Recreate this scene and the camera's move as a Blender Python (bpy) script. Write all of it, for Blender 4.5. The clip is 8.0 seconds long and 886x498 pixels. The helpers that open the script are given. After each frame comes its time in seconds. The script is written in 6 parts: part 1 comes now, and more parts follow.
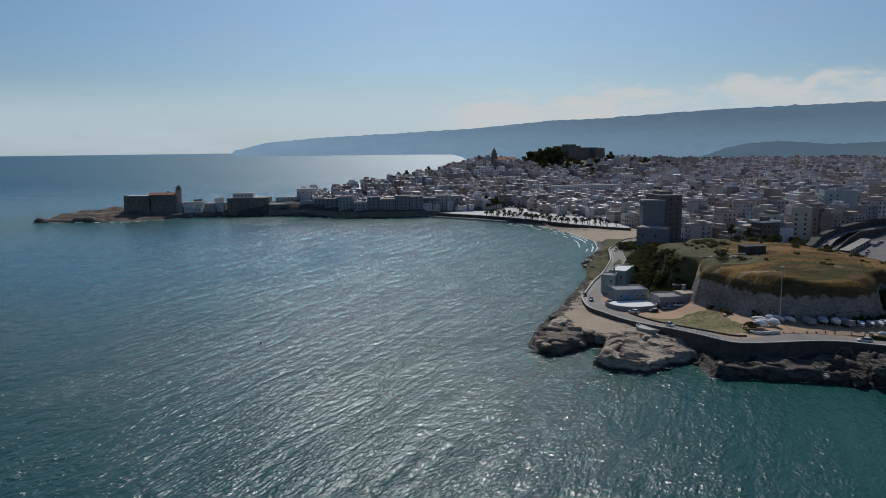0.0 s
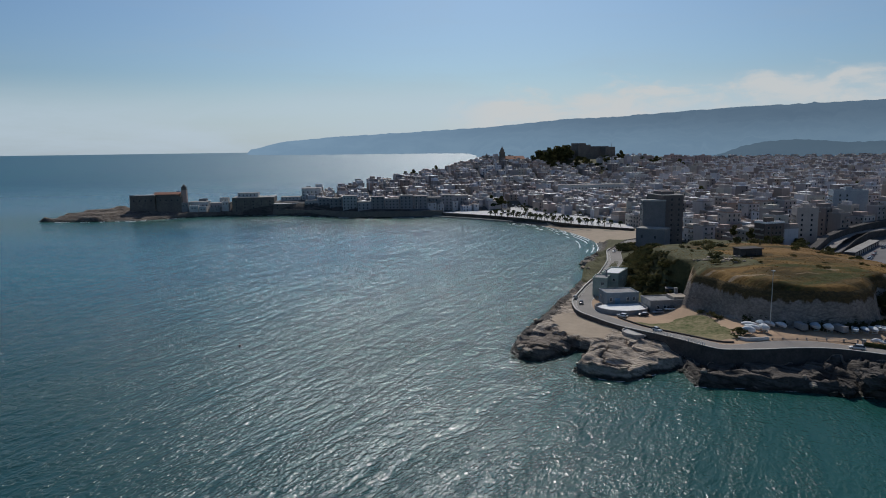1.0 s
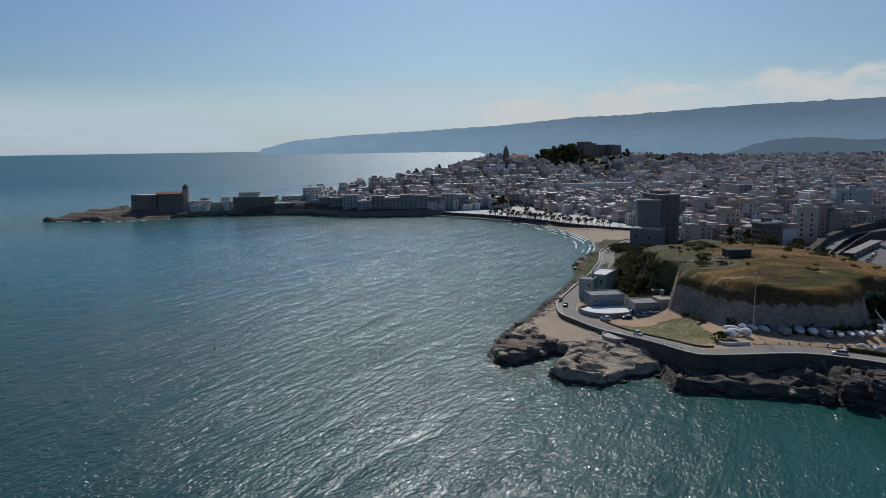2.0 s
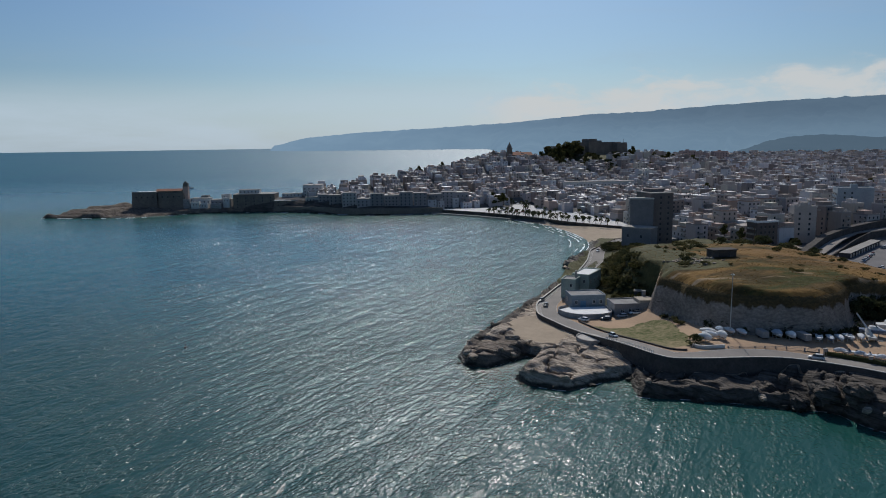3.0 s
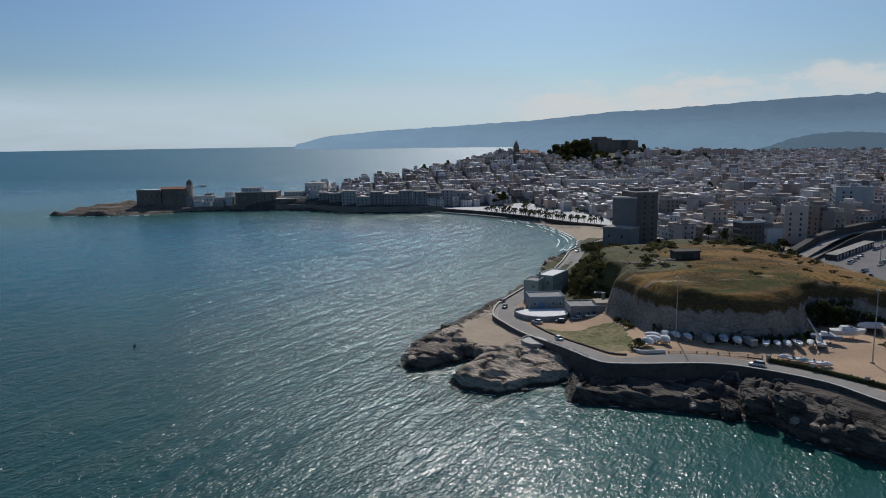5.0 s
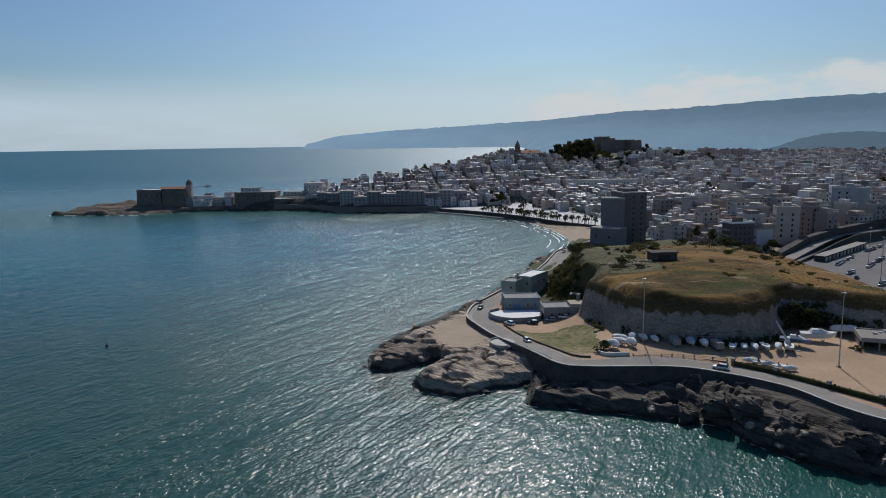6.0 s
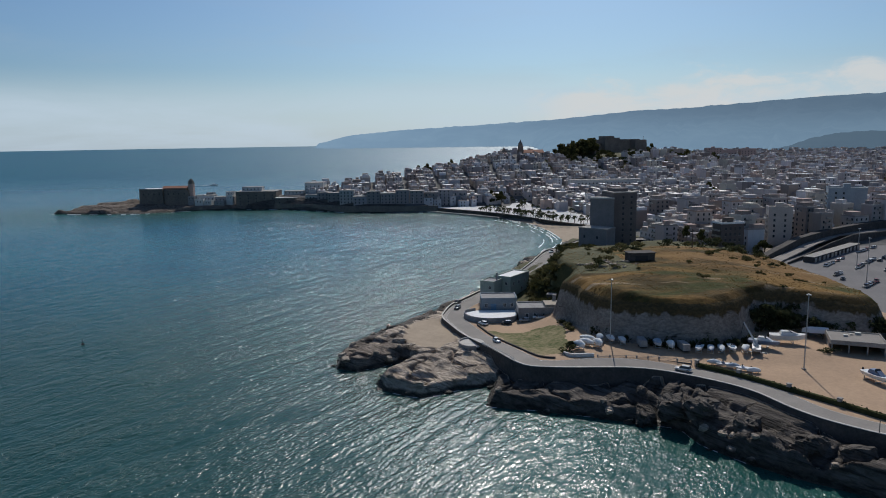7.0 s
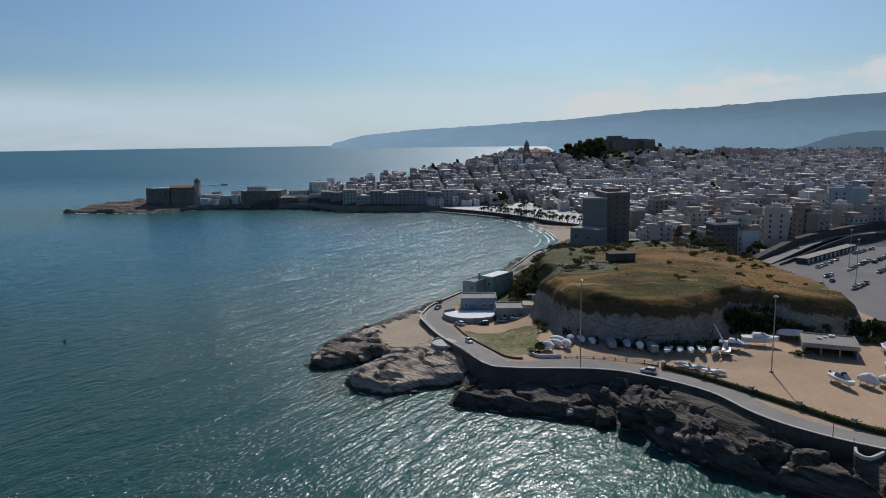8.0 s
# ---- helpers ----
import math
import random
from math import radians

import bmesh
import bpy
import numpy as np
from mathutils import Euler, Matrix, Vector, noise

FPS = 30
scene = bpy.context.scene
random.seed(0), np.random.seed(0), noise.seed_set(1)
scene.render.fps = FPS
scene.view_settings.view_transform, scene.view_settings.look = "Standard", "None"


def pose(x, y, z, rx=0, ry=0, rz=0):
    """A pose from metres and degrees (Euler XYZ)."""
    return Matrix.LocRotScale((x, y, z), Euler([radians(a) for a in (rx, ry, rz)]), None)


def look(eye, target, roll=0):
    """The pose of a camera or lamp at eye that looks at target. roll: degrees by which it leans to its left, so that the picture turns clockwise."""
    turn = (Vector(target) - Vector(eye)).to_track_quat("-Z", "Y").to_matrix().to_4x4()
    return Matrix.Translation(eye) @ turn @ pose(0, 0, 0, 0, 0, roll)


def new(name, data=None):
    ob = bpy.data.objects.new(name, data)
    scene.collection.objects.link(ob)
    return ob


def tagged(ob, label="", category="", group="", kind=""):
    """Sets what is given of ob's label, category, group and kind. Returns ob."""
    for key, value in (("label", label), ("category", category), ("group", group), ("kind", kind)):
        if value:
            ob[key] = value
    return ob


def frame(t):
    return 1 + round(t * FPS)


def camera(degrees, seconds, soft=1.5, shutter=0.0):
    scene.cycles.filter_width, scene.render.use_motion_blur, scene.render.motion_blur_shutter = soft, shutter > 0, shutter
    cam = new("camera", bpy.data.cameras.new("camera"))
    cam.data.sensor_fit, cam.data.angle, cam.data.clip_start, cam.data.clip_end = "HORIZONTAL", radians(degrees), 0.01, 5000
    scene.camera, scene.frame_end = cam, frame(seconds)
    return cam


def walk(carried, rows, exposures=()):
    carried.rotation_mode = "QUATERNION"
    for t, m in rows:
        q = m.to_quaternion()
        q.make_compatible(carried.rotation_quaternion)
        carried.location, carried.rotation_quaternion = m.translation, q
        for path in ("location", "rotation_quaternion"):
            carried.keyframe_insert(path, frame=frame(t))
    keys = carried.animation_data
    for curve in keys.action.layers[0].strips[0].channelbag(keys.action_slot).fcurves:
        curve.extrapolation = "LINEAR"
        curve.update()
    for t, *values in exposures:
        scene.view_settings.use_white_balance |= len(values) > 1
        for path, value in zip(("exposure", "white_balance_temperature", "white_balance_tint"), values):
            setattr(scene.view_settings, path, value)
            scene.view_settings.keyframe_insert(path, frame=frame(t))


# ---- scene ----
cam = camera(65.8, 8.0, soft=1.0)
PATH = [
    (0, (5.16, -7.9, 70.507), (5.417, -5.938, 70.217), -0.6),
    (0.5, (11.645, -5.881, 70.716), (11.88, -3.916, 70.424), -0.6),
    (1, (18.542, -3.995, 70.837), (18.751, -2.028, 70.544), -0.7),
    (1.5, (24.849, -2.516, 71.091), (25.038, -0.547, 70.797), -0.8),
    (3, (46.297, 2.25, 70.936), (46.431, 4.222, 70.632), -0.8),
    (3.5, (52.927, 2.926, 70.925), (53.037, 4.899, 70.619), -0.8),
    (4, (60.098, 3.377, 71.055), (60.186, 5.351, 70.747), -0.8),
    (5.5, (81.239, 4.764, 70.872), (81.282, 6.739, 70.563), -0.9),
    (6, (88.549, 5.202, 70.832), (88.574, 7.178, 70.523), -0.9),
    (6.5, (95.504, 5.339, 70.795), (95.514, 7.314, 70.485), -0.9),
    (7, (102.852, 5.366, 70.728), (102.839, 7.342, 70.418), -0.9),
    (7.5, (109.874, 5.42, 70.671), (109.835, 7.395, 70.361), -0.9),
    (8, (117.025, 5.526, 70.618), (116.965, 7.5, 70.308), -0.9),
]
# the clip's camera opens up a little as the dark land fills the picture
walk(cam, [(t, look(eye, target, roll)) for t, eye, target, roll in PATH], [(0, -0.16), (3, -0.13), (5.5, -0.06), (8, 0.0)])

# ---- world and sun ----
SUN_EL, SUN_AZ = 40.0, 9.5      # degrees above the horizon; degrees to the right of straight ahead (+y)
sun_dir = Vector((math.sin(radians(SUN_AZ)) * math.cos(radians(SUN_EL)), math.cos(radians(SUN_AZ)) * math.cos(radians(SUN_EL)), math.sin(radians(SUN_EL))))
sun_data = bpy.data.lights.new("sun", "SUN")
sun_data.energy, sun_data.angle, sun_data.color = 3.2, radians(0.53), (1.0, 0.97, 0.93)
sun = new("sun", sun_data)
sun.matrix_world = look(sun_dir * 200, (0, 0, 0))


class Nodes:
    """Short hand for node trees."""

    def __init__(self, tree):
        self.tree = tree
        tree.nodes.clear()

    def add(self, kind, values=None, **props):
        n = self.tree.nodes.new(kind)
        for k, v in props.items():
            setattr(n, k, v)
        for k, v in (values or {}).items():
            if isinstance(v, bpy.types.NodeSocket):
                self.tree.links.new(v, n.inputs[k])
            else:
                n.inputs[k].default_value = v
        return n

    def math(self, op, a, b=0.0, c=0.0, clamp=False):
        n = self.add("ShaderNodeMath", {0: a, 1: b, 2: c}, operation=op, use_clamp=clamp)
        return n.outputs[0]

    def mix(self, fac, a, b, blend="MIX"):
        n = self.add("ShaderNodeMix", {0: fac, 6: a, 7: b}, data_type="RGBA", blend_type=blend)
        return n.outputs[2]

    def step(self, value, lo, hi, to_lo=0.0, to_hi=1.0):
        n = self.add("ShaderNodeMapRange", {0: value, 1: lo, 2: hi, 3: to_lo, 4: to_hi}, interpolation_type="SMOOTHSTEP")
        return n.outputs[0]

    def noise(self, vec, scale, detail=4.0, rough=0.55, dist=0.0):
        v = {"Scale": scale, "Detail": detail, "Roughness": rough, "Distortion": dist}
        if vec is not None:
            v["Vector"] = vec
        return self.add("ShaderNodeTexNoise", v).outputs[0]

    def scaled(self, vec, x, y, z):
        return self.add("ShaderNodeMapping", {0: vec, 3: (x, y, z)}).outputs[0]


def col(r, g, b):
    return (r, g, b, 1.0)


world = bpy.data.worlds.new("sky")
world.use_nodes = True
scene.world = world
w = Nodes(world.node_tree)
sky = w.add("ShaderNodeTexSky", sky_type="NISHITA", sun_disc=False, sun_elevation=radians(SUN_EL), sun_rotation=radians(SUN_AZ), air_density=1.0, dust_density=1.2, ozone_density=1.5)
way = w.add("ShaderNodeTexCoord").outputs["Generated"]
sep = w.add("ShaderNodeSeparateXYZ", {0: way})
up = sep.outputs[2]
side = w.math("DIVIDE", sep.outputs[0], w.math("MAXIMUM", sep.outputs[1], 0.2))
# a bank of cumulus over the ridge, a pale bank low over the sea, thin veils above
puff = w.noise(w.scaled(way, 1.0, 1.0, 2.6), 13.0, 8.0, 0.6, 0.3)
top = w.math("ADD", w.math("MULTIPLY", w.step(side, 0.12, 0.34), 0.022), w.math("MULTIPLY", w.step(side, 0.34, 0.75), 0.012))
top = w.math("ADD", top, 0.065)
edge = w.math("ADD", w.math("SUBTRACT", top, up), w.math("MULTIPLY", w.math("SUBTRACT", puff, 0.5), 0.085))
bank = w.math("MULTIPLY", w.step(edge, -0.004, 0.022), w.step(side, 0.08, 0.2))
bank = w.math("MULTIPLY", bank, w.step(puff, 0.34, 0.60, 0.12, 1.0))
veil_n = w.noise(w.scaled(way, 1.0, 1.0, 6.0), 3.2, 6.0, 0.6, 0.4)
low = w.math("MULTIPLY", w.step(up, 0.105, 0.045), w.step(veil_n, 0.3, 0.7, 0.58, 0.82))
veil = w.math("MULTIPLY", w.step(veil_n, 0.45, 0.8), w.step(up, 0.42, 0.05, 0.0, 0.22))
SKY = w.mix(1.0, sky.outputs[0], col(0.66, 0.92, 1.20), "MULTIPLY")
c1 = w.mix(veil, SKY, col(6.6, 7.8, 8.8))
c2 = w.mix(low, c1, col(8.8, 10.7, 12.6))
c3 = w.mix(w.math("MULTIPLY", bank, 0.85), c2, col(10.6, 10.9, 11.0))
bg = w.add("ShaderNodeBackground", {0: c3, 1: 0.059})
w.tree.links.new(bg.outputs[0], w.add("ShaderNodeOutputWorld").inputs[0])


# ---- materials ----
def material(name):
    m = bpy.data.materials.new(name)
    m.use_nodes = True
    n = Nodes(m.node_tree)
    out = n.add("ShaderNodeOutputMaterial")
    return m, n, out


def surface(name, base, dark, scale=0.5, rough=0.85, bump=0.3, fine=6.0, random=0.0, metallic=0.0, spread=0.5, bump_dist=0.1, gloss=0.08):
    """A matt surface of two tones, mottled at two scales; random: how far each object differs in brightness."""
    m, n, out = material(name)
    pos = n.add("ShaderNodeNewGeometry").outputs["Position"]
    big = n.noise(pos, scale, 5.0, 0.6)
    small = n.noise(pos, scale * fine, 4.0, 0.65)
    fac = n.math("ADD", n.math("MULTIPLY", n.step(big, 0.3, 0.7), spread), n.math("MULTIPLY", n.step(small, 0.3, 0.72), 1.0 - spread))
    c = n.mix(fac, col(*dark), col(*base))
    if random:
        r = n.add("ShaderNodeObjectInfo").outputs["Random"]
        c = n.mix(1.0, c, n.add("ShaderNodeCombineColor", {0: n.step(r, 0.0, 1.0, 1.0 - random, 1.0), 1: n.step(r, 0.0, 1.0, 1.0 - random, 1.0), 2: n.step(r, 0.0, 1.0, 1.0 - random, 1.0)}).outputs[0], "MULTIPLY")
    b = n.add("ShaderNodeBump", {"Strength": bump, "Distance": bump_dist, "Height": small})
    p = n.add("ShaderNodeBsdfPrincipled", {"Base Color": c, "Roughness": rough, "Metallic": metallic, "Specular IOR Level": gloss, "Normal": b.outputs[0]})
    n.tree.links.new(p.outputs[0], out.inputs[0])
    return m


def plain(name, c, rough=0.5, metallic=0.0, coat=0.0):
    m, n, out = material(name)
    pos = n.add("ShaderNodeNewGeometry").outputs["Position"]
    f = n.noise(pos, 3.0, 4.0, 0.6)
    d = tuple(v * 0.82 for v in c)
    p = n.add("ShaderNodeBsdfPrincipled", {"Base Color": n.mix(n.step(f, 0.3, 0.7), col(*d), col(*c)), "Roughness": rough, "Metallic": metallic, "Coat Weight": coat})
    n.tree.links.new(p.outputs[0], out.inputs[0])
    return m


def palette(name, tones, island=False, rough=0.9, stain=0.25):
    """Plaster in one tone of the list for each object (or each island of a joined mesh), with streaks and stains."""
    m, n, out = material(name)
    geo = n.add("ShaderNodeNewGeometry")
    r = geo.outputs["Random Per Island"] if island else n.add("ShaderNodeObjectInfo").outputs["Random"]
    ramp = n.add("ShaderNodeValToRGB", {0: r})
    ramp.color_ramp.interpolation = "CONSTANT"
    for i, t in enumerate(tones):
        e = ramp.color_ramp.elements[i] if i < 2 else ramp.color_ramp.elements.new(i / len(tones))
        e.position, e.color = i / len(tones), col(*t)
    pos = geo.outputs["Position"]
    streak = n.noise(n.scaled(pos, 1.2, 1.2, 0.12), 1.0, 5.0, 0.6)
    blot = n.noise(pos, 0.35, 4.0, 0.6)
    f = n.math("MULTIPLY", n.math("ADD", n.step(streak, 0.45, 0.75), n.step(blot, 0.5, 0.75)), stain)
    c = n.mix(f, ramp.outputs[0], n.mix(0.65, ramp.outputs[0], col(0.16, 0.14, 0.12)))
    p = n.add("ShaderNodeBsdfPrincipled", {"Base Color": c, "Roughness": rough, "Specular IOR Level": 0.1 if rough > 0.7 else 0.5})
    n.tree.links.new(p.outputs[0], out.inputs[0])
    return m


def sea_material():
    m, n, out = material("sea_water")
    pos = n.add("ShaderNodeNewGeometry").outputs["Position"]
    depth = n.add("ShaderNodeAttribute", attribute_name="depth").outputs["Fac"]
    blot = n.noise(pos, 0.006, 4.0, 0.55, 0.4)
    deep = n.mix(n.step(blot, 0.35, 0.68), col(0.013, 0.098, 0.146), col(0.015, 0.116, 0.152))
    c = n.mix(n.step(depth, 0.0, 0.10), col(0.020, 0.100, 0.085), n.mix(n.step(depth, 0.03, 0.6), col(0.022, 0.088, 0.077), deep))
    # greyer green over the sandy shallows off the point
    near_y = n.add("ShaderNodeSeparateXYZ", {0: pos}).outputs[1]
    c = n.mix(n.step(near_y, 480, 170, 0.0, 0.8), c, col(0.013, 0.051, 0.044))
    # crests run at a slant to the shore
    turned = n.add("ShaderNodeMapping", {0: pos, 2: (0, 0, radians(-57))}).outputs[0]
    swell = n.noise(n.scaled(turned, 0.22, 1.0, 1.0), 0.10, 1.0, 0.4, 0.3)
    chop = n.noise(n.scaled(turned, 0.42, 1.0, 1.0), 0.38, 2.0, 0.45, 0.4)
    wavelet = n.noise(n.scaled(turned, 0.55, 1.0, 1.0), 1.15, 2.0, 0.5, 0.4)
    ripple = n.noise(n.scaled(turned, 0.8, 1.0, 1.0), 2.2, 2.0, 0.5, 0.3)
    gust = n.step(n.noise(pos, 0.012, 3.0, 0.5, 0.5), 0.3, 0.7, 0.75, 1.2)
    # wavelets gather in long streaks along the crests
    streak = n.step(n.noise(n.scaled(turned, 0.16, 1.0, 1.0), 0.15, 2.0, 0.5, 0.6), 0.34, 0.66, 0.55, 1.35)
    fine = n.math("ADD", n.math("MULTIPLY", wavelet, 0.60), n.math("MULTIPLY", ripple, 0.12))
    h = n.math("ADD", n.math("MULTIPLY", swell, 0.34), n.math("MULTIPLY", gust, n.math("ADD", n.math("MULTIPLY", chop, n.step(near_y, 230, 520, 0.66, 0.34)), n.math("MULTIPLY", fine, streak))))
    # the open bay is ruffled more finely by the wind than the water in the lee of the point
    wind = n.step(n.add("ShaderNodeSeparateXYZ", {0: pos}).outputs[1], 230, 620, 0.09, 0.14)
    wind = n.math("MAXIMUM", wind, n.step(n.add("ShaderNodeSeparateXYZ", {0: pos}).outputs[1], 850, 1700, 0.2, 0.42))
    steep = n.step(n.add("ShaderNodeSeparateXYZ", {0: pos}).outputs[1], 230, 520, 0.92, 0.74)
    # longer wind waves out in the open bay
    open_bay = n.noise(n.scaled(turned, 0.8, 1.0, 1.0), 0.42, 2.0, 0.5, 0.3)
    h = n.math("ADD", h, n.math("MULTIPLY", open_bay, n.step(n.add("ShaderNodeSeparateXYZ", {0: pos}).outputs[1], 420, 700, 0.0, 0.55)))
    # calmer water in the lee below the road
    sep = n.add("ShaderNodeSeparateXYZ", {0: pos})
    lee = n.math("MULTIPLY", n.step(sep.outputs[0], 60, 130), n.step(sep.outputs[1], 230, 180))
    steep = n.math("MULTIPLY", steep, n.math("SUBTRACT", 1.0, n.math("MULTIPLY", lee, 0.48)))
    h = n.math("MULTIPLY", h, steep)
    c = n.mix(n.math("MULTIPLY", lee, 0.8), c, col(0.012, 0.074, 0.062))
    b = n.add("ShaderNodeBump", {"Strength": 1.0, "Distance": 1.0, "Height": h})
    gloss = n.step(sep.outputs[1], 900, 3200, 0.23, 0.30)
    p = n.add("ShaderNodeBsdfPrincipled", {"Base Color": c, "Roughness": wind, "Specular IOR Level": gloss, "IOR": 1.333, "Normal": b.outputs[0]})
    n.tree.links.new(p.outputs[0], out.inputs[0])
    return m


def haze_glow_material(name, tone, air, share):
    """Backdrop of woods on far slopes, miles of hazy air painted as glow."""
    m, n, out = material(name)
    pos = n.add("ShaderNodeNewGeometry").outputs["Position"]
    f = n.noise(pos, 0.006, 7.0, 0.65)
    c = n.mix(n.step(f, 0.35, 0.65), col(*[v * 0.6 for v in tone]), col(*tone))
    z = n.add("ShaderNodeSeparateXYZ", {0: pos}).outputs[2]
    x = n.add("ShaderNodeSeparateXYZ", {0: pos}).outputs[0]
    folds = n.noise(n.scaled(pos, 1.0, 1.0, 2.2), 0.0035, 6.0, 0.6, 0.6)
    # painted haze: paler seawards, dimmer inland, thicker towards the foot
    haze_tone = n.mix(n.step(x, -800, 2300), col(*[v * 1.22 for v in air]), col(*[v * 0.66 for v in air]))
    haze_tone = n.mix(n.step(z, 240, 60, 0.0, 0.45), haze_tone, col(air[0] * 1.25, air[1] * 1.25, air[2] * 1.18))
    haze_tone = n.mix(n.step(folds, 0.35, 0.7), n.mix(1.0, haze_tone, col(0.90, 0.92, 0.94), "MULTIPLY"), haze_tone)
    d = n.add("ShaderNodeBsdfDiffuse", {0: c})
    e = n.add("ShaderNodeEmission", {0: haze_tone, 1: 1.0})
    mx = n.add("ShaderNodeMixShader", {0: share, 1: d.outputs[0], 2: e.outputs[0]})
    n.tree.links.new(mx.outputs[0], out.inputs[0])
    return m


M_SEA = sea_material()
M_SAND = surface("beach_sand", (0.42, 0.33, 0.24), (0.33, 0.26, 0.19), 0.12, bump=0.1)


def rock_material(name, base, dark, contrast):
    """Bedded limestone: long flowing strata, pitted, with dark seams between the beds."""
    m, n, out = material(name)
    pos = n.add("ShaderNodeNewGeometry").outputs["Position"]
    lay = n.add("ShaderNodeMapping", {0: pos, 2: (radians(12), radians(-18), radians(38))}).outputs[0]
    beds = n.noise(n.scaled(lay, 0.055, 0.17, 0.5), 1.0, 5.0, 0.6, 1.6)
    blot = n.noise(pos, 0.11, 4.0, 0.6)
    pits = n.noise(n.scaled(lay, 0.45, 0.8, 1.0), 0.9, 5.0, 0.65, 0.6)
    c = n.mix(n.step(blot, 0.3, 0.7), col(*[0.5 * (a + b) for a, b in zip(base, dark)]), col(*base))
    c = n.mix(n.math("MULTIPLY", n.step(beds, 0.52, 0.66), contrast), c, col(*dark))
    c = n.mix(n.step(pits, 0.34, 0.62), n.mix(1.0, c, col(0.62, 0.60, 0.58), "MULTIPLY"), c)
    h = n.math("ADD", n.math("MULTIPLY", beds, 3.2), n.math("MULTIPLY", pits, 0.7))
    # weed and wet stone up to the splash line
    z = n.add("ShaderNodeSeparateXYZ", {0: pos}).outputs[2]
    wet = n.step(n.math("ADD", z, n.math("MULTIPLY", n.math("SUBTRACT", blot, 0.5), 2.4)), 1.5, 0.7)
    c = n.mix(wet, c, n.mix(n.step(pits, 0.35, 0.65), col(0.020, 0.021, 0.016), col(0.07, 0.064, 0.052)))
    b = n.add("ShaderNodeBump", {"Strength": 0.9, "Distance": 0.7, "Height": h})
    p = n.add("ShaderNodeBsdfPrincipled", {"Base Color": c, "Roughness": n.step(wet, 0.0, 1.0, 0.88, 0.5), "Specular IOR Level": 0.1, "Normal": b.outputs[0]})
    n.tree.links.new(p.outputs[0], out.inputs[0])
    return m


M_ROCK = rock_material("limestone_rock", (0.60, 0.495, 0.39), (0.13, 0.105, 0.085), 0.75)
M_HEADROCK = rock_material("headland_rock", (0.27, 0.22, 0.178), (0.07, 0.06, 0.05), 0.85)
# dark stone, with the shade of the backlit front rocks put into its colour
M_DARKROCK = rock_material("dark_shaded_rock", (0.165, 0.142, 0.122), (0.038, 0.034, 0.03), 0.8)


def cliff_material():
    """Pale cut limestone with dark seams and hollows, turf hanging over its upper rim."""
    m, n, out = material("pale_cliff_rock")
    pos = n.add("ShaderNodeNewGeometry").outputs["Position"]
    big = n.noise(pos, 0.10, 4.0, 0.6)
    small = n.noise(n.scaled(pos, 1.0, 1.0, 1.8), 0.8, 5.0, 0.65)
    seam = n.noise(n.scaled(pos, 0.5, 0.5, 2.2), 0.22, 4.0, 0.6, 0.8)
    c = n.mix(n.step(big, 0.3, 0.7), col(0.25, 0.215, 0.185), col(0.40, 0.345, 0.295))
    c = n.mix(n.step(small, 0.35, 0.7), n.mix(1.0, c, col(0.62, 0.61, 0.6), "MULTIPLY"), c)
    c = n.mix(n.step(seam, 0.60, 0.72), c, col(0.055, 0.045, 0.034))
    sep = n.add("ShaderNodeSeparateXYZ", {0: pos})
    rim = n.math("ADD", sep.outputs[2], n.step(sep.outputs[0], 205, 245, 0.0, 4.0))
    hang = n.noise(n.scaled(pos, 1.0, 1.0, 0.35), 0.22, 4.0, 0.6)
    turf = n.step(n.math("ADD", rim, n.math("MULTIPLY", n.math("SUBTRACT", hang, 0.5), 8.0)), 16.7, 17.8)
    grass = n.mix(n.step(small, 0.35, 0.7), col(0.075, 0.055, 0.028), col(0.130, 0.090, 0.042))
    c = n.mix(turf, c, grass)
    b = n.add("ShaderNodeBump", {"Strength": 0.8, "Distance": 0.5, "Height": small})
    p = n.add("ShaderNodeBsdfPrincipled", {"Base Color": c, "Roughness": 0.9, "Specular IOR Level": 0.06, "Normal": b.outputs[0]})
    n.tree.links.new(p.outputs[0], out.inputs[0])
    return m


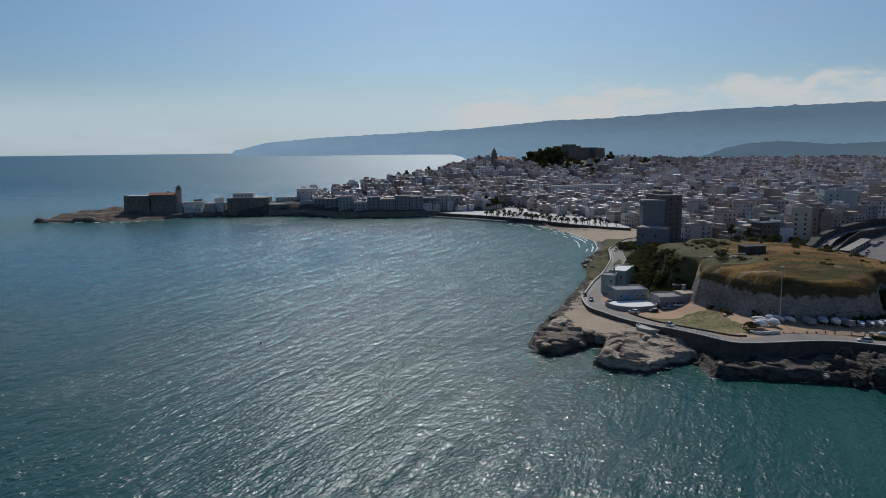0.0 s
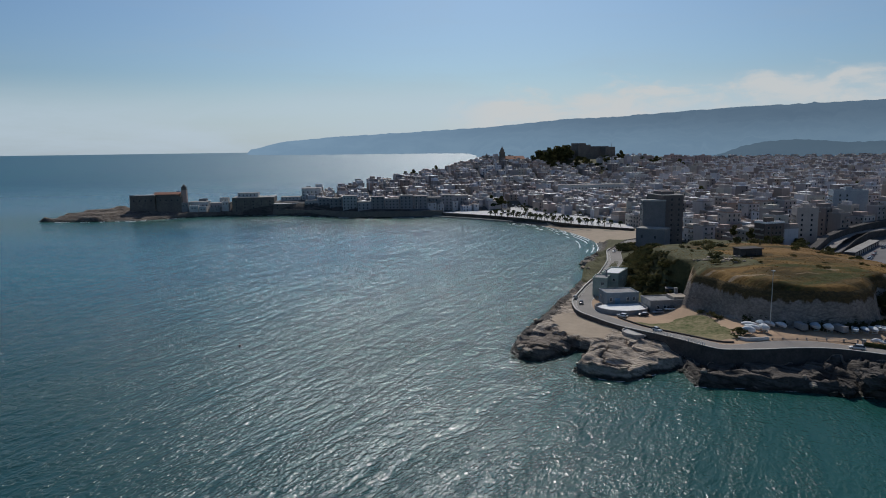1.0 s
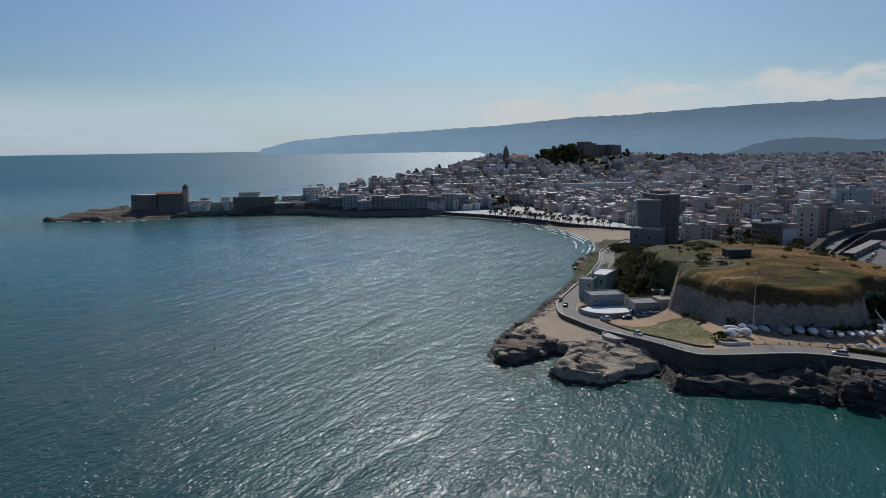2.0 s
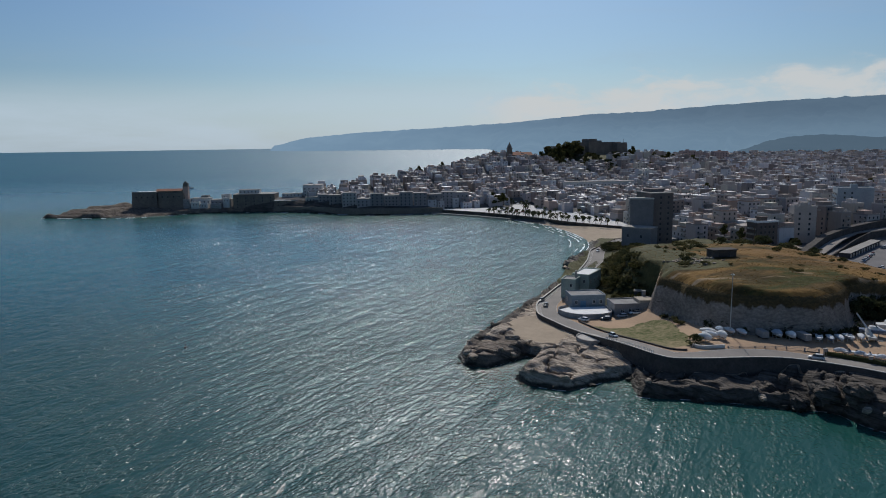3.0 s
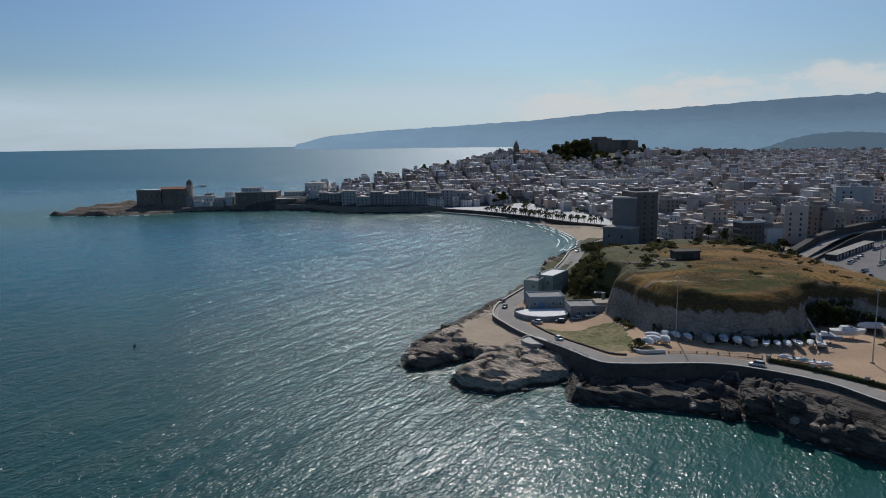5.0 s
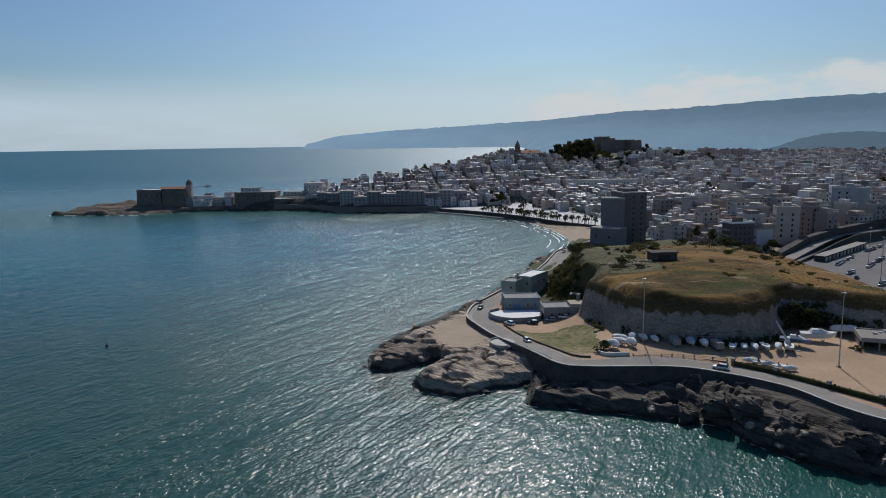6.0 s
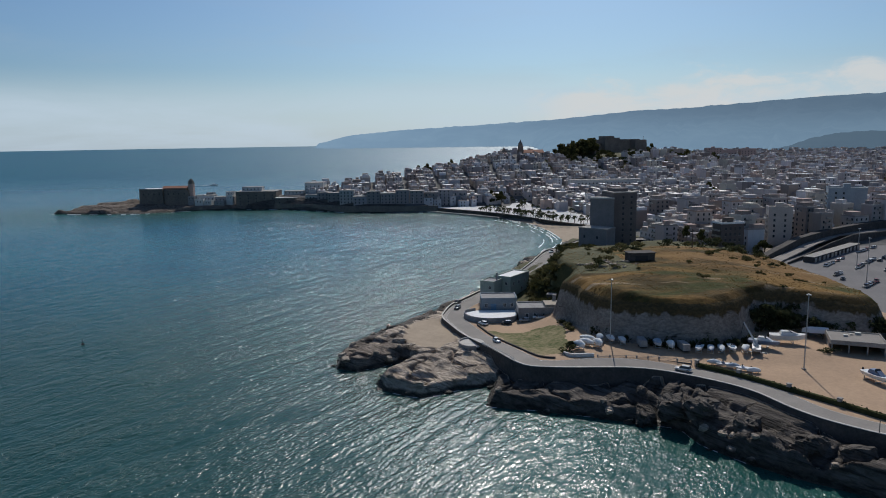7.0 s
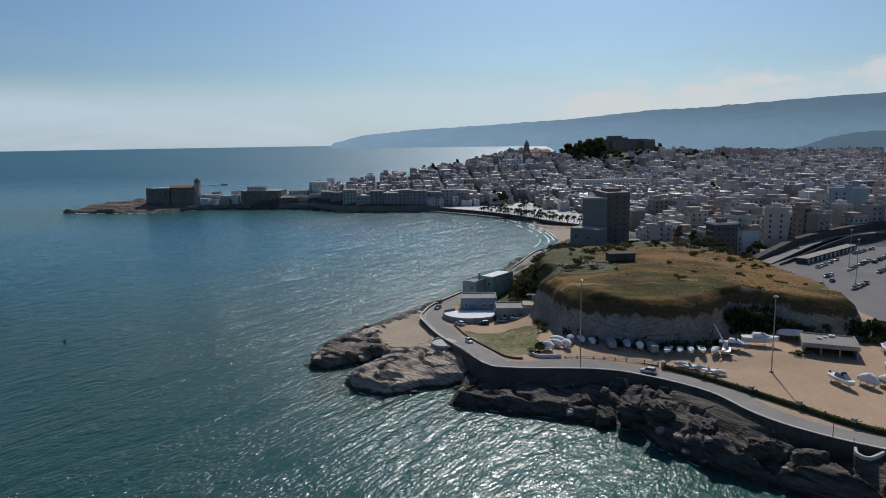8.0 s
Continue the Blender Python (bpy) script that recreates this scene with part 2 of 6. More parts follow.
M_CLIFF = cliff_material()
def grass_material():
    m, n, out = material("dry_grass")
    pos = n.add("ShaderNodeNewGeometry").outputs["Position"]
    patch = n.noise(n.scaled(pos, 0.6, 1.4, 1.0), 0.040, 4.0, 0.6, 0.9)
    olive = n.noise(n.scaled(pos, 0.8, 1.6, 1.0), 0.028, 4.0, 0.6, 0.8)
    bare = n.noise(n.scaled(pos, 0.5, 1.5, 1.0), 0.05, 5.0, 0.6, 1.4)
    fine = n.noise(n.scaled(pos, 1.0, 1.7, 1.0), 0.5, 6.0, 0.65)
    c = n.mix(n.step(patch, 0.38, 0.60), col(0.085, 0.060, 0.026), col(0.250, 0.145, 0.050))
    c = n.mix(n.step(olive, 0.47, 0.62), c, col(0.070, 0.075, 0.026))
    # sun-dried straw on the crown of the hill, bare trodden earth in places
    sep = n.add("ShaderNodeSeparateXYZ", {0: pos})
    crown = n.math("MULTIPLY", n.step(sep.outputs[0], 178, 206), n.step(sep.outputs[1], 232, 262))
    c = n.mix(n.math("MULTIPLY", crown, n.step(patch, 0.34, 0.56)), c, col(0.25, 0.145, 0.060))
    c = n.mix(n.step(bare, 0.60, 0.68), c, col(0.36, 0.27, 0.175))
    c = n.mix(n.step(fine, 0.35, 0.7), n.mix(1.0, c, col(0.68, 0.68, 0.66), "MULTIPLY"), c)
    b = n.add("ShaderNodeBump", {"Strength": 0.7, "Distance": 0.5, "Height": fine})
    p = n.add("ShaderNodeBsdfPrincipled", {"Base Color": c, "Roughness": 0.9, "Specular IOR Level": 0.05, "Normal": b.outputs[0]})
    n.tree.links.new(p.outputs[0], out.inputs[0])
    return m


M_GRASS = grass_material()
M_SCRUB = surface("scrub_ground", (0.120, 0.108, 0.048), (0.040, 0.043, 0.019), 0.06, bump=0.7, fine=9.0, bump_dist=0.5)
M_GRAVEL = surface("yard_gravel", (0.48, 0.33, 0.215), (0.35, 0.24, 0.16), 0.08, bump=0.15, fine=14.0)
M_TOWNGROUND = surface("town_streets", (0.16, 0.15, 0.14), (0.08, 0.078, 0.075), 0.05, bump=0.1)
M_FIELD = surface("far_fields", (0.07, 0.075, 0.04), (0.03, 0.038, 0.02), 0.01, bump=0.2)
M_ASPHALT = surface("asphalt", (0.31, 0.28, 0.25), (0.22, 0.20, 0.18), 0.15, bump=0.1, fine=20.0)
M_CARPARK = surface("car_park_asphalt", (0.215, 0.20, 0.195), (0.155, 0.147, 0.142), 0.06, bump=0.1, fine=20.0)
M_CONCRETE = surface("weathered_concrete", (0.42, 0.39, 0.35), (0.24, 0.22, 0.20), 0.3, bump=0.2)
M_STONEWALL = surface("old_stone_wall", (0.125, 0.11, 0.10), (0.06, 0.054, 0.05), 0.25, bump=0.6, bump_dist=0.2)
def leaves(name, base, dark, scale, through_share):
    """Leaves or grass that let some light through."""
    m, n, out = material(name)
    pos = n.add("ShaderNodeNewGeometry").outputs["Position"]
    f = n.math("ADD", n.math("MULTIPLY", n.step(n.noise(pos, scale, 4.0, 0.6), 0.3, 0.7), 0.6), n.math("MULTIPLY", n.noise(pos, scale * 14, 2.0, 0.5), 0.4))
    c = n.mix(f, col(*dark), col(*base))
    d = n.add("ShaderNodeBsdfDiffuse", {0: c})
    t = n.add("ShaderNodeBsdfTranslucent", {0: c})
    mx = n.add("ShaderNodeMixShader", {0: through_share, 1: d.outputs[0], 2: t.outputs[0]})
    n.tree.links.new(mx.outputs[0], out.inputs[0])
    return m


M_LEAF = leaves("foliage", (0.13, 0.118, 0.046), (0.04, 0.044, 0.018), 0.3, 0.35)
M_DARKLEAF = leaves("dark_foliage", (0.095, 0.10, 0.048), (0.036, 0.042, 0.022), 0.3, 0.3)
M_SLOPELEAF = leaves("olive_scrub", (0.150, 0.135, 0.062), (0.058, 0.056, 0.027), 0.12, 0.4)
M_TUFT = leaves("dry_grass_blades", (0.22, 0.135, 0.05), (0.11, 0.075, 0.028), 0.06, 0.5)
M_LAWN = surface("rough_green_grass", (0.30, 0.235, 0.135), (0.055, 0.075, 0.018), 0.085, bump=0.6, fine=8.0, bump_dist=0.3)
M_WHITE = surface("white_plaster", (0.66, 0.64, 0.60), (0.50, 0.48, 0.45), 0.4, bump=0.1)
# plaster tones, tinted towards blue to put the haze into their colour
TONES = [(0.78 * t[0], 0.785 * t[1], 0.83 * t[2]) for t in ((0.62, 0.56, 0.50), (0.70, 0.66, 0.61), (0.50, 0.43, 0.36), (0.58, 0.50, 0.42), (0.72, 0.70, 0.67), (0.55, 0.42, 0.34), (0.64, 0.58, 0.47), (0.46, 0.41, 0.37), (0.66, 0.58, 0.53), (0.42, 0.35, 0.29), (0.34, 0.28, 0.235), (0.30, 0.27, 0.25), (0.80, 0.78, 0.75))]
M_PLASTER = palette("house_plaster", TONES)
M_OLDPLASTER = palette("old_town_plaster", [(0.36, 0.33, 0.33), (0.30, 0.27, 0.27), (0.44, 0.41, 0.39), (0.34, 0.29, 0.28), (0.40, 0.37, 0.37), (0.27, 0.245, 0.24)], stain=0.4)
M_TOWNWALL = palette("town_plaster", TONES, island=True)
M_ROOF = palette("flat_roofs", [(0.40, 0.36, 0.33), (0.30, 0.27, 0.25), (0.46, 0.42, 0.38), (0.34, 0.24, 0.19), (0.52, 0.48, 0.44)], rough=0.6)
M_GLASS = plain("window_dark", (0.035, 0.04, 0.045), 0.25)
M_FAR = haze_glow_material("far_ridge_haze_glow", (0.03, 0.045, 0.04), (0.19, 0.295, 0.42), 0.88)
M_MID = haze_glow_material("nearer_hill_haze_glow", (0.03, 0.04, 0.03), (0.108, 0.168, 0.24), 0.85)


# ---- mesh building ----
class MB:
    """Collects corners and faces for one mesh."""

    def __init__(self):
        self.v, self.f, self.m = [], [], []

    def face(self, pts, m=0):
        i = len(self.v)
        self.v.extend(pts)
        self.f.append(tuple(range(i, i + len(pts))))
        self.m.append(m)

    def box(self, x0, x1, y0, y1, z0, z1, m=0, turn=0.0, at=(0, 0), taper=0.0):
        i = len(self.v)
        c, s = math.cos(turn), math.sin(turn)
        for z, k in ((z0, 0.0), (z1, taper)):
            for x, y in ((x0 + k, y0 + k), (x1 - k, y0 + k), (x1 - k, y1 - k), (x0 + k, y1 - k)):
                self.v.append((at[0] + c * x - s * y, at[1] + s * x + c * y, z))
        for f in ((3, 2, 1, 0), (4, 5, 6, 7), (0, 1, 5, 4), (1, 2, 6, 5), (2, 3, 7, 6), (3, 0, 4, 7)):
            self.f.append(tuple(i + k for k in f))
            self.m.append(m)
        return self

    def prism(self, pts, z0, z1, m=0):
        i, n = len(self.v), len(pts)
        self.v.extend((x, y, z0) for x, y in pts)
        self.v.extend((x, y, z1) for x, y in pts)
        self.f.append(tuple(i + n + k for k in range(n)))
        self.f.append(tuple(i + n - 1 - k for k in range(n)))
        self.m += [m, m]
        for k in range(n):
            j = (k + 1) % n
            self.f.append((i + k, i + j, i + n + j, i + n + k))
            self.m.append(m)
        return self

    def rings(self, rings, m=0, caps=True, loop=True):
        """A skin over rings of equally many corners."""
        i, n = len(self.v), len(rings[0])
        for r in rings:
            self.v.extend(r)
        for a in range(len(rings) - 1):
            for k in range(n if loop else n - 1):
                j = (k + 1) % n
                self.f.append((i + a * n + k, i + a * n + j, i + (a + 1) * n + j, i + (a + 1) * n + k))
                self.m.append(m)
        if caps:
            self.f.append(tuple(i + n - 1 - k for k in range(n)))
            self.f.append(tuple(i + (len(rings) - 1) * n + k for k in range(n)))
            self.m += [m, m]
        return self

    def tube(self, a, b, ra, rb=None, n=8, m=0):
        a, b = Vector(a), Vector(b)
        rb = ra if rb is None else rb
        d = (b - a).normalized()
        u = d.cross(Vector((0, 0, 1)) if abs(d.z) < 0.9 else Vector((1, 0, 0))).normalized()
        v = d.cross(u)
        ring = lambda p, r: [tuple(p + (u * math.cos(2 * math.pi * k / n) + v * math.sin(2 * math.pi * k / n)) * r) for k in range(n)]
        return self.rings([ring(a, ra), ring(b, rb)], m)

    def mesh(self, name, mats, smooth=False):
        me = bpy.data.meshes.new(name)
        me.from_pydata(self.v, [], self.f)
        for k in mats if isinstance(mats, (list, tuple)) else [mats]:
            me.materials.append(k)
        if len(me.materials) > 1:
            me.polygons.foreach_set("material_index", self.m)
        if smooth:
            me.polygons.foreach_set("use_smooth", [True] * len(me.polygons))
        me.update()
        return me


def part(name, mb, mat, parent=None, label="", at=None, smooth=False):
    """One mesh object under a thing or a part (or a thing of its own)."""
    ob = new(name, mb.mesh(name, mat, smooth) if isinstance(mb, MB) else mb)
    if at is not None:
        ob.matrix_basis = at
    if parent:
        ob.parent = parent
    if label:
        ob["label"] = label
    return ob


def thing(name, at, label, category, group="", kind=""):
    ob = new(name)
    ob.empty_display_size = 0.3
    ob.matrix_basis = at
    return tagged(ob, label, category, group, kind)


# ---- numpy noise and outlines ----
_grid = np.random.RandomState(7).rand(256, 256) * 2 - 1


def vnoise(x, y):
    xi, yi = np.floor(x).astype(int), np.floor(y).astype(int)
    u, v = x - xi, y - yi
    u, v = u * u * (3 - 2 * u), v * v * (3 - 2 * v)
    g = lambda a, b: _grid[a % 256, b % 256]
    return (g(xi, yi) * (1 - u) + g(xi + 1, yi) * u) * (1 - v) + (g(xi, yi + 1) * (1 - u) + g(xi + 1, yi + 1) * u) * v


def fbm(x, y, size, octaves=4, gain=0.5):
    s, a = 0.0, 1.0
    for k in range(octaves):
        s = s + a * vnoise(x / size * 2 ** k + 17.3 * k, y / size * 2 ** k + 5.1 * k)
        a *= gain
    return s


def sstep(v, lo, hi):
    t = np.clip((v - lo) / (hi - lo), 0.0, 1.0)
    return t * t * (3 - 2 * t)


def inset(x, y, poly):
    """Signed distance to an outline, positive inside."""
    x, y = np.asarray(x, float), np.asarray(y, float)
    best, odd = np.full(x.shape, 1e9), np.zeros(x.shape, bool)
    for (ax, ay), (bx, by) in zip(poly, poly[1:] + poly[:1]):
        dx, dy = bx - ax, by - ay
        t = np.clip(((x - ax) * dx + (y - ay) * dy) / (dx * dx + dy * dy), 0, 1)
        best = np.minimum(best, (x - ax - t * dx) ** 2 + (y - ay - t * dy) ** 2)
        if ay != by:
            odd ^= ((ay > y) != (by > y)) & (x < dx * (y - ay) / dy + ax)
    return np.where(odd, 1, -1) * np.sqrt(best)


# ---- the lie of the land ----
SHORE_NORTH = [(-323, 738), (-270, 726), (-220, 724), (-176, 750), (-132, 760), (-82, 752), (-27, 724), (16, 701), (94, 696), (152, 632), (171, 596), (180, 560), (184, 530), (185, 490),
               (178, 458), (167, 432), (152, 405), (143, 383), (130, 345), (116, 317), (107, 302), (99, 288), (92, 274), (85, 260), (77, 247), (70, 235), (66, 224), (67, 214)]
SHORE_FRONT = [(74, 211), (82, 215.5), (89, 221), (91.5, 218.5), (87, 209), (81, 200), (84, 194), (95, 188), (107, 194), (115.5, 197.5), (113.5, 187), (113, 181), (126, 177.5), (141, 172.3), (150, 168.5), (157.5, 165.5), (159.5, 163), (161, 156), (167.5, 146.5), (175, 139.5), (183, 133.5), (196, 124), (230, 108), (330, 80),
               (600, 30), (1200, -50), (2500, -100), (4300, 0)]
SHORE_SOUTH = [(4300, 4300), (2200, 4100), (1100, 2900), (620, 1900), (330, 1380), (180, 1120), (115, 1020), (82, 968), (62, 925), (30, 880), (-20, 850), (-90, 830), (-180, 806), (-250, 785), (-300, 758)]
COAST = SHORE_NORTH + SHORE_FRONT + SHORE_SOUTH
HILL = [(143, 248), (146, 232), (150, 222), (156, 214), (164, 207), (173, 205), (182, 205), (194, 211), (202, 220), (212, 223), (222, 218), (234, 213), (246, 220), (254, 240), (258, 270), (258, 300),
        (252, 330), (236, 362), (214, 378), (192, 380), (174, 364), (161, 340), (152, 318), (143, 296), (142, 272), (146, 264)]
PLATFORM = [(122, 192), (131, 188), (154, 187), (166, 181), (177, 170), (182, 157), (187, 149), (197, 140), (230, 122), (330, 90), (600, 45), (600, 300), (420, 420), (330, 430), (262, 372), (236, 382), (230, 448), (206, 443), (186, 430), (165.5, 398), (156.5, 383), (149.5, 363), (142.5, 346), (123.5, 315), (110, 290), (104, 278), (101, 266), (100, 256), (103, 246), (108, 231), (114, 214)]
YARD_Z = 7.5
BACK = [(160, 308), (258, 312), (264, 366), (246, 392), (228, 410), (206, 404), (203, 388), (176, 386), (164, 372), (154, 346)]
SQUARE = [(94, 712), (94, 697), (128, 664), (156, 630), (176, 598), (203, 552), (230, 524), (236, 545), (230, 600), (212, 652), (198, 705), (190, 742), (174, 745), (168, 712), (140, 712)]
LOT = [(116.5, 240), (122, 236), (131, 236.5), (139, 241), (142, 228), (140.5, 212), (137.5, 203), (130, 201.5), (125.5, 210), (120.6, 224)]


def platform_height(x, y):
    return YARD_Z - 3.0 * sstep(y, 194, 240) * (1 - sstep(x, 126, 152)) - 1.0 * sstep(x, 235, 262) * sstep(y, 200, 240) + 1.3 * sstep(y, 188, 202) * sstep(x, 132, 146) * (1 - sstep(x, 205, 222))


def terrain(x, y):
    x, y = np.asarray(x, float), np.asarray(y, float)
    d = inset(x, y, COAST)
    r = np.hypot(x - 60, y)
    town = 6.5 + (np.clip(r - 440, 0, 260) * 0.040 + np.clip(r - 700, 0, 800) * 0.011) * sstep(x, 150, 430) + np.clip(r - 1500, 0, 2600) * 0.004
    inland = sstep(d, 8, 170)
    castle = 37 * np.exp(-((x - 325) / 150) ** 2 - ((y - 1020) / 120) ** 2) * sstep(d, 0, 60)
    # the old town's spur runs down from the castle towards the point
    along = np.clip(((x - 190) * -240 + (y - 955) * -150) / (240 ** 2 + 150 ** 2), 0, 1)
    off = np.hypot(x - 190 + 240 * along, y - 955 + 150 * along)
    wide = np.where((x - 190) * -150 - (y - 955) * -240 < 0, 105, 62)
    spur = (12 + 36 * (1 - along) ** 1.1) * np.exp(-(off / wide) ** 2) * sstep(d, -2, 18)
    h = 4.6 * sstep(d, 0, 9) + (town - 4.6) * inland + np.maximum(castle, spur) * 0.9 + np.minimum(castle, spur) * 0.15
    h += fbm(x, y, 60, 3) * 0.8 * sstep(d, 20, 120)
    point = sstep(x, -120, -150)
    shelf = 4.6 + 0.13 * np.clip(y - 734, 0, 60) - 2.5 * sstep(x, -262, -240) + 2.2 * fbm(x * 0.6, y * 1.6, 26, 4)
    t = shelf / 2.3
    shelf = 2.3 * (np.floor(t) + sstep(t - np.floor(t), 0.62, 0.95))
    h = h * (1 - point) + point * (shelf * sstep(d, 0, 3 + fbm(x, y, 20, 2)) + 0.3)
    # beach
    beach = sstep(np.hypot((x - 201) / 34, (y - 538) / 68), 1.15, 0.85)
    h = h * (1 - beach) + np.clip(d * 0.11, -1, 2.6) * beach
    # low rocks round the point and in front of the road
    sq = inset(x, y, SQUARE)
    h = np.where(sq > -16, np.minimum(h, 3.2 + np.clip(-sq - 7, 0, 20) * 0.5), h)
    near = sstep(y, 425, 402) * sstep(x, 420, 380)
    rough = fbm(x, y, 11, 3, 0.45)
    ledge = np.abs(fbm(x + 40, y * 1.6, 15, 3, 0.45))
    front = sstep(x - 0.2 * (y - 180), 112, 124)
    rock = (3.9 - 0.2 * front + front * (0.0 + 1.0 * sstep(d, 4, 11) + 2.3 * sstep(x, 152, 160))) * sstep(d, 0.0, 2.6 - 0.4 * front) + 1.2 * sstep(d, 5, 20) * (1 - front) + rough * 1.1 * sstep(d, 0, 5) - ledge * (2.1 - 0.6 * front + 1.0 * sstep(x, 152, 160)) * sstep(d, -1, 4) + 0.5
    # beds of rock that dip towards the open sea
    dip = 0.085 * (x - 0.6 * y) + 0.5 * fbm(x, y, 23, 2)
    t = (rock + dip) / 1.35
    rock = 0.25 * rock + 0.75 * (1.35 * (np.floor(t) + sstep(t - np.floor(t), 0.45, 0.95)) - dip)
    way_ = np.clip(((x - 70) * 22 + (y - 214) * 27) / (22 ** 2 + 27 ** 2), 0, 1)
    away = np.hypot(x - 70 - 22 * way_, y - 214 - 27 * way_)
    finger = (3.0 + 0.9 * way_ + 0.7 * rough) * sstep(away, 5.2, 2.6) * sstep(d, 0, 2.0)
    rock = np.maximum(rock, finger)
    flow = np.abs(fbm(x * 0.55 + y * 0.45 + 9, (y - 0.7 * x) * 1.5, 13, 3, 0.45))
    rock = rock - 2.3 * sstep(flow, 0.13, 0.0) * sstep(d, 1, 5) 
    notch = 4.5 * np.exp(-((x - 155.5 + 0.25 * (y - 165)) / 2.2) ** 2) * sstep(y, 184, 178)
    for at_, wide in ((163.5, 1.5), (173, 1.8), (186, 1.9)):
        notch = notch + 2.6 * np.exp(-((x - at_ + 0.3 * (y - 160) + 0.8 * rough) / wide) ** 2)
    rock = rock - notch * front * sstep(d, -2, 2)
    sandy = sstep(np.hypot((x - 97) / 10, (y - 243) / 19) + 0.14 * rough, 1.1, 0.85)
    rock = rock * (1 - sandy) + (3.6 + 0.12 * rough) * sandy
    ph = platform_height(x, y)
    p = inset(x, y, PLATFORM)
    rise = sstep(p, -17, -1.0) * (1 - front) * sstep(y, 232, 224) * sstep(y, 200, 210)
    look_ = sstep(np.hypot(x - 107.5, y - 223.5), 10, 6)
    rock = np.maximum(rock, (ph - 1.5 + 0.8 * rough) * rise - 2 * (1 - rise))
    rock = np.maximum(rock, (ph - 0.8 + 0.3 * rough) * look_ - 2 * (1 - look_))
    rock = np.where(p > -6, np.minimum(rock, ph - 0.7), rock)
    k = sstep(p, 0.9, 1.9)
    nh = rock * (1 - k) + ph * k
    # the flat-topped hill with its cliffs
    s = inset(x, y, HILL)
    wob = fbm(x, y, 19, 3) * 4.2
    soft = 1.25 + 2.6 * sstep(y, 262, 292) + 5 * sstep(x, 240, 256)
    top = 18.0 + 3.8 * sstep(s + wob * 0.4, 0.5, 6.5) + 2.2 * np.exp(-((x - 178) / 40) ** 2 - ((y - 258) / 45) ** 2) - 5.5 * sstep(x, 205, 262) + fbm(x, y, 22, 4) * 0.8 - 7.5 * sstep(y, 300, 380)
    kh = sstep(s + wob * 0.5, -1.2 * soft, 2.2 * soft)
    nh = nh + np.maximum(top - nh, 0) * kh
    # rough ground between the hill and the first houses
    bk = inset(x, y, BACK)
    nh = np.where(bk > 0, np.maximum(nh, 4.5 + (8.8 + fbm(x, y, 18, 3)) * sstep(bk, 0, 13)), nh)
    h = h * (1 - near) + nh * near
    under = np.maximum(d * 0.5, -6.0)
    return np.where(d > 0, np.maximum(h, np.minimum(d * 0.6, 0.6)), under)


def ground_z(x, y):
    return float(terrain(np.array([x]), np.array([y]))[0])


def spaced(parts):
    out = []
    for a, b, step in parts:
        out += list(np.arange(a, b, step))
    return np.array(out + [parts[-1][1]])


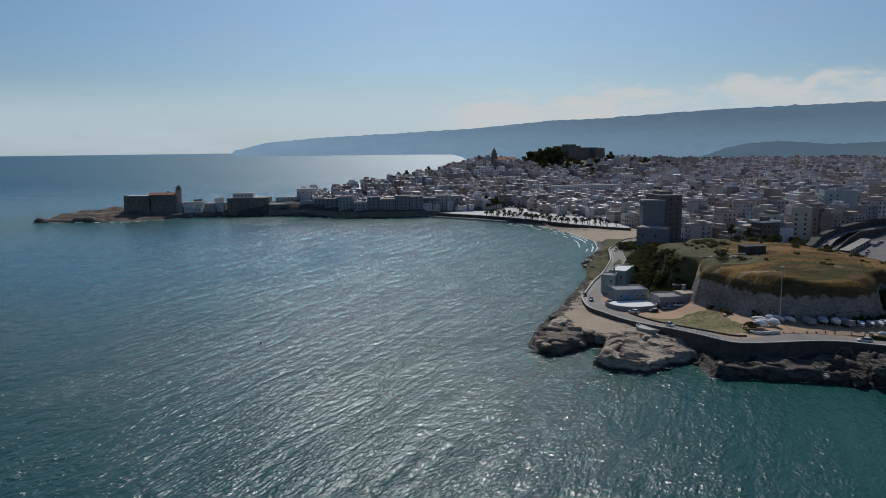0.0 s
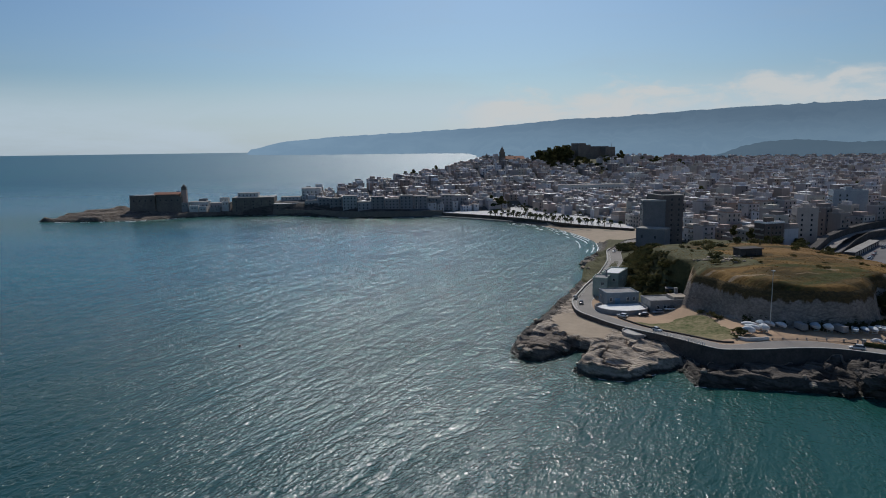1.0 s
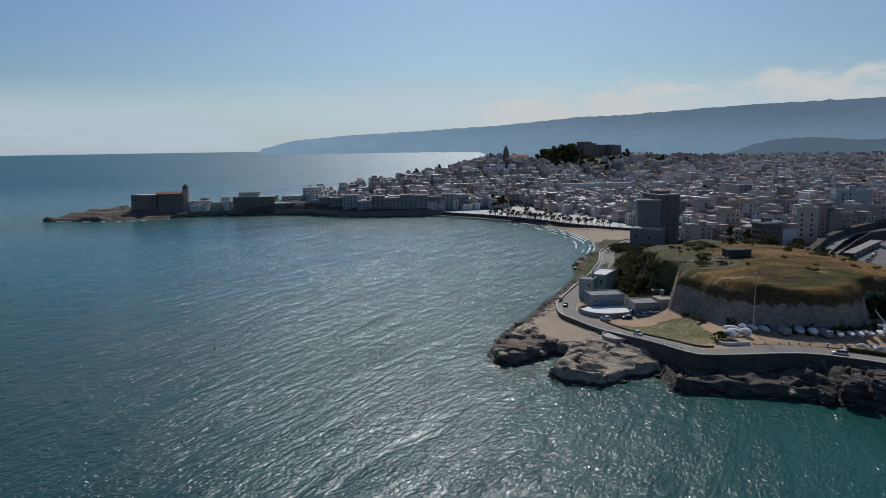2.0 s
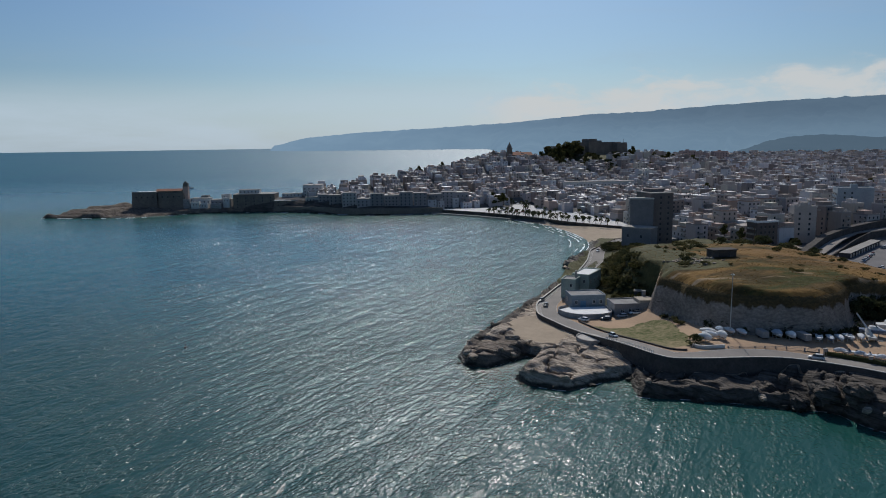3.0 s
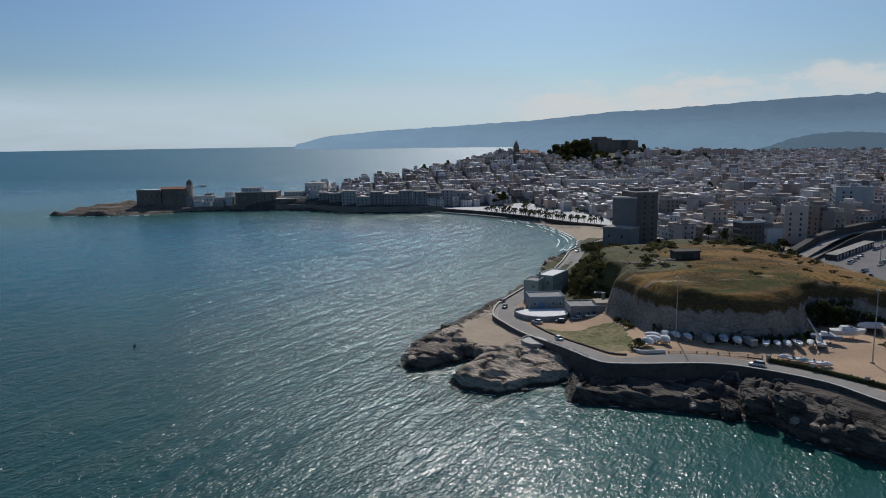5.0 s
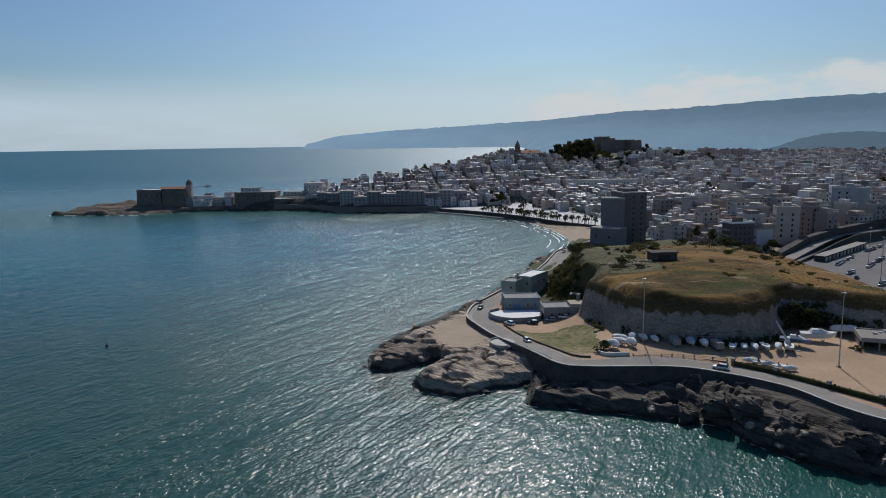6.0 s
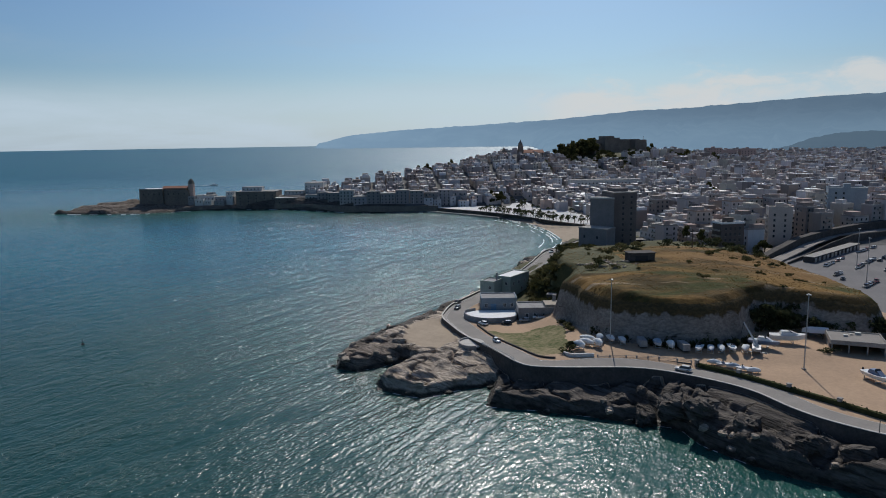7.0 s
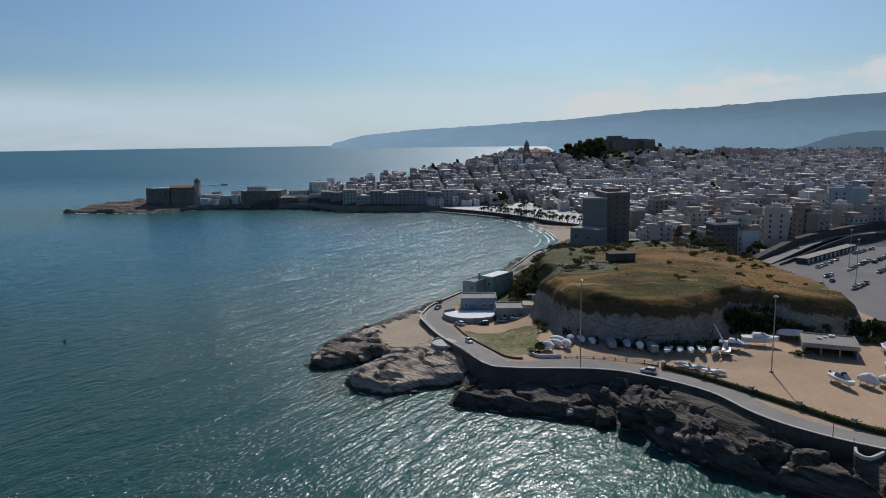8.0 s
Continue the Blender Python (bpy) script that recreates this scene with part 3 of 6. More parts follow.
def build_ground():
    xs = spaced([(-340, -120, 2.2), (-120, 60, 8), (60, 205, 0.45), (205, 262, 1.2), (262, 420, 5), (420, 900, 16), (900, 4300, 100)])
    ys = spaced([(-100, 120, 20), (120, 256, 0.45), (256, 300, 1.5), (300, 420, 4), (420, 700, 8), (700, 830, 2.2), (830, 1100, 8), (1100, 1600, 20), (1600, 4300, 100)])
    X, Y = np.meshgrid(xs, ys)
    Z = terrain(X, Y)
    d = inset(X, Y, COAST)
    nx, ny = len(xs), len(ys)
    idx = np.arange(nx * ny).reshape(ny, nx)
    quads = np.stack([idx[:-1, :-1], idx[:-1, 1:], idx[1:, 1:], idx[1:, :-1]], -1).reshape(-1, 4)
    quads = quads[(d.ravel()[quads] > -14).any(1)]
    used = np.unique(quads)
    remap = np.zeros(nx * ny, int)
    remap[used] = np.arange(len(used))
    V = np.stack([X.ravel(), Y.ravel(), Z.ravel()], -1)[used]
    quads = remap[quads]
    P = V[quads]
    c = P.mean(1)
    nrm = np.cross(P[:, 2] - P[:, 0], P[:, 3] - P[:, 1])
    slope = 1 - nrm[:, 2] / np.linalg.norm(nrm, axis=1)
    cx, cy, cz = c.T
    dc = inset(cx, cy, COAST)
    sh = inset(cx, cy, HILL)
    sp = inset(cx, cy, PLATFORM)
    mi = np.full(len(c), 5)
    mi[(cx > 1500) | (cy > 1500)] = 7
    near = (cy < 405) & (cx < 420)
    mi[near] = 1
    mi[near & (sp > 0) & (cx < 262)] = 4
    mi[near & (sp > 0) & (cx >= 262)] = 10
    mi[near & (cx > 125) & (cy > 262) & (cx < 262)] = 6
    mi[near & (inset(cx, cy, BACK) > 1)] = 6
    mi[near & (sh > -14) & (cz > 9.0) & (slope < 0.5)] = 3
    mi[near & (sh > -14) & (cz > 9.0) & (slope < 0.5) & ((cx < 172) & (cy > 246) | (cy > 335))] = 6
    line = 20.6 - 4.0 * sstep(cx, 205, 245)
    mi[near & (sh > -9) & (slope > 0.1) & (cz < line) & (cz > YARD_Z + 0.3) & (cy < 262 + 6 * fbm(cx, cz * 2, 9, 2))] = 2
    fw = np.clip(((cx - 70) * 22 + (cy - 214) * 27) / (22 ** 2 + 27 ** 2), 0, 1)
    mi[near & (mi == 1) & (np.hypot(cx - 70 - 22 * fw, cy - 214 - 27 * fw) < 7.5 + 3 * fbm(cx, cy, 6, 2)) & (fw < 0.85)] = 11
    mi[near & (mi == 1) & (cy > 226) & (dc < 5.5 + 2 * fbm(cx, cy, 7, 2))] = 9
    mi[near & (sp < -0.5) & (np.hypot((cx - 97) / 10, (cy - 243) / 19) + 0.14 * fbm(cx, cy, 11, 3, 0.45) < 1.0)] = 0
    mi[(np.hypot((cx - 201) / 34, (cy - 538) / 68) < 1.08) & (cz < 3.4)] = 0
    mi[(cy > 380) & (cy < 474) & (cx < 232) & (dc < 60) & (mi != 0)] = 6
    mi[(cy > 380) & (cy < 474) & (cx < 232) & (dc < 6) & (mi != 0)] = 9
    mi[(cx > 228) & (cx < 428) & (cy > 884) & (cy < 1080)] = 6
    mi[(dc < 14) & ~near & (mi == 5) & (cx < 60)] = 9
    mi[~near & (cx < -120) & (cy < 900)] = 11
    # seaward rocks below the road take the rock colour darkened for shade
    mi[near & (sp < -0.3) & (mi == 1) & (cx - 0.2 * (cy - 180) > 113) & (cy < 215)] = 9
    mi[near & (inset(cx, cy, LOT) > fbm(cx, cy, 6, 2) * 1.2)] = 8
    me = bpy.data.meshes.new("ground")
    me.from_pydata(V.tolist(), [], quads.tolist())
    for m in (M_SAND, M_ROCK, M_CLIFF, M_GRASS, M_GRAVEL, M_TOWNGROUND, M_SCRUB, M_FIELD, M_LAWN, M_DARKROCK, M_CARPARK, M_HEADROCK):
        me.materials.append(m)
    me.polygons.foreach_set("material_index", mi.tolist())
    me.polygons.foreach_set("use_smooth", [True] * len(mi))
    me.update()
    return tagged(new("ground", me), "coastal ground of limestone, dry grass, sand and town streets", "ground", kind="structure")


def sea_height(r):
    """The far sheet lifts a little, so that its rim stands at the sea's true horizon."""
    return 53.0 * np.clip((r - 1500) / 3400, 0, 1) ** 1.3


WAVE = 0.09


def build_sea():
    near = 100 * 1.0043 ** np.arange(0, 480)
    rad = np.concatenate([np.arange(4, 100, 8.0), near, near[-1] * 1.05 ** np.arange(1, 46)])
    rad = np.append(rad[rad < 4800], 4870)
    ang = np.radians(np.concatenate([np.arange(-50, 40, 0.14), np.arange(40, 310, 3.0)]))
    R, A = np.meshgrid(rad, ang, indexing="ij")
    X, Y = 60 + R * np.sin(A), R * np.cos(A)
    Z = sea_height(R)
    shore = -inset(X, Y, COAST)
    depth = np.clip(shore / 300, 0, 1)
    # wind waves, their crests at a slant to the shore
    ca, sa = math.cos(radians(-57)), math.sin(radians(-57))
    U, W = X * ca - Y * sa, X * sa + Y * ca
    wave = fbm(U * 0.9, W, 2.4, 2, 0.5) + 0.25 * fbm(U * 0.6, W, 7.0, 2, 0.5)
    Z = Z + (0.06 + WAVE * sstep(R, 170, 430)) * wave * sstep(shore, 1, 16) * (1 - sstep(R, 560, 760))
    n = len(ang)
    idx = np.arange(len(rad) * n).reshape(len(rad), n)
    nxt = np.roll(idx, -1, 1)
    quads = np.stack([idx[:-1], idx[1:], nxt[1:], nxt[:-1]], -1).reshape(-1, 4)[:, ::-1]
    faces = quads.tolist() + [idx[0].tolist()[::-1]]
    me = bpy.data.meshes.new("water")
    me.from_pydata(np.stack([X.ravel(), Y.ravel(), Z.ravel()], -1).tolist(), [], faces)
    me.materials.append(M_SEA)
    at = me.attributes.new("depth", "FLOAT", "POINT")
    at.data.foreach_set("value", depth.ravel().tolist())
    me.polygons.foreach_set("use_smooth", [True] * len(me.polygons))
    me.update()
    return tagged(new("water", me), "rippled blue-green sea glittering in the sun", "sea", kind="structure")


def ridge_mesh(name, rows, reach, mat, label, seed, reach_in):
    """A wooded ridge from rows of (bearing, angle of its crest above the eye's level), as slopes with folds."""
    b = np.linspace(rows[0][0], rows[-1][0], 220)
    e = np.interp(b, [r[0] for r in rows], [r[1] for r in rows])
    e = e + fbm(b * 3 + seed, b * 0 + seed, 1.0, 4) * 0.035
    D = np.interp(b, [r[0] for r in rows], np.linspace(reach[0], reach[1], len(rows)))
    crest = 70.5 + D * np.tan(np.radians(e))
    mb = MB()
    lines = []
    for k, (near, share) in enumerate(((0.87, -0.1), (0.90, 0.12), (0.925, 0.42), (0.95, 0.68), (0.975, 0.90), (1.0, 1.0), (1.03, 0.55))):
        # inland the foothills run out towards the town
        Dk = D * (near + (reach_in[k] - near) * sstep(b, 8.0, 11.0))
        foot = sea_height(Dk) - 4
        z = foot + (crest - foot) * share + (fbm(b * 2 + seed, b * 0 + 3 * k, 1.0, 4) * 0.07 * (crest - foot) if 0 < k < 5 else 0)
        lines.append([(5 + d * math.sin(radians(a)), -8 + d * math.cos(radians(a)), h) for d, a, h in zip(Dk, b, z)])
    mb.rings(lines, loop=False, caps=False)
    return tagged(part(name, mb, mat, smooth=True), label, "hills", kind="structure")


RIDGE = [(-9.5, -0.26), (-9.3, 0.0), (-8.4, 0.18), (-7.6, 0.38), (-6.3, 0.66), (-2.4, 0.98), (2.2, 1.22), (6.8, 1.45), (10.0, 1.59), (16.0, 2.14), (20.4, 2.28), (24.6, 2.53), (28.7, 2.76), (32.5, 2.83), (38.5, 2.95), (48, 3.0), (60, 2.9)]
MIDHILL = [(27.4, -0.95), (28.8, -0.55), (29.9, -0.12), (31.2, 0.14), (32.6, 0.27), (34.2, 0.28), (36.8, 0.05), (38.5, 0.1), (40.2, 0.2), (46, 0.4), (58, 0.5)]

ground = build_ground()
water = build_sea()
ridge_mesh("backdrop", RIDGE, (4780, 4300), M_FAR, "distant wooded ridge, blue with painted haze, falling to a headland", 3.0, (0.42, 0.60, 0.78, 0.90, 0.965, 1.0, 1.03))
ridge_mesh("backdrop", MIDHILL, (2150, 2400), M_MID, "darker wooded hill with painted haze behind the town", 8.0, (0.80, 0.86, 0.90, 0.94, 0.975, 1.0, 1.03))


# ---- houses ----
M_FARROOF = palette("far_roofs", [(0.62, 0.58, 0.54), (0.40, 0.36, 0.33), (0.72, 0.70, 0.66), (0.30, 0.26, 0.24), (0.55, 0.40, 0.32), (0.80, 0.78, 0.75), (0.48, 0.44, 0.40)], island=True, rough=0.55)
WINDOW = MB().box(-0.55, 0.55, -0.06, 0.05, 0, 1.5, 0)
WINDOW.box(-0.65, 0.65, -0.12, -0.02, -0.12, 0.0, 1)
WINDOW_MESH = WINDOW.mesh("window", [M_GLASS, M_CONCRETE])


def house_parts(w, d, storeys, rnd):
    """Meshes of a flat-roofed plastered house: wall, roof with parapet, stair hut; and the places of its windows."""
    h = storeys * 3.1 + 0.4
    wall = MB().box(-w / 2, w / 2, -d / 2, d / 2, -4, h)
    roof = MB()
    t = 0.25
    for x0, x1, y0, y1 in ((-w / 2 - 0.1, w / 2 + 0.1, -d / 2 - 0.1, -d / 2 + t), (-w / 2 - 0.1, w / 2 + 0.1, d / 2 - t, d / 2 + 0.1), (-w / 2 - 0.1, -w / 2 + t, -d / 2 + t, d / 2 - t), (w / 2 - t, w / 2 + 0.1, -d / 2 + t, d / 2 - t)):
        roof.box(x0, x1, y0, y1, h - 0.15, h + 0.75)
    roof.box(-w / 2 + t, w / 2 - t, -d / 2 + t, d / 2 - t, h, h + 0.06)
    hut = MB()
    hx, hy = rnd.uniform(-w * 0.25, w * 0.2), rnd.uniform(-d * 0.1, d * 0.25)
    a, b = rnd.choice(((1.5, 1.8), (2.6, 2.0), (w * 0.32, d * 0.28)))
    hut.box(hx - a, hx + a, hy - b, hy + b, h + 0.06, h + 2.6)
    hut.box(hx - a - 0.15, hx + a + 0.15, hy - b - 0.15, hy + b + 0.15, h + 2.6, h + 2.8)
    spots = []
    for s in range(storeys):
        z = 0.9 + s * 3.1
        for side, width, dist in ((0, w, d / 2), (90, d, w / 2), (270, d, w / 2)):
            n = max(1, int(width // 3.4))
            for k in range(n):
                if rnd.random() < 0.86:
                    spots.append((side, (k + 0.5) * width / n - width / 2, dist, z))
    decks = []
    for s in range(1, storeys):
        for side, width, dist in ((0, w, d / 2), (270, d, w / 2)):
            if rnd.random() < 0.45:
                decks.append((side, rnd.uniform(-width * 0.22, width * 0.22), dist, s * 3.1 + 0.55))
    tanks = [(rnd.uniform(-w * 0.38, w * 0.38), rnd.uniform(-d * 0.4, d * 0.38), h + 0.06) for _ in range(rnd.randint(1, 3))]
    return h, wall, roof, hut, spots, decks, tanks


BALCONY = MB().box(-1.7, 1.7, -1.15, 0.0, 0.0, 0.16).box(-1.7, 1.7, -1.15, -1.05, 0.16, 1.05).box(-1.7, -1.6, -1.05, 0, 0.16, 1.05).box(1.6, 1.7, -1.05, 0, 0.16, 1.05).mesh("balcony", M_CONCRETE)
TANK = MB().tube((-0.7, 0, 0.55), (0.7, 0, 0.55), 0.45, 0.45, 10).box(-0.5, -0.35, -0.3, 0.3, 0, 0.3).box(0.35, 0.5, -0.3, 0.3, 0, 0.3).mesh("water_tank", M_WHITE)


def window_pose(side, u, dist, z):
    return pose(0, 0, 0, 0, 0, side) @ pose(u, -dist, z)


HOUSE_LABELS = {1: "single-storey plastered house with a flat parapet roof", 2: "two-storey plastered town house with a flat roof", 3: "three-storey plastered town house with roof hut", 4: "four-storey plastered apartment house, flat roof", 5: "five-storey plastered apartment block with roof hut", 6: "six-storey plastered apartment block with balconies"}


def house_kind(w, d, storeys, seed):
    rnd = random.Random(seed)
    h, wall, roof, hut, spots, decks, tanks = house_parts(w, d, storeys, rnd)
    return dict(w=w, d=d, storeys=storeys, wall=wall.mesh("wall", M_PLASTER), roof=roof.mesh("roof", M_ROOF), hut=hut.mesh("stair_hut", M_PLASTER), spots=spots, decks=decks, tanks=tanks)


def place_house(kind, x, y, z, turn):
    ob = thing("house", pose(x, y, z, 0, 0, turn), HOUSE_LABELS[kind["storeys"]], "house", "town houses")
    part("wall", kind["wall"], None, ob)
    part("roof", kind["roof"], None, ob)
    part("stair_hut", kind["hut"], None, ob)
    for s in kind["spots"]:
        part("window", WINDOW_MESH, None, ob, at=window_pose(*s))
    for s in kind["decks"]:
        part("balcony", BALCONY, None, ob, at=window_pose(*s))
    for s in kind["tanks"]:
        part("water_tank", TANK, None, ob, at=pose(*s))
    return ob


TOWN = [(262, 372), (300, 395), (345, 425), (420, 440), (700, 460), (1100, 700), (1500, 1000), (1250, 1500), (800, 1650), (500, 1500), (330, 1250), (160, 1050), (95, 960), (60, 900), (0, 845), (-60, 818), (-60, 770), (-25, 738), (15, 716), (90, 712),
        (150, 716), (185, 690), (212, 650), (230, 600), (238, 545), (236, 500), (230, 440), (236, 402)]
CASTLE_GROUND = [(240, 985), (256, 968), (330, 962), (410, 970), (425, 985), (420, 1065), (330, 1075), (250, 1020)]
rnd = random.Random(11)
spots = []
turn0 = radians(14)
cell = 10.8
for a in range(-80, 170):
    for b in range(0, 190):
        u = a * cell + (b // 4) * 1.5 + (a // 3) * 5.5
        v = b * cell * 0.95 + (b // 3) * 5.0
        x = 0 + u * math.cos(turn0) - v * math.sin(turn0) * 0.55
        y = 330 + u * math.sin(turn0) + v * math.cos(turn0)
        if not (-70 < x < 1450 and 360 < y < 1650):
            continue
        spots.append((x + rnd.uniform(-1.5, 1.5), y + rnd.uniform(-1.5, 1.5)))
S = np.array(spots)
ok = (inset(S[:, 0], S[:, 1], TOWN) > 3) & (inset(S[:, 0], S[:, 1], CASTLE_GROUND) < -4)
for ex0, ex1, ey0, ey1 in ((358, 398, 458, 496), (290, 320, 402, 428), (246, 276, 374, 398), (340, 376, 832, 860), (520, 640, 1126, 1160), (165, 224, 365, 440), (236, 330, 770, 812), (188, 216, 925, 960), (164, 196, 640, 748), (150, 232, 470, 640), (40, 112, 905, 1010)):
    ok &= ~((S[:, 0] > ex0) & (S[:, 0] < ex1) & (S[:, 1] > ey0) & (S[:, 1] < ey1))
S = S[ok]
SZ = terrain(S[:, 0], S[:, 1])
reach = np.hypot(S[:, 0] - 117, S[:, 1] - 5)
order = np.argsort(reach)
KINDS = [house_kind(rnd.uniform(8, 11.5), rnd.uniform(8, 11), s, 100 + i) for i, s in enumerate((2, 3, 4, 2, 4, 3, 5, 6, 4, 3, 2, 5, 3, 2))]
far = MB()
far_win, far_roof = MB(), MB()
for i, k in enumerate(order):
    x, y, z = S[k, 0], S[k, 1], SZ[k]
    if rnd.random() < 0.05:
        continue
    turn = math.degrees(turn0) + rnd.choice((0, 0, 0, 90, 180)) + rnd.uniform(-5, 5)
    if i < 165:
        k_ = rnd.choice(KINDS)
        if x < 262 and k_["storeys"] > 4:
            k_ = KINDS[1]
        place_house(k_, x, y, z, turn)
        continue
    w, d, st = rnd.uniform(5.5, 11.5), rnd.uniform(7, 12), rnd.choice((1, 2, 2, 2, 3, 3, 4, 5) if x > 340 or (x > 140 and y < 600) else (1, 2, 2, 2, 3) if y < 850 else (1, 1, 2, 2))
    h = st * 3.1 + 0.4
    t = radians(turn)
    far.box(-w / 2, w / 2, -d / 2, d / 2, z - 4, z + h, 0, t, (x, y))
    far_roof.box(-w / 2 - 0.15, w / 2 + 0.15, -d / 2 - 0.15, d / 2 + 0.15, z + h, z + h + 0.3, 0, t, (x, y))
    if rnd.random() < 0.6:
        a, b = rnd.uniform(-w * 0.3, w * 0.2), rnd.uniform(-d * 0.3, d * 0.2)
        far.box(a - 1.6, a + 1.6, b - 1.8, b + 1.8, z + h + 0.3, z + h + 2.6, 0, t, (x, y))
    for _ in range(rnd.randint(1, 4)):
        a, b, g = rnd.uniform(-w * 0.42, w * 0.38), rnd.uniform(-d * 0.42, d * 0.38), rnd.uniform(0.5, 1.3)
        far.box(a, a + g, b, b + g, z + h + 0.3, z + h + 0.3 + rnd.uniform(0.6, 1.6), 0, t, (x, y))
    if rnd.random() < 0.35:     # a set-back upper floor
        far.box(-w / 2 + rnd.uniform(0.2, 4), w / 2 - rnd.uniform(0.2, 4), -d / 2 + rnd.uniform(1, 4), d / 2 - 0.2, z + h + 0.3, z + h + 3.3, 0, t, (x, y))
    if reach[k] < 950:
        for s in range(st):
            for q in range(int(w // 3.4)):
                if rnd.random() < 0.8:
                    u = (q + 0.5) * w / int(w // 3.4) - w / 2
                    far_win.box(u - 0.5, u + 0.5, -d / 2 - 0.05, -d / 2 + 0.05, z + 0.9 + 3.1 * s, z + 2.4 + 3.1 * s, 0, t, (x, y))
town = tagged(part("town_houses", far, M_TOWNWALL), "crowd of pale flat-roofed houses rising inland", "houses", kind="stuff")
part("window_rows", far_win, M_GLASS, town)
part("roof_slabs", far_roof, M_FARROOF, town)


# ---- roads, walls and paving ----
M_POST = plain("dark_painted_steel", (0.06, 0.06, 0.065), 0.5)
M_PALESTONE = surface("pale_coping_stone", (0.60, 0.56, 0.50), (0.44, 0.41, 0.37), 0.4, bump=0.2)
def resample(pts, step):
    P = [Vector((x, y, 0)) for x, y in pts]
    out = []
    for i in range(len(P) - 1):
        p0, p1, p2, p3 = P[max(i - 1, 0)], P[i], P[i + 1], P[min(i + 2, len(P) - 1)]
        n = max(1, round((p2 - p1).length / step))
        for k in range(n):
            t = k / n
            q = 0.5 * ((2 * p1) + (p2 - p0) * t + (2 * p0 - 5 * p1 + 4 * p2 - p3) * t * t + (3 * p1 - p0 - 3 * p2 + p3) * t ** 3)
            out.append((q.x, q.y))
    return out + [pts[-1]]


def offset(pts, by):
    """The line moved to its left by so many metres."""
    out = []
    for i in range(len(pts)):
        a, b = pts[max(i - 1, 0)], pts[min(i + 1, len(pts) - 1)]
        d = Vector((b[0] - a[0], b[1] - a[1])).normalized()
        out.append((pts[i][0] - d.y * by, pts[i][1] + d.x * by))
    return out


def road_z(x, y):
    return float(platform_height(np.array([x]), np.array([y]))[0])


def strip(a, b, za, zb, mb, m=0):
    """A band between two lines of equally many points."""
    mb.rings([[(p[0], p[1], za(*p)) for p in a], [(p[0], p[1], zb(*p)) for p in b]], m, caps=False, loop=False)


def wall_along(pts, thick, low, high, mb, m=0):
    """An upright wall along a line; low and high give its foot and top at a point."""
    a, b = offset(pts, thick / 2), offset(pts, -thick / 2)
    rings = []
    for p, q in zip(a, b):
        z0, z1 = low(*p), high(*p)
        rings.append([(p[0], p[1], z0), (q[0], q[1], z0), (q[0], q[1], z1), (p[0], p[1], z1)])
    mb.rings(rings, m)


ROAD_OUT = [(238, 118), (215, 129), (198, 139.5), (188, 148.5), (182.6, 157), (177.6, 169.5), (166.5, 180.5), (154, 187), (131, 188.6), (122.5, 193), (114.5, 214), (108.4, 231), (103.4, 246.5), (100.6, 257), (101.6, 267), (104.6, 278),
            (110.4, 289.5), (124, 315), (143, 345.5), (150, 363), (157, 383), (166, 397.5), (176, 413), (187, 428), (206, 438), (229, 442)]
ROAD_WIDTH = 6.6
out_line = resample(ROAD_OUT, 2.5)
lip = lambda dz: (lambda x, y: road_z(x, y) + dz)
mb = MB()
strip(offset(out_line, -1.5), offset(out_line, -1.5 - ROAD_WIDTH), lip(0.10), lip(0.10), mb)
tagged(part("road", mb, M_ASPHALT), "grey worn asphalt coast road", "road", kind="structure")
mb = MB()
strip(offset(out_line, -0.2), offset(out_line, -1.5), lip(0.24), lip(0.24), mb)
strip(offset(out_line, -1.5), offset(out_line, -1.501), lip(0.24), lip(0.02), mb)
tagged(part("pavement", mb, M_CONCRETE), "narrow pale footway along the sea wall", "pavement", kind="structure")
mb = MB()
strip(offset(out_line, -1.62), offset(out_line, -1.74), lip(0.112), lip(0.112), mb)
strip(offset(out_line, -7.9), offset(out_line, -8.0), lip(0.112), lip(0.112), mb)
tagged(part("road_marking", mb, M_WHITE), "white edge lines on the road", "road marking", kind="structure")

sea_wall = thing("sea_wall", pose(0, 0, 0), "pale stone sea wall with coping along the road", "wall", kind="structure")
cut = next(k for k, p in enumerate(out_line) if p[1] > 392)
mb = MB()
wall_along(out_line[:cut], 0.5, lambda x, y: road_z(x, y) - 5.5, lip(0.85), mb)
part("wall", mb, M_STONEWALL, sea_wall)
mb = MB()
wall_along(out_line[:cut], 0.62, lip(0.85), lip(1.0), mb)
part("coping", mb, M_PALESTONE, sea_wall, "pale concrete coping")
mb = MB()
wall_along(out_line[cut - 1:], 0.6, lambda x, y: road_z(x, y) - 5.5, lip(0.6), mb)
tagged(part("shore_wall", mb, M_DARKROCK), "low dark stone wall where the road nears the beach", "wall", kind="structure")

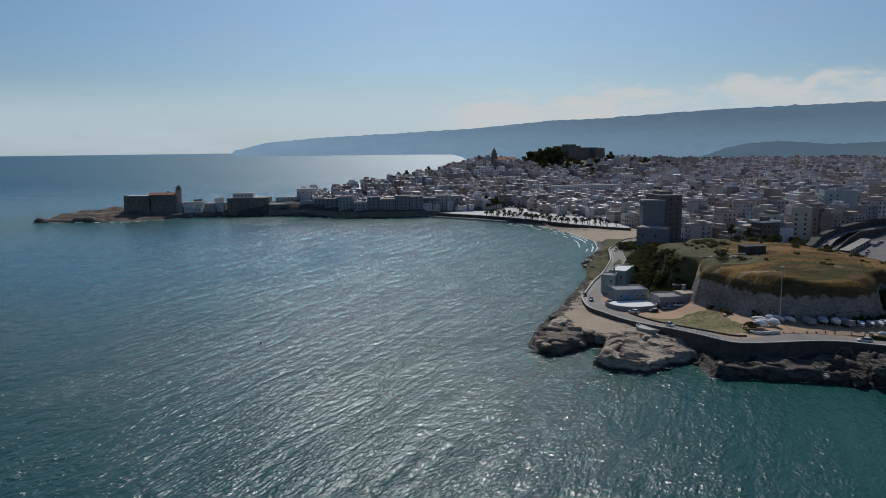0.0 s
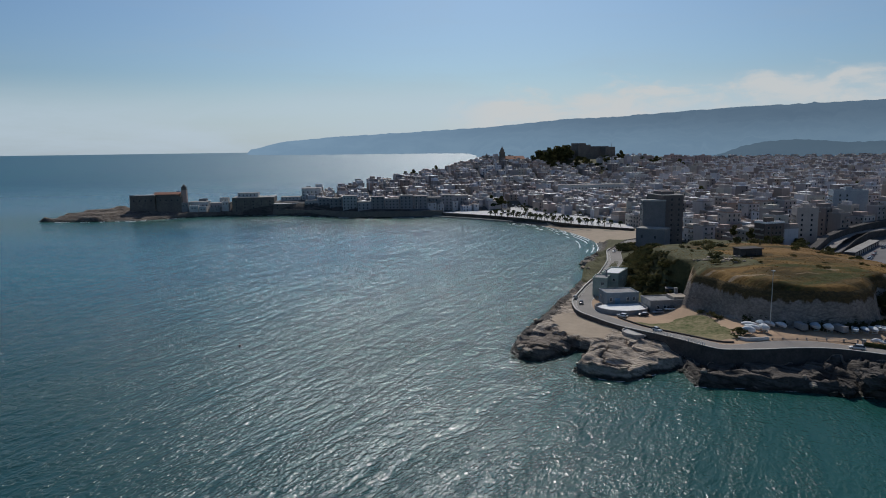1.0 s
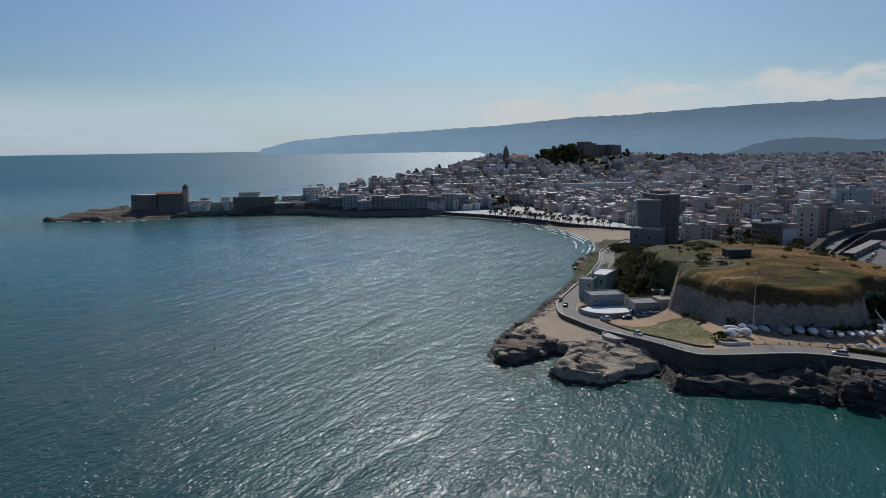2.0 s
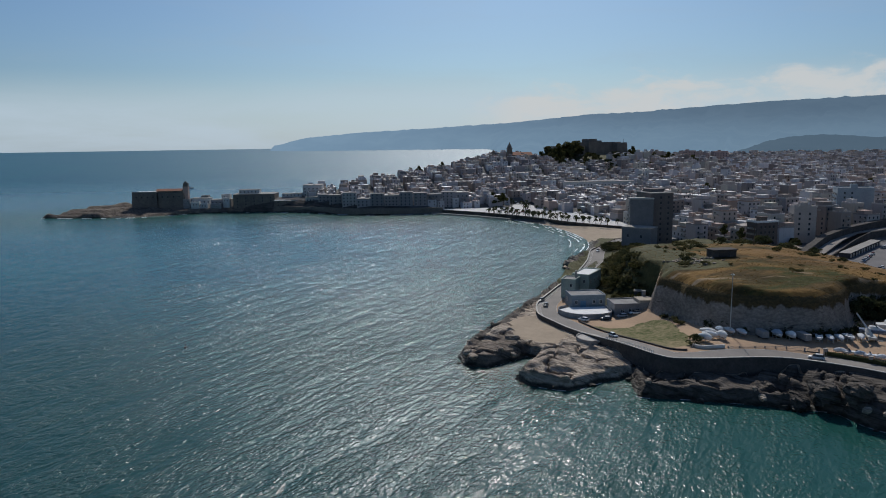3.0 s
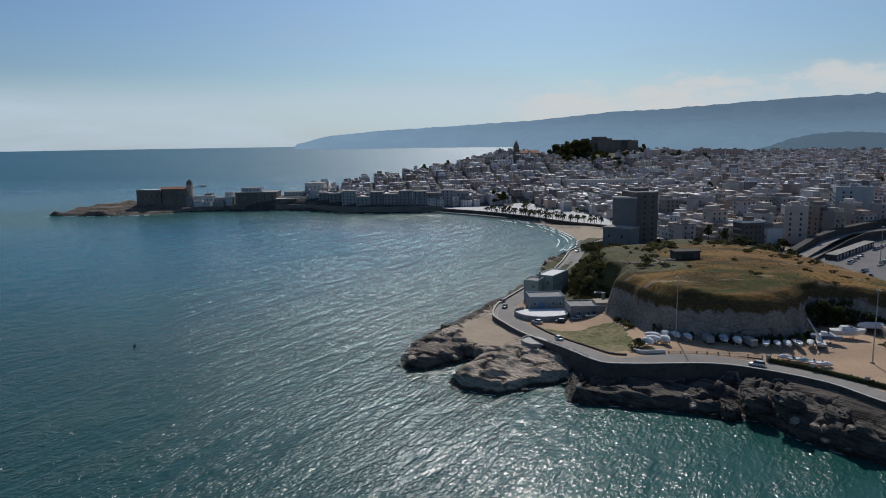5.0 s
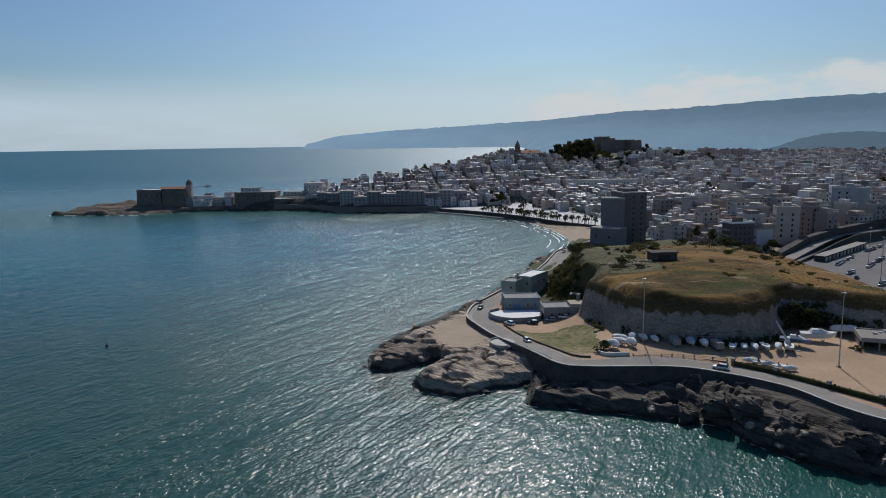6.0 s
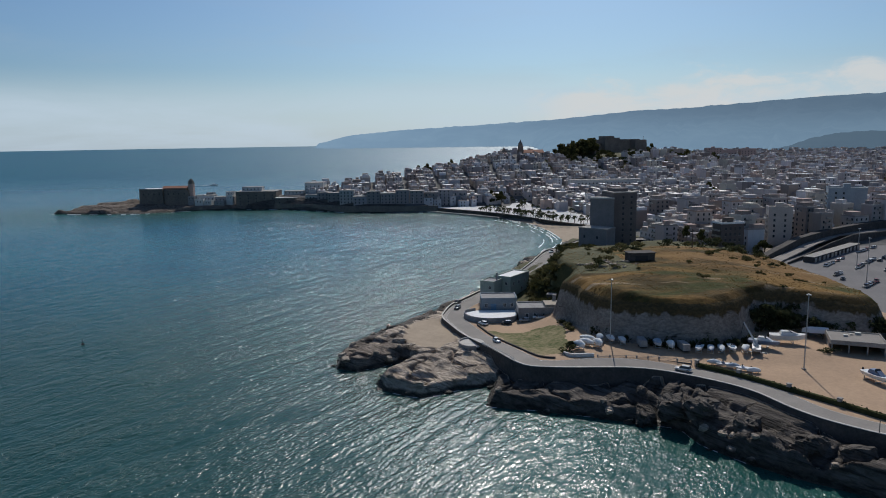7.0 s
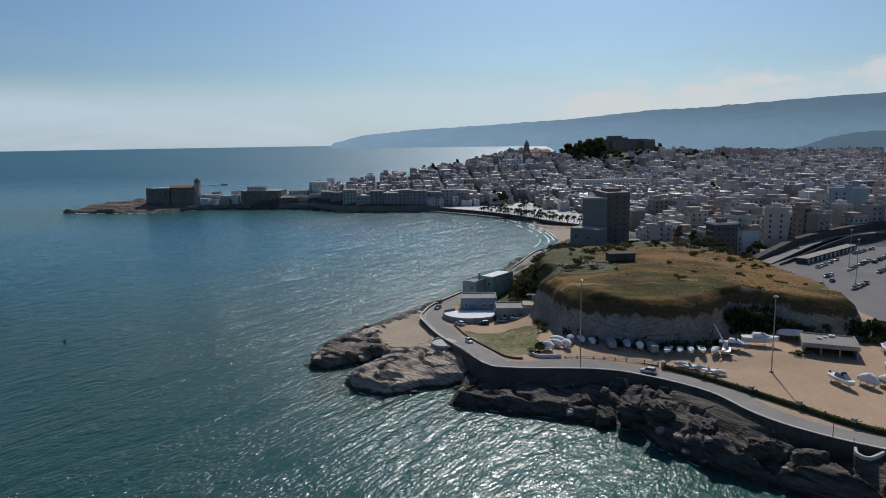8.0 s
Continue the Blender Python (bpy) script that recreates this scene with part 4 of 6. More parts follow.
# lookout bulging from the wall
c = (110.4, 222.2)
ring = [(c[0] + 4.2 * math.cos(a), c[1] + 5.2 * math.sin(a)) for a in np.linspace(0, 2 * math.pi, 22)[:-1]]
lookout = thing("lookout_terrace", pose(0, 0, 0), "round pale concrete lookout terrace beside the road", "terrace", kind="structure")
part("base", MB().prism(ring, 1.0, road_z(*c) - 0.25), M_STONEWALL, lookout)
part("floor", MB().prism(ring, road_z(*c) - 0.25, road_z(*c) + 0.05), M_PALESTONE, lookout)
mb = MB()
wall_along([(c[0] + 4.2 * math.cos(a), c[1] + 5.2 * math.sin(a)) for a in np.linspace(1.5, 5.0, 18)], 0.4, lambda x, y: 1.0, lambda x, y: road_z(*c) + 0.5, mb)
part("parapet", mb, M_CONCRETE, lookout)

# slender posts and a curved seat wall beside the road
for x, y in ((193.6, 142.8), (194.0, 136.0)):
    post = thing("road_post", pose(x, y, road_z(x, y) + 0.2), "slender dark steel post beside the coast road", "post", "road posts")
    part("shaft", MB().tube((0, 0, -0.3), (0, 0, 3.4), 0.09, 0.07, 8), M_POST, post)
    part("cap", MB().tube((0, 0, 3.4), (0, 0, 3.55), 0.12, 0.10, 8), M_POST, post)
seat_line = resample([(196.1, 138.9), (195.0, 136.1), (196.4, 134.4), (200.7, 136.9)], 1.0)
seat = thing("seat_wall", pose(0, 0, 0), "pale curved stone seat wall on a dark base", "wall", kind="structure")
mb = MB()
wall_along(seat_line, 0.6, lambda x, y: road_z(x, y) - 6, lambda x, y: road_z(x, y) - 0.1, mb)
part("base", mb, M_STONEWALL, seat)
mb = MB()
wall_along(seat_line, 0.5, lambda x, y: road_z(x, y) - 0.1, lambda x, y: road_z(x, y) + 0.6, mb)
part("seat", mb, M_PALESTONE, seat)

# white railing on the wall towards the corner
rail_line = resample([(113.4, 213.6), (117.5, 203), (121.4, 193.6)], 1.1)
railing = thing("railing", pose(0, 0, 0), "white painted railing on the sea wall", "railing")
POST = MB().box(-0.07, 0.07, -0.07, 0.07, 0, 1.0).mesh("post", M_WHITE)
for x, y in rail_line:
    part("post", POST, None, railing, at=pose(x, y, road_z(x, y) + 0.98))
for dz in (0.5, 0.95):
    mb = MB()
    wall_along(rail_line, 0.08, lip(0.98 + dz), lip(0.98 + dz + 0.08), mb)
    part("rail", mb, M_WHITE, railing)

# lot kerb and yard fence
mb = MB()
lot_line = resample([(113.4, 247), (116.6, 236), (120.0, 225.5), (124.6, 212.5), (129.2, 201.2), (134, 198.6)], 2.0)
wall_along(lot_line, 0.4, lip(-0.5), lip(0.55), mb)
tagged(part("kerb_wall", mb, M_STONEWALL), "low dark stone wall between road and grassy lot", "wall", kind="structure")
mb = MB()
wall_along(resample([(137, 201.5), (139, 198.5), (145, 197.2)], 1.0), 0.5, lip(-0.3), lip(0.9), mb)
tagged(part("low_wall", mb, M_WHITE), "short curved white wall at the corner of the lot", "wall", kind="structure")

fence_line = resample([(146, 197), (154, 196.2), (163, 194.6), (171, 191)], 3.6)
fence = thing("yard_fence", pose(0, 0, 0), "low rail fence with square posts along the boat yard", "fence")
FPOST = MB().box(-0.16, 0.16, -0.16, 0.16, 0, 1.5).mesh("post", M_CONCRETE)
for x, y in fence_line:
    part("post", FPOST, None, fence, at=pose(x, y, YARD_Z))
mb = MB()
wall_along(resample(fence_line, 2), 0.25, lambda x, y: YARD_Z - 0.2, lambda x, y: YARD_Z + 0.5, mb)
part("plinth", mb, M_STONEWALL, fence)
for dz in (0.9, 1.3):
    mb = MB()
    wall_along(fence_line, 0.07, lambda x, y: YARD_Z + dz, lambda x, y: YARD_Z + dz + 0.08, mb)
    part("rail", mb, M_CONCRETE, fence)


def leaf_cloud(mb, centre, radii, count, size, rnd, m=0, floor=-9e9):
    """Leaf clumps scattered through a lumpy crown."""
    lumps = [(Vector((rnd.gauss(0, 0.45), rnd.gauss(0, 0.45), rnd.gauss(0.05, 0.4))), rnd.uniform(0.35, 0.65)) for _ in range(7)]
    for _ in range(count):
        c, r = rnd.choice(lumps)
        d = Vector((rnd.gauss(0, 1), rnd.gauss(0, 1), rnd.gauss(0, 1))).normalized() * r * rnd.uniform(0.6, 1.0)
        p = Vector((centre[0] + (c.x + d.x) * radii[0], centre[1] + (c.y + d.y) * radii[1], max(floor, centre[2] + (c.z + d.z) * radii[2])))
        n = (d + Vector((rnd.gauss(0, 0.3), rnd.gauss(0, 0.3), rnd.gauss(0.2, 0.3)))).normalized()
        u = n.orthogonal().normalized()
        u.rotate(Euler((rnd.uniform(0, 6), rnd.uniform(0, 6), 0)))
        v = n.cross(u).normalized()
        s = size * rnd.uniform(0.6, 1.3)
        k = len(mb.v)
        mb.v.extend([tuple(p - u * s - v * s * 0.5), tuple(p + u * s - v * s * 0.5), tuple(p + u * s * 0.6 + v * s * 0.6 + n * s * 0.25), tuple(p - u * s * 0.6 + v * s * 0.6 + n * s * 0.25)])
        mb.f.append((k, k + 1, k + 2, k + 3))
        mb.m.append(m)


hedge_line = resample([(172, 189.5), (180, 181), (188, 170), (195, 160), (202, 150), (214, 139), (232, 129)], 2.0)
hedge = thing("hedge", pose(0, 0, 0), "dark clipped hedge along the boat yard", "hedge")
mb, rnd = MB(), random.Random(4)
wall_along(hedge_line, 1.0, lambda x, y: YARD_Z - 0.3, lambda x, y: YARD_Z + 1.15, mb)
for x, y in resample(hedge_line, 0.5):
    leaf_cloud(mb, (x, y, YARD_Z + 0.8), (0.65, 0.65, 0.6), 9, 0.22, rnd)
part("foliage", mb, M_DARKLEAF, hedge)
PILLAR = MB().box(-0.45, 0.45, -0.45, 0.45, -0.3, 1.9).box(-0.55, 0.55, -0.55, 0.55, 1.9, 2.05)
PILLAR = PILLAR.mesh("gate_pillar", M_CONCRETE)
for x, y in ((172, 189.5), (180, 181), (188, 170), (195, 160), (202, 150), (214, 139)):
    tagged(part("gate_pillar", PILLAR, None, at=pose(x, y, YARD_Z, 0, 0, 35)), "square pale plastered pillar in the hedge", "pillar", "hedge pillars")


# ---- rocks ----
def rock_mesh(seed, m):
    """A blocky weathered boulder about one metre across."""
    bm = bmesh.new()
    bmesh.ops.create_cube(bm, size=1.0)
    bmesh.ops.subdivide_edges(bm, edges=bm.edges[:], cuts=7, use_grid_fill=True)
    off = Vector((seed * 13.7, seed * 3.1, seed * 7.9))
    for v in bm.verts:
        p = v.co.copy()
        p = p.lerp(p.normalized() * 0.62, 0.5)
        n = noise.fractal(p * 1.6 + off, 1.0, 2.0, 4) * 0.30 + noise.fractal(Vector((p.x, p.y, p.z * 3)) * 3.5 + off, 1.0, 2.0, 3) * 0.09
        crack = abs(noise.noise(p * 2.2 + off * 2))
        v.co = p * (1 + n - 0.16 * max(0, 0.12 - crack) / 0.12)
    me = bpy.data.meshes.new("boulder")
    bm.to_mesh(me)
    bm.free()
    me.materials.append(m)
    return me


ROCKS = [rock_mesh(k, M_ROCK) for k in range(6)]
# boulder copies in the rock colour darkened for shade
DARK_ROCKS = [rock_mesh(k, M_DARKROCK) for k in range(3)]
rnd = random.Random(21)
big = [(146, 387, 6, 5), (149, 392, 5, 4), (142, 379, 4, 4), (152, 170, 5, 7), (158, 168, 6, 8), (164.5, 163, 7, 8), (171, 155, 6, 8), (176, 150, 6, 7), (181, 145, 6, 7), (188, 141, 6, 7), (70, 215, 3, 2.0), (86, 233, 4, 3.2)]
for x, y, w_, h_ in big:
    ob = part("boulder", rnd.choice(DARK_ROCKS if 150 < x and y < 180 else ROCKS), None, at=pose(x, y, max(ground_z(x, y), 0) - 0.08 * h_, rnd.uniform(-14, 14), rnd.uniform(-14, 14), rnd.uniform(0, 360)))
    ob.scale = (w_ * rnd.uniform(0.9, 1.4), w_ * rnd.uniform(0.7, 1.0), h_ * 0.62)
    tagged(ob, "large fissured limestone boulder at the sea's edge", "boulder", "shore boulders")
for _ in range(70):
    if rnd.random() < 0.6:
        k = rnd.randrange(len(SHORE_FRONT) - 8)
        (ax, ay), (bx, by) = SHORE_FRONT[k], SHORE_FRONT[k + 1]
    else:
        k = rnd.randrange(13, len(SHORE_NORTH) - 1)
        (ax, ay), (bx, by) = SHORE_NORTH[k], SHORE_NORTH[k + 1]
    t, o = rnd.random(), rnd.uniform(-1, 4)
    x, y = ax + (bx - ax) * t, ay + (by - ay) * t
    dx, dy = bx - ax, by - ay
    l = math.hypot(dx, dy)
    x, y = x - dy / l * o, y + dx / l * o
    s = rnd.uniform(0.7, 1.9)
    ob = part("boulder", rnd.choice(ROCKS), None, at=pose(x, y, max(ground_z(x, y), -0.3) + 0.1 * s, rnd.uniform(-20, 20), rnd.uniform(-20, 20), rnd.uniform(0, 360)))
    ob.scale = (s * rnd.uniform(0.9, 1.5), s, s * 0.65)
    tagged(ob, "small dark limestone boulder at the waterline", "boulder", "shore boulders")


# ---- the houses by the road ----
NEAR_FRAME = MB().box(-0.62, -0.5, -0.09, 0.05, -0.05, 1.5).box(0.5, 0.62, -0.09, 0.05, -0.05, 1.5).box(-0.5, 0.5, -0.09, 0.05, 1.38, 1.5).box(-0.5, 0.5, -0.09, 0.05, -0.05, 0.07).box(-0.04, 0.04, -0.08, 0.04, 0.07, 1.38).mesh("window", M_WHITE)
NEAR_PANE = MB().box(-0.5, 0.5, -0.03, 0.03, 0.07, 1.38).mesh("pane", M_GLASS)
NEAR_SILL = MB().box(-0.72, 0.72, -0.24, 0.02, -0.18, -0.05).mesh("sill", M_CONCRETE)
DOOR_HANDLE = MB().box(-0.04, 0.04, -0.16, -0.08, 0.95, 1.1).mesh("handle", M_GLASS)


def near_window(house, at):
    ob = part("window", NEAR_FRAME, None, house, at=at)
    part("pane", NEAR_PANE, None, ob)
    part("sill", NEAR_SILL, None, ob)


def flat_house(name, label, x0, x1, y0, y1, z0, z1, mat, windows, roofmat, door=None, at=None):
    ob = thing(name, at or pose((x0 + x1) / 2, (y0 + y1) / 2, z0), label, "house")
    w, d, h = (x1 - x0) / 2, (y1 - y0) / 2, z1 - z0
    part("wall", MB().box(-w, w, -d, d, -2, h), mat, ob)
    roof = MB().box(-w + 0.3, w - 0.3, -d + 0.3, d - 0.3, h, h + 0.08, 0)
    for a, b, c_, e in ((-w - 0.12, w + 0.12, -d - 0.12, -d + 0.3), (-w - 0.12, w + 0.12, d - 0.3, d + 0.12), (-w - 0.12, -w + 0.3, -d + 0.3, d - 0.3), (w - 0.3, w + 0.12, -d + 0.3, d - 0.3)):
        roof.box(a, b, c_, e, h - 0.1, h + 0.5, 1)
    part("roof", roof, [roofmat, mat], ob)
    for side, u, z in windows:
        near_window(ob, window_pose(side, u, d if side in (0, 180) else w, z))
    if door:
        side, u, dw, dh, dm = door
        leaf = part("door", MB().box(-dw / 2, -0.02, -0.08, 0.05, 0, dh).box(0.02, dw / 2, -0.08, 0.05, 0, dh).box(-dw / 2 - 0.15, dw / 2 + 0.15, -0.14, 0.02, dh, dh + 0.2), dm, ob, at=window_pose(side, u, d if side in (0, 180) else w, 0.05))
        part("handle", DOOR_HANDLE, None, leaf, at=pose(0.14, 0, 0))
    return ob


M_LIMEWASH = surface("limewashed_paving", (0.86, 0.85, 0.82), (0.74, 0.72, 0.69), 0.5, bump=0.1)
M_BLUE = plain("blue_door_paint", (0.10, 0.22, 0.36), 0.5)
M_PALEGREEN = surface("pale_green_plaster", (0.42, 0.47, 0.41), (0.29, 0.33, 0.285), 0.5, bump=0.1)
M_GREYPLASTER = surface("grey_plaster", (0.36, 0.35, 0.335), (0.22, 0.21, 0.205), 0.4, bump=0.15)
M_BLUEGREY = surface("blue_grey_plaster", (0.27, 0.315, 0.34), (0.18, 0.21, 0.23), 0.4, bump=0.15)
M_OCHRE = surface("ochre_plaster", (0.46, 0.40, 0.32), (0.34, 0.29, 0.24), 0.4, bump=0.15)
flat_house("house", "pale green two-storey house by the coast road", -3.85, 3.85, -8.2, 8.2, 5.2, 13.2, M_PALEGREEN, [(0, -1.6, 4.6), (0, 1.8, 4.6), (90, -5.5, 4.4), (90, -1, 4.4), (90, 4, 4.4), (90, 1.5, 1.2)], M_LIMEWASH, at=pose(130.9, 298.9, 5.2, 0, 0, -35))
wing = flat_house("house", "lower pale green wing with a slender chimney", -3.1, 3.1, -4.2, 4.2, 5.2, 12.4, M_PALEGREEN, [(0, 1.2, 4.2), (270, 0, 4.2)], M_GREYPLASTER, at=pose(121.2, 289.6, 5.2, 0, 0, -28))
part("chimney", MB().box(-0.35, 0.35, -0.35, 0.35, 7.2, 10.2).box(-0.45, 0.45, -0.45, 0.45, 10.2, 10.4), M_GREYPLASTER, wing, at=pose(2.0, 1.5, 0))
flat_house("house", "low blue-grey house with a blue double door", 115.8, 129.7, 267, 277, 4.8, 9.5, M_BLUEGREY, [(0, -5, 1.6), (0, 2.2, 1.6), (0, 5, 1.6), (270, -2, 1.6)], M_GREYPLASTER, (0, -2.2, 2.2, 2.6, M_BLUE))
hut = thing("hut", pose(143.4, 268, ground_z(143.4, 268) - 0.4, 0, 0, -20), "small square stone hut in the scrub", "hut")
part("wall", MB().box(-1.5, 1.5, -1.5, 1.5, -2, 3.4), M_STONEWALL, hut)
part("roof", MB().box(-1.7, 1.7, -1.7, 1.7, 3.4, 3.65), M_CONCRETE, hut)
part("doorway", MB().box(-0.5, 0.5, -1.56, -1.4, 0.4, 2.4), M_GLASS, hut)
h2 = flat_house("house", "low plastered house with small dark windows on the grassy lot", 129, 146, 253, 263, 4.6, 8.9, M_GREYPLASTER, [(0, -5.5, 1.2), (0, -2.5, 1.2), (0, 3, 1.2), (0, 6, 1.2)], M_GREYPLASTER, (0, 0.4, 1.1, 2.2, M_GLASS))
part("roof_room", MB().box(1.5, 8, -4, 3, 4.36, 5.6), M_OCHRE, h2, "ochre roof room")
part("chimney", MB().box(-0.6, 0.6, -0.6, 0.6, 4.3, 7.5).box(-0.75, 0.75, -0.75, 0.75, 7.5, 7.7), M_GREYPLASTER, h2, at=pose(6, 4, 0))
terrace = thing("terrace", pose(0, 0, 0), "raised white-paved terrace with a curved parapet", "terrace", kind="structure")
T_OUT = [(109.3, 262.5), (109.6, 256.5), (113, 252), (118.5, 250), (126, 251.5), (128.6, 256), (128.8, 265.4), (113.6, 265.4)]
part("floor", MB().prism(T_OUT, 2.5, 5.5), M_LIMEWASH, terrace)
mb = MB()
wall_along(resample([(113.4, 266), (109.3, 262.5), (109.6, 256.5), (113, 252), (118.5, 250), (126, 251.5), (128.6, 256), (128.8, 265)], 1.5), 0.35, lambda x, y: 2.5, lambda x, y: 6.4, mb)
part("parapet", mb, M_GREYPLASTER, terrace)

# ---- poles ----
def light_mast(x, y, z, h, label):
    ob = thing("light_mast", pose(x, y, z), label, "light mast", "yard light masts")
    part("base", MB().box(-0.45, 0.45, -0.45, 0.45, -0.3, 0.35), M_CONCRETE, ob)
    part("pole", MB().tube((0, 0, 0.3), (0, 0, h), 0.2, 0.1, 10), M_METAL, ob)
    head = MB().tube((0, 0, h - 0.1), (0, 0, h + 0.15), 0.3, 0.3, 8)
    for a in (0.4, 2.5, 4.6):
        head.box(-0.22, 0.22, -0.62, -0.25, h - 0.2, h + 0.1, 0, a)
    part("lamp_head", head, M_METAL, ob)
    return ob


M_METAL = plain("galvanised_steel", (0.45, 0.45, 0.44), 0.45, 0.6)
M_WOOD = surface("weathered_wood", (0.16, 0.12, 0.085), (0.07, 0.055, 0.04), 1.5)
M_RUBBER = plain("tyre_rubber", (0.02, 0.02, 0.02), 0.8)
light_mast(152.4, 208.8, 8.7, 20, "tall grey steel light mast in the boat yard")
light_mast(200, 186, YARD_Z, 21, "tall grey steel light mast in the boat yard")
light_mast(300, 331, 6.6, 20, "tall grey steel light mast in the car park")
light_mast(286, 300, 6.6, 20, "tall grey steel light mast in the car park")

# ---- cars ----
M_CARPAINT = palette("car_paint", [(0.75, 0.75, 0.74), (0.03, 0.03, 0.035), (0.35, 0.36, 0.37), (0.62, 0.63, 0.64), (0.06, 0.08, 0.14), (0.70, 0.69, 0.66), (0.22, 0.03, 0.025), (0.12, 0.12, 0.125)], rough=0.3, stain=0.05)


def car_meshes(l, w, h):
    """Body with tapered glasshouse, windows, wheels and lamps of a small hatchback; it faces +y."""
    def section(y, z0, z1, half, lean):
        return [(-half, y, z0), (half, y, z0), (half, y, z1 - 0.12), (half - lean, y, z1), (-half + lean, y, z1), (-half, y, z1 - 0.12)]
    b = MB()
    hw = w / 2
    b.rings([section(-l / 2, 0.42, 0.78, hw - 0.12, 0.1), section(-l / 2 + 0.15, 0.28, 0.92, hw - 0.03, 0.1), section(-l * 0.2, 0.24, 0.95, hw, 0.1), section(l * 0.18, 0.24, 0.93, hw, 0.1), section(l * 0.4, 0.28, 0.82, hw - 0.05, 0.12), section(l / 2, 0.4, 0.66, hw - 0.18, 0.12)])
    g = MB()
    base = [(-hw + 0.1, -l * 0.46), (hw - 0.1, -l * 0.46), (hw - 0.1, l * 0.24), (-hw + 0.1, l * 0.24)]
    topr = [(-hw + 0.26, -l * 0.36), (hw - 0.26, -l * 0.36), (hw - 0.26, l * 0.06), (-hw + 0.26, l * 0.06)]
    g.rings([[(x, y, 0.9) for x, y in base], [(x, y, h - 0.06) for x, y in topr]])
    r = MB().rings([[(x * 1.03, y * 1.02, h - 0.08) for x, y in topr], [(x * 0.93, y * 0.93, h) for x, y in topr]])
    wheel = MB().tube((-0.1, 0, 0), (0.1, 0, 0), 0.31, n=12)
    rim = MB().tube((-0.115, 0, 0), (0.115, 0, 0), 0.19, n=10)
    lamp = MB().box(-0.17, 0.17, -0.05, 0.05, -0.07, 0.07)
    return b.mesh("body", M_CARPAINT, True), g.mesh("glasshouse", M_GLASS), r.mesh("roof", M_CARPAINT), wheel.mesh("wheel", M_RUBBER), lamp.mesh("headlight", M_WHITE), rim.mesh("rim", M_METAL)


CARS = [(3.7, 1.62, 1.5), (4.2, 1.75, 1.48), (4.5, 1.8, 1.62)]
CAR_MESH = [car_meshes(*c) for c in CARS]


def car(x, y, z, turn, k, label, group="parked cars"):
    l, w_, h_ = CARS[k]
    body, glass, roof, wheel, lamp, rim = CAR_MESH[k]
    ob = thing("car", pose(x, y, z, 0, 0, turn), label, "car", group)
    part("body", body, None, ob)
    part("glasshouse", glass, None, ob)
    part("roof", roof, None, ob)
    for sx in (-1, 1):
        for sy in (-0.31, 0.31):
            part("rim", rim, None, part("wheel", wheel, None, ob, at=pose(sx * (w_ / 2 - 0.08), sy * l, 0.31)))
        part("headlight", lamp, None, ob, at=pose(sx * (w_ / 2 - 0.32), l / 2 - 0.03, 0.6))
    return ob


def road_car(x, y, turn, k=0, paint=None, tone=""):
    ob = car(x, y, road_z(x, y) + 0.1, turn, k, "small %shatchback car on the coast road" % tone, "cars on the road")
    for p in ob.children:
        if paint and p.name.split(".")[0] in ("body", "roof"):
            p.material_slots[0].link, p.material_slots[0].material = "OBJECT", paint


PALE_PAINT = plain("pale_car_paint", (0.68, 0.68, 0.66), 0.3, coat=0.4)
DARK_PAINT = plain("dark_car_paint", (0.03, 0.03, 0.035), 0.3, coat=0.4)


road_car(118.5, 222, 200, 0, PALE_PAINT, "white ")
road_car(106.5, 272, 160, 1, DARK_PAINT, "black ")
road_car(106.5, 281, 150, 1, DARK_PAINT, "black ")
road_car(167, 186, 55, 2, PALE_PAINT, "silver ")
road_car(160.5, 381, 154, 0)
for k, (x, y) in enumerate(((155, 381), (158, 387), (161, 393), (164, 399), (167, 405), (145, 357), (148, 363))):
    car(x + 2.2, y, ground_z(x + 2.2, y) + 0.02, 155, k % 3, "parked car on the verge of the road")
for x, y, a in ((124, 248.2, 88), (131, 250.5, 92), (136, 250.8, 90), (115.5, 248, 40)):
    car(x, y, ground_z(x, y) + 0.02, a, 1, "parked car beside the low house")
rnd = random.Random(5)
for row, (x0, y0, n, dx, dy) in enumerate(((291, 341, 7, 3.2, 3.3), (303, 335, 8, 3.0, 3.1), (312, 327, 6, 3.1, 3.2), (283, 318, 4, 3.4, 3.0), (272, 301, 3, 4.2, 3.6), (281, 292, 4, 3.4, 3.2), (330, 380, 7, 3.1, 2.6), (345, 372, 7, 3.1, 2.6), (322, 350, 7, 3.1, 3.2))):
    for k in range(n):
        if rnd.random() < 0.72:
            x, y = x0 + dx * k, y0 + dy * k
            car(x, y, ground_z(x, y) + 0.02, 135 + rnd.choice((0, 180)) + rnd.uniform(-4, 4), rnd.randrange(3), "car parked in a row on the car park")


# ---- boats ----
M_HULL = palette("boat_gelcoat", [(0.80, 0.80, 0.78), (0.74, 0.73, 0.70), (0.78, 0.78, 0.80), (0.16, 0.20, 0.28), (0.70, 0.71, 0.72)], rough=0.3, stain=0.15)
M_TARP = palette("boat_cover", [(0.72, 0.72, 0.70), (0.66, 0.67, 0.66), (0.36, 0.42, 0.48), (0.76, 0.75, 0.72)], rough=0.8)


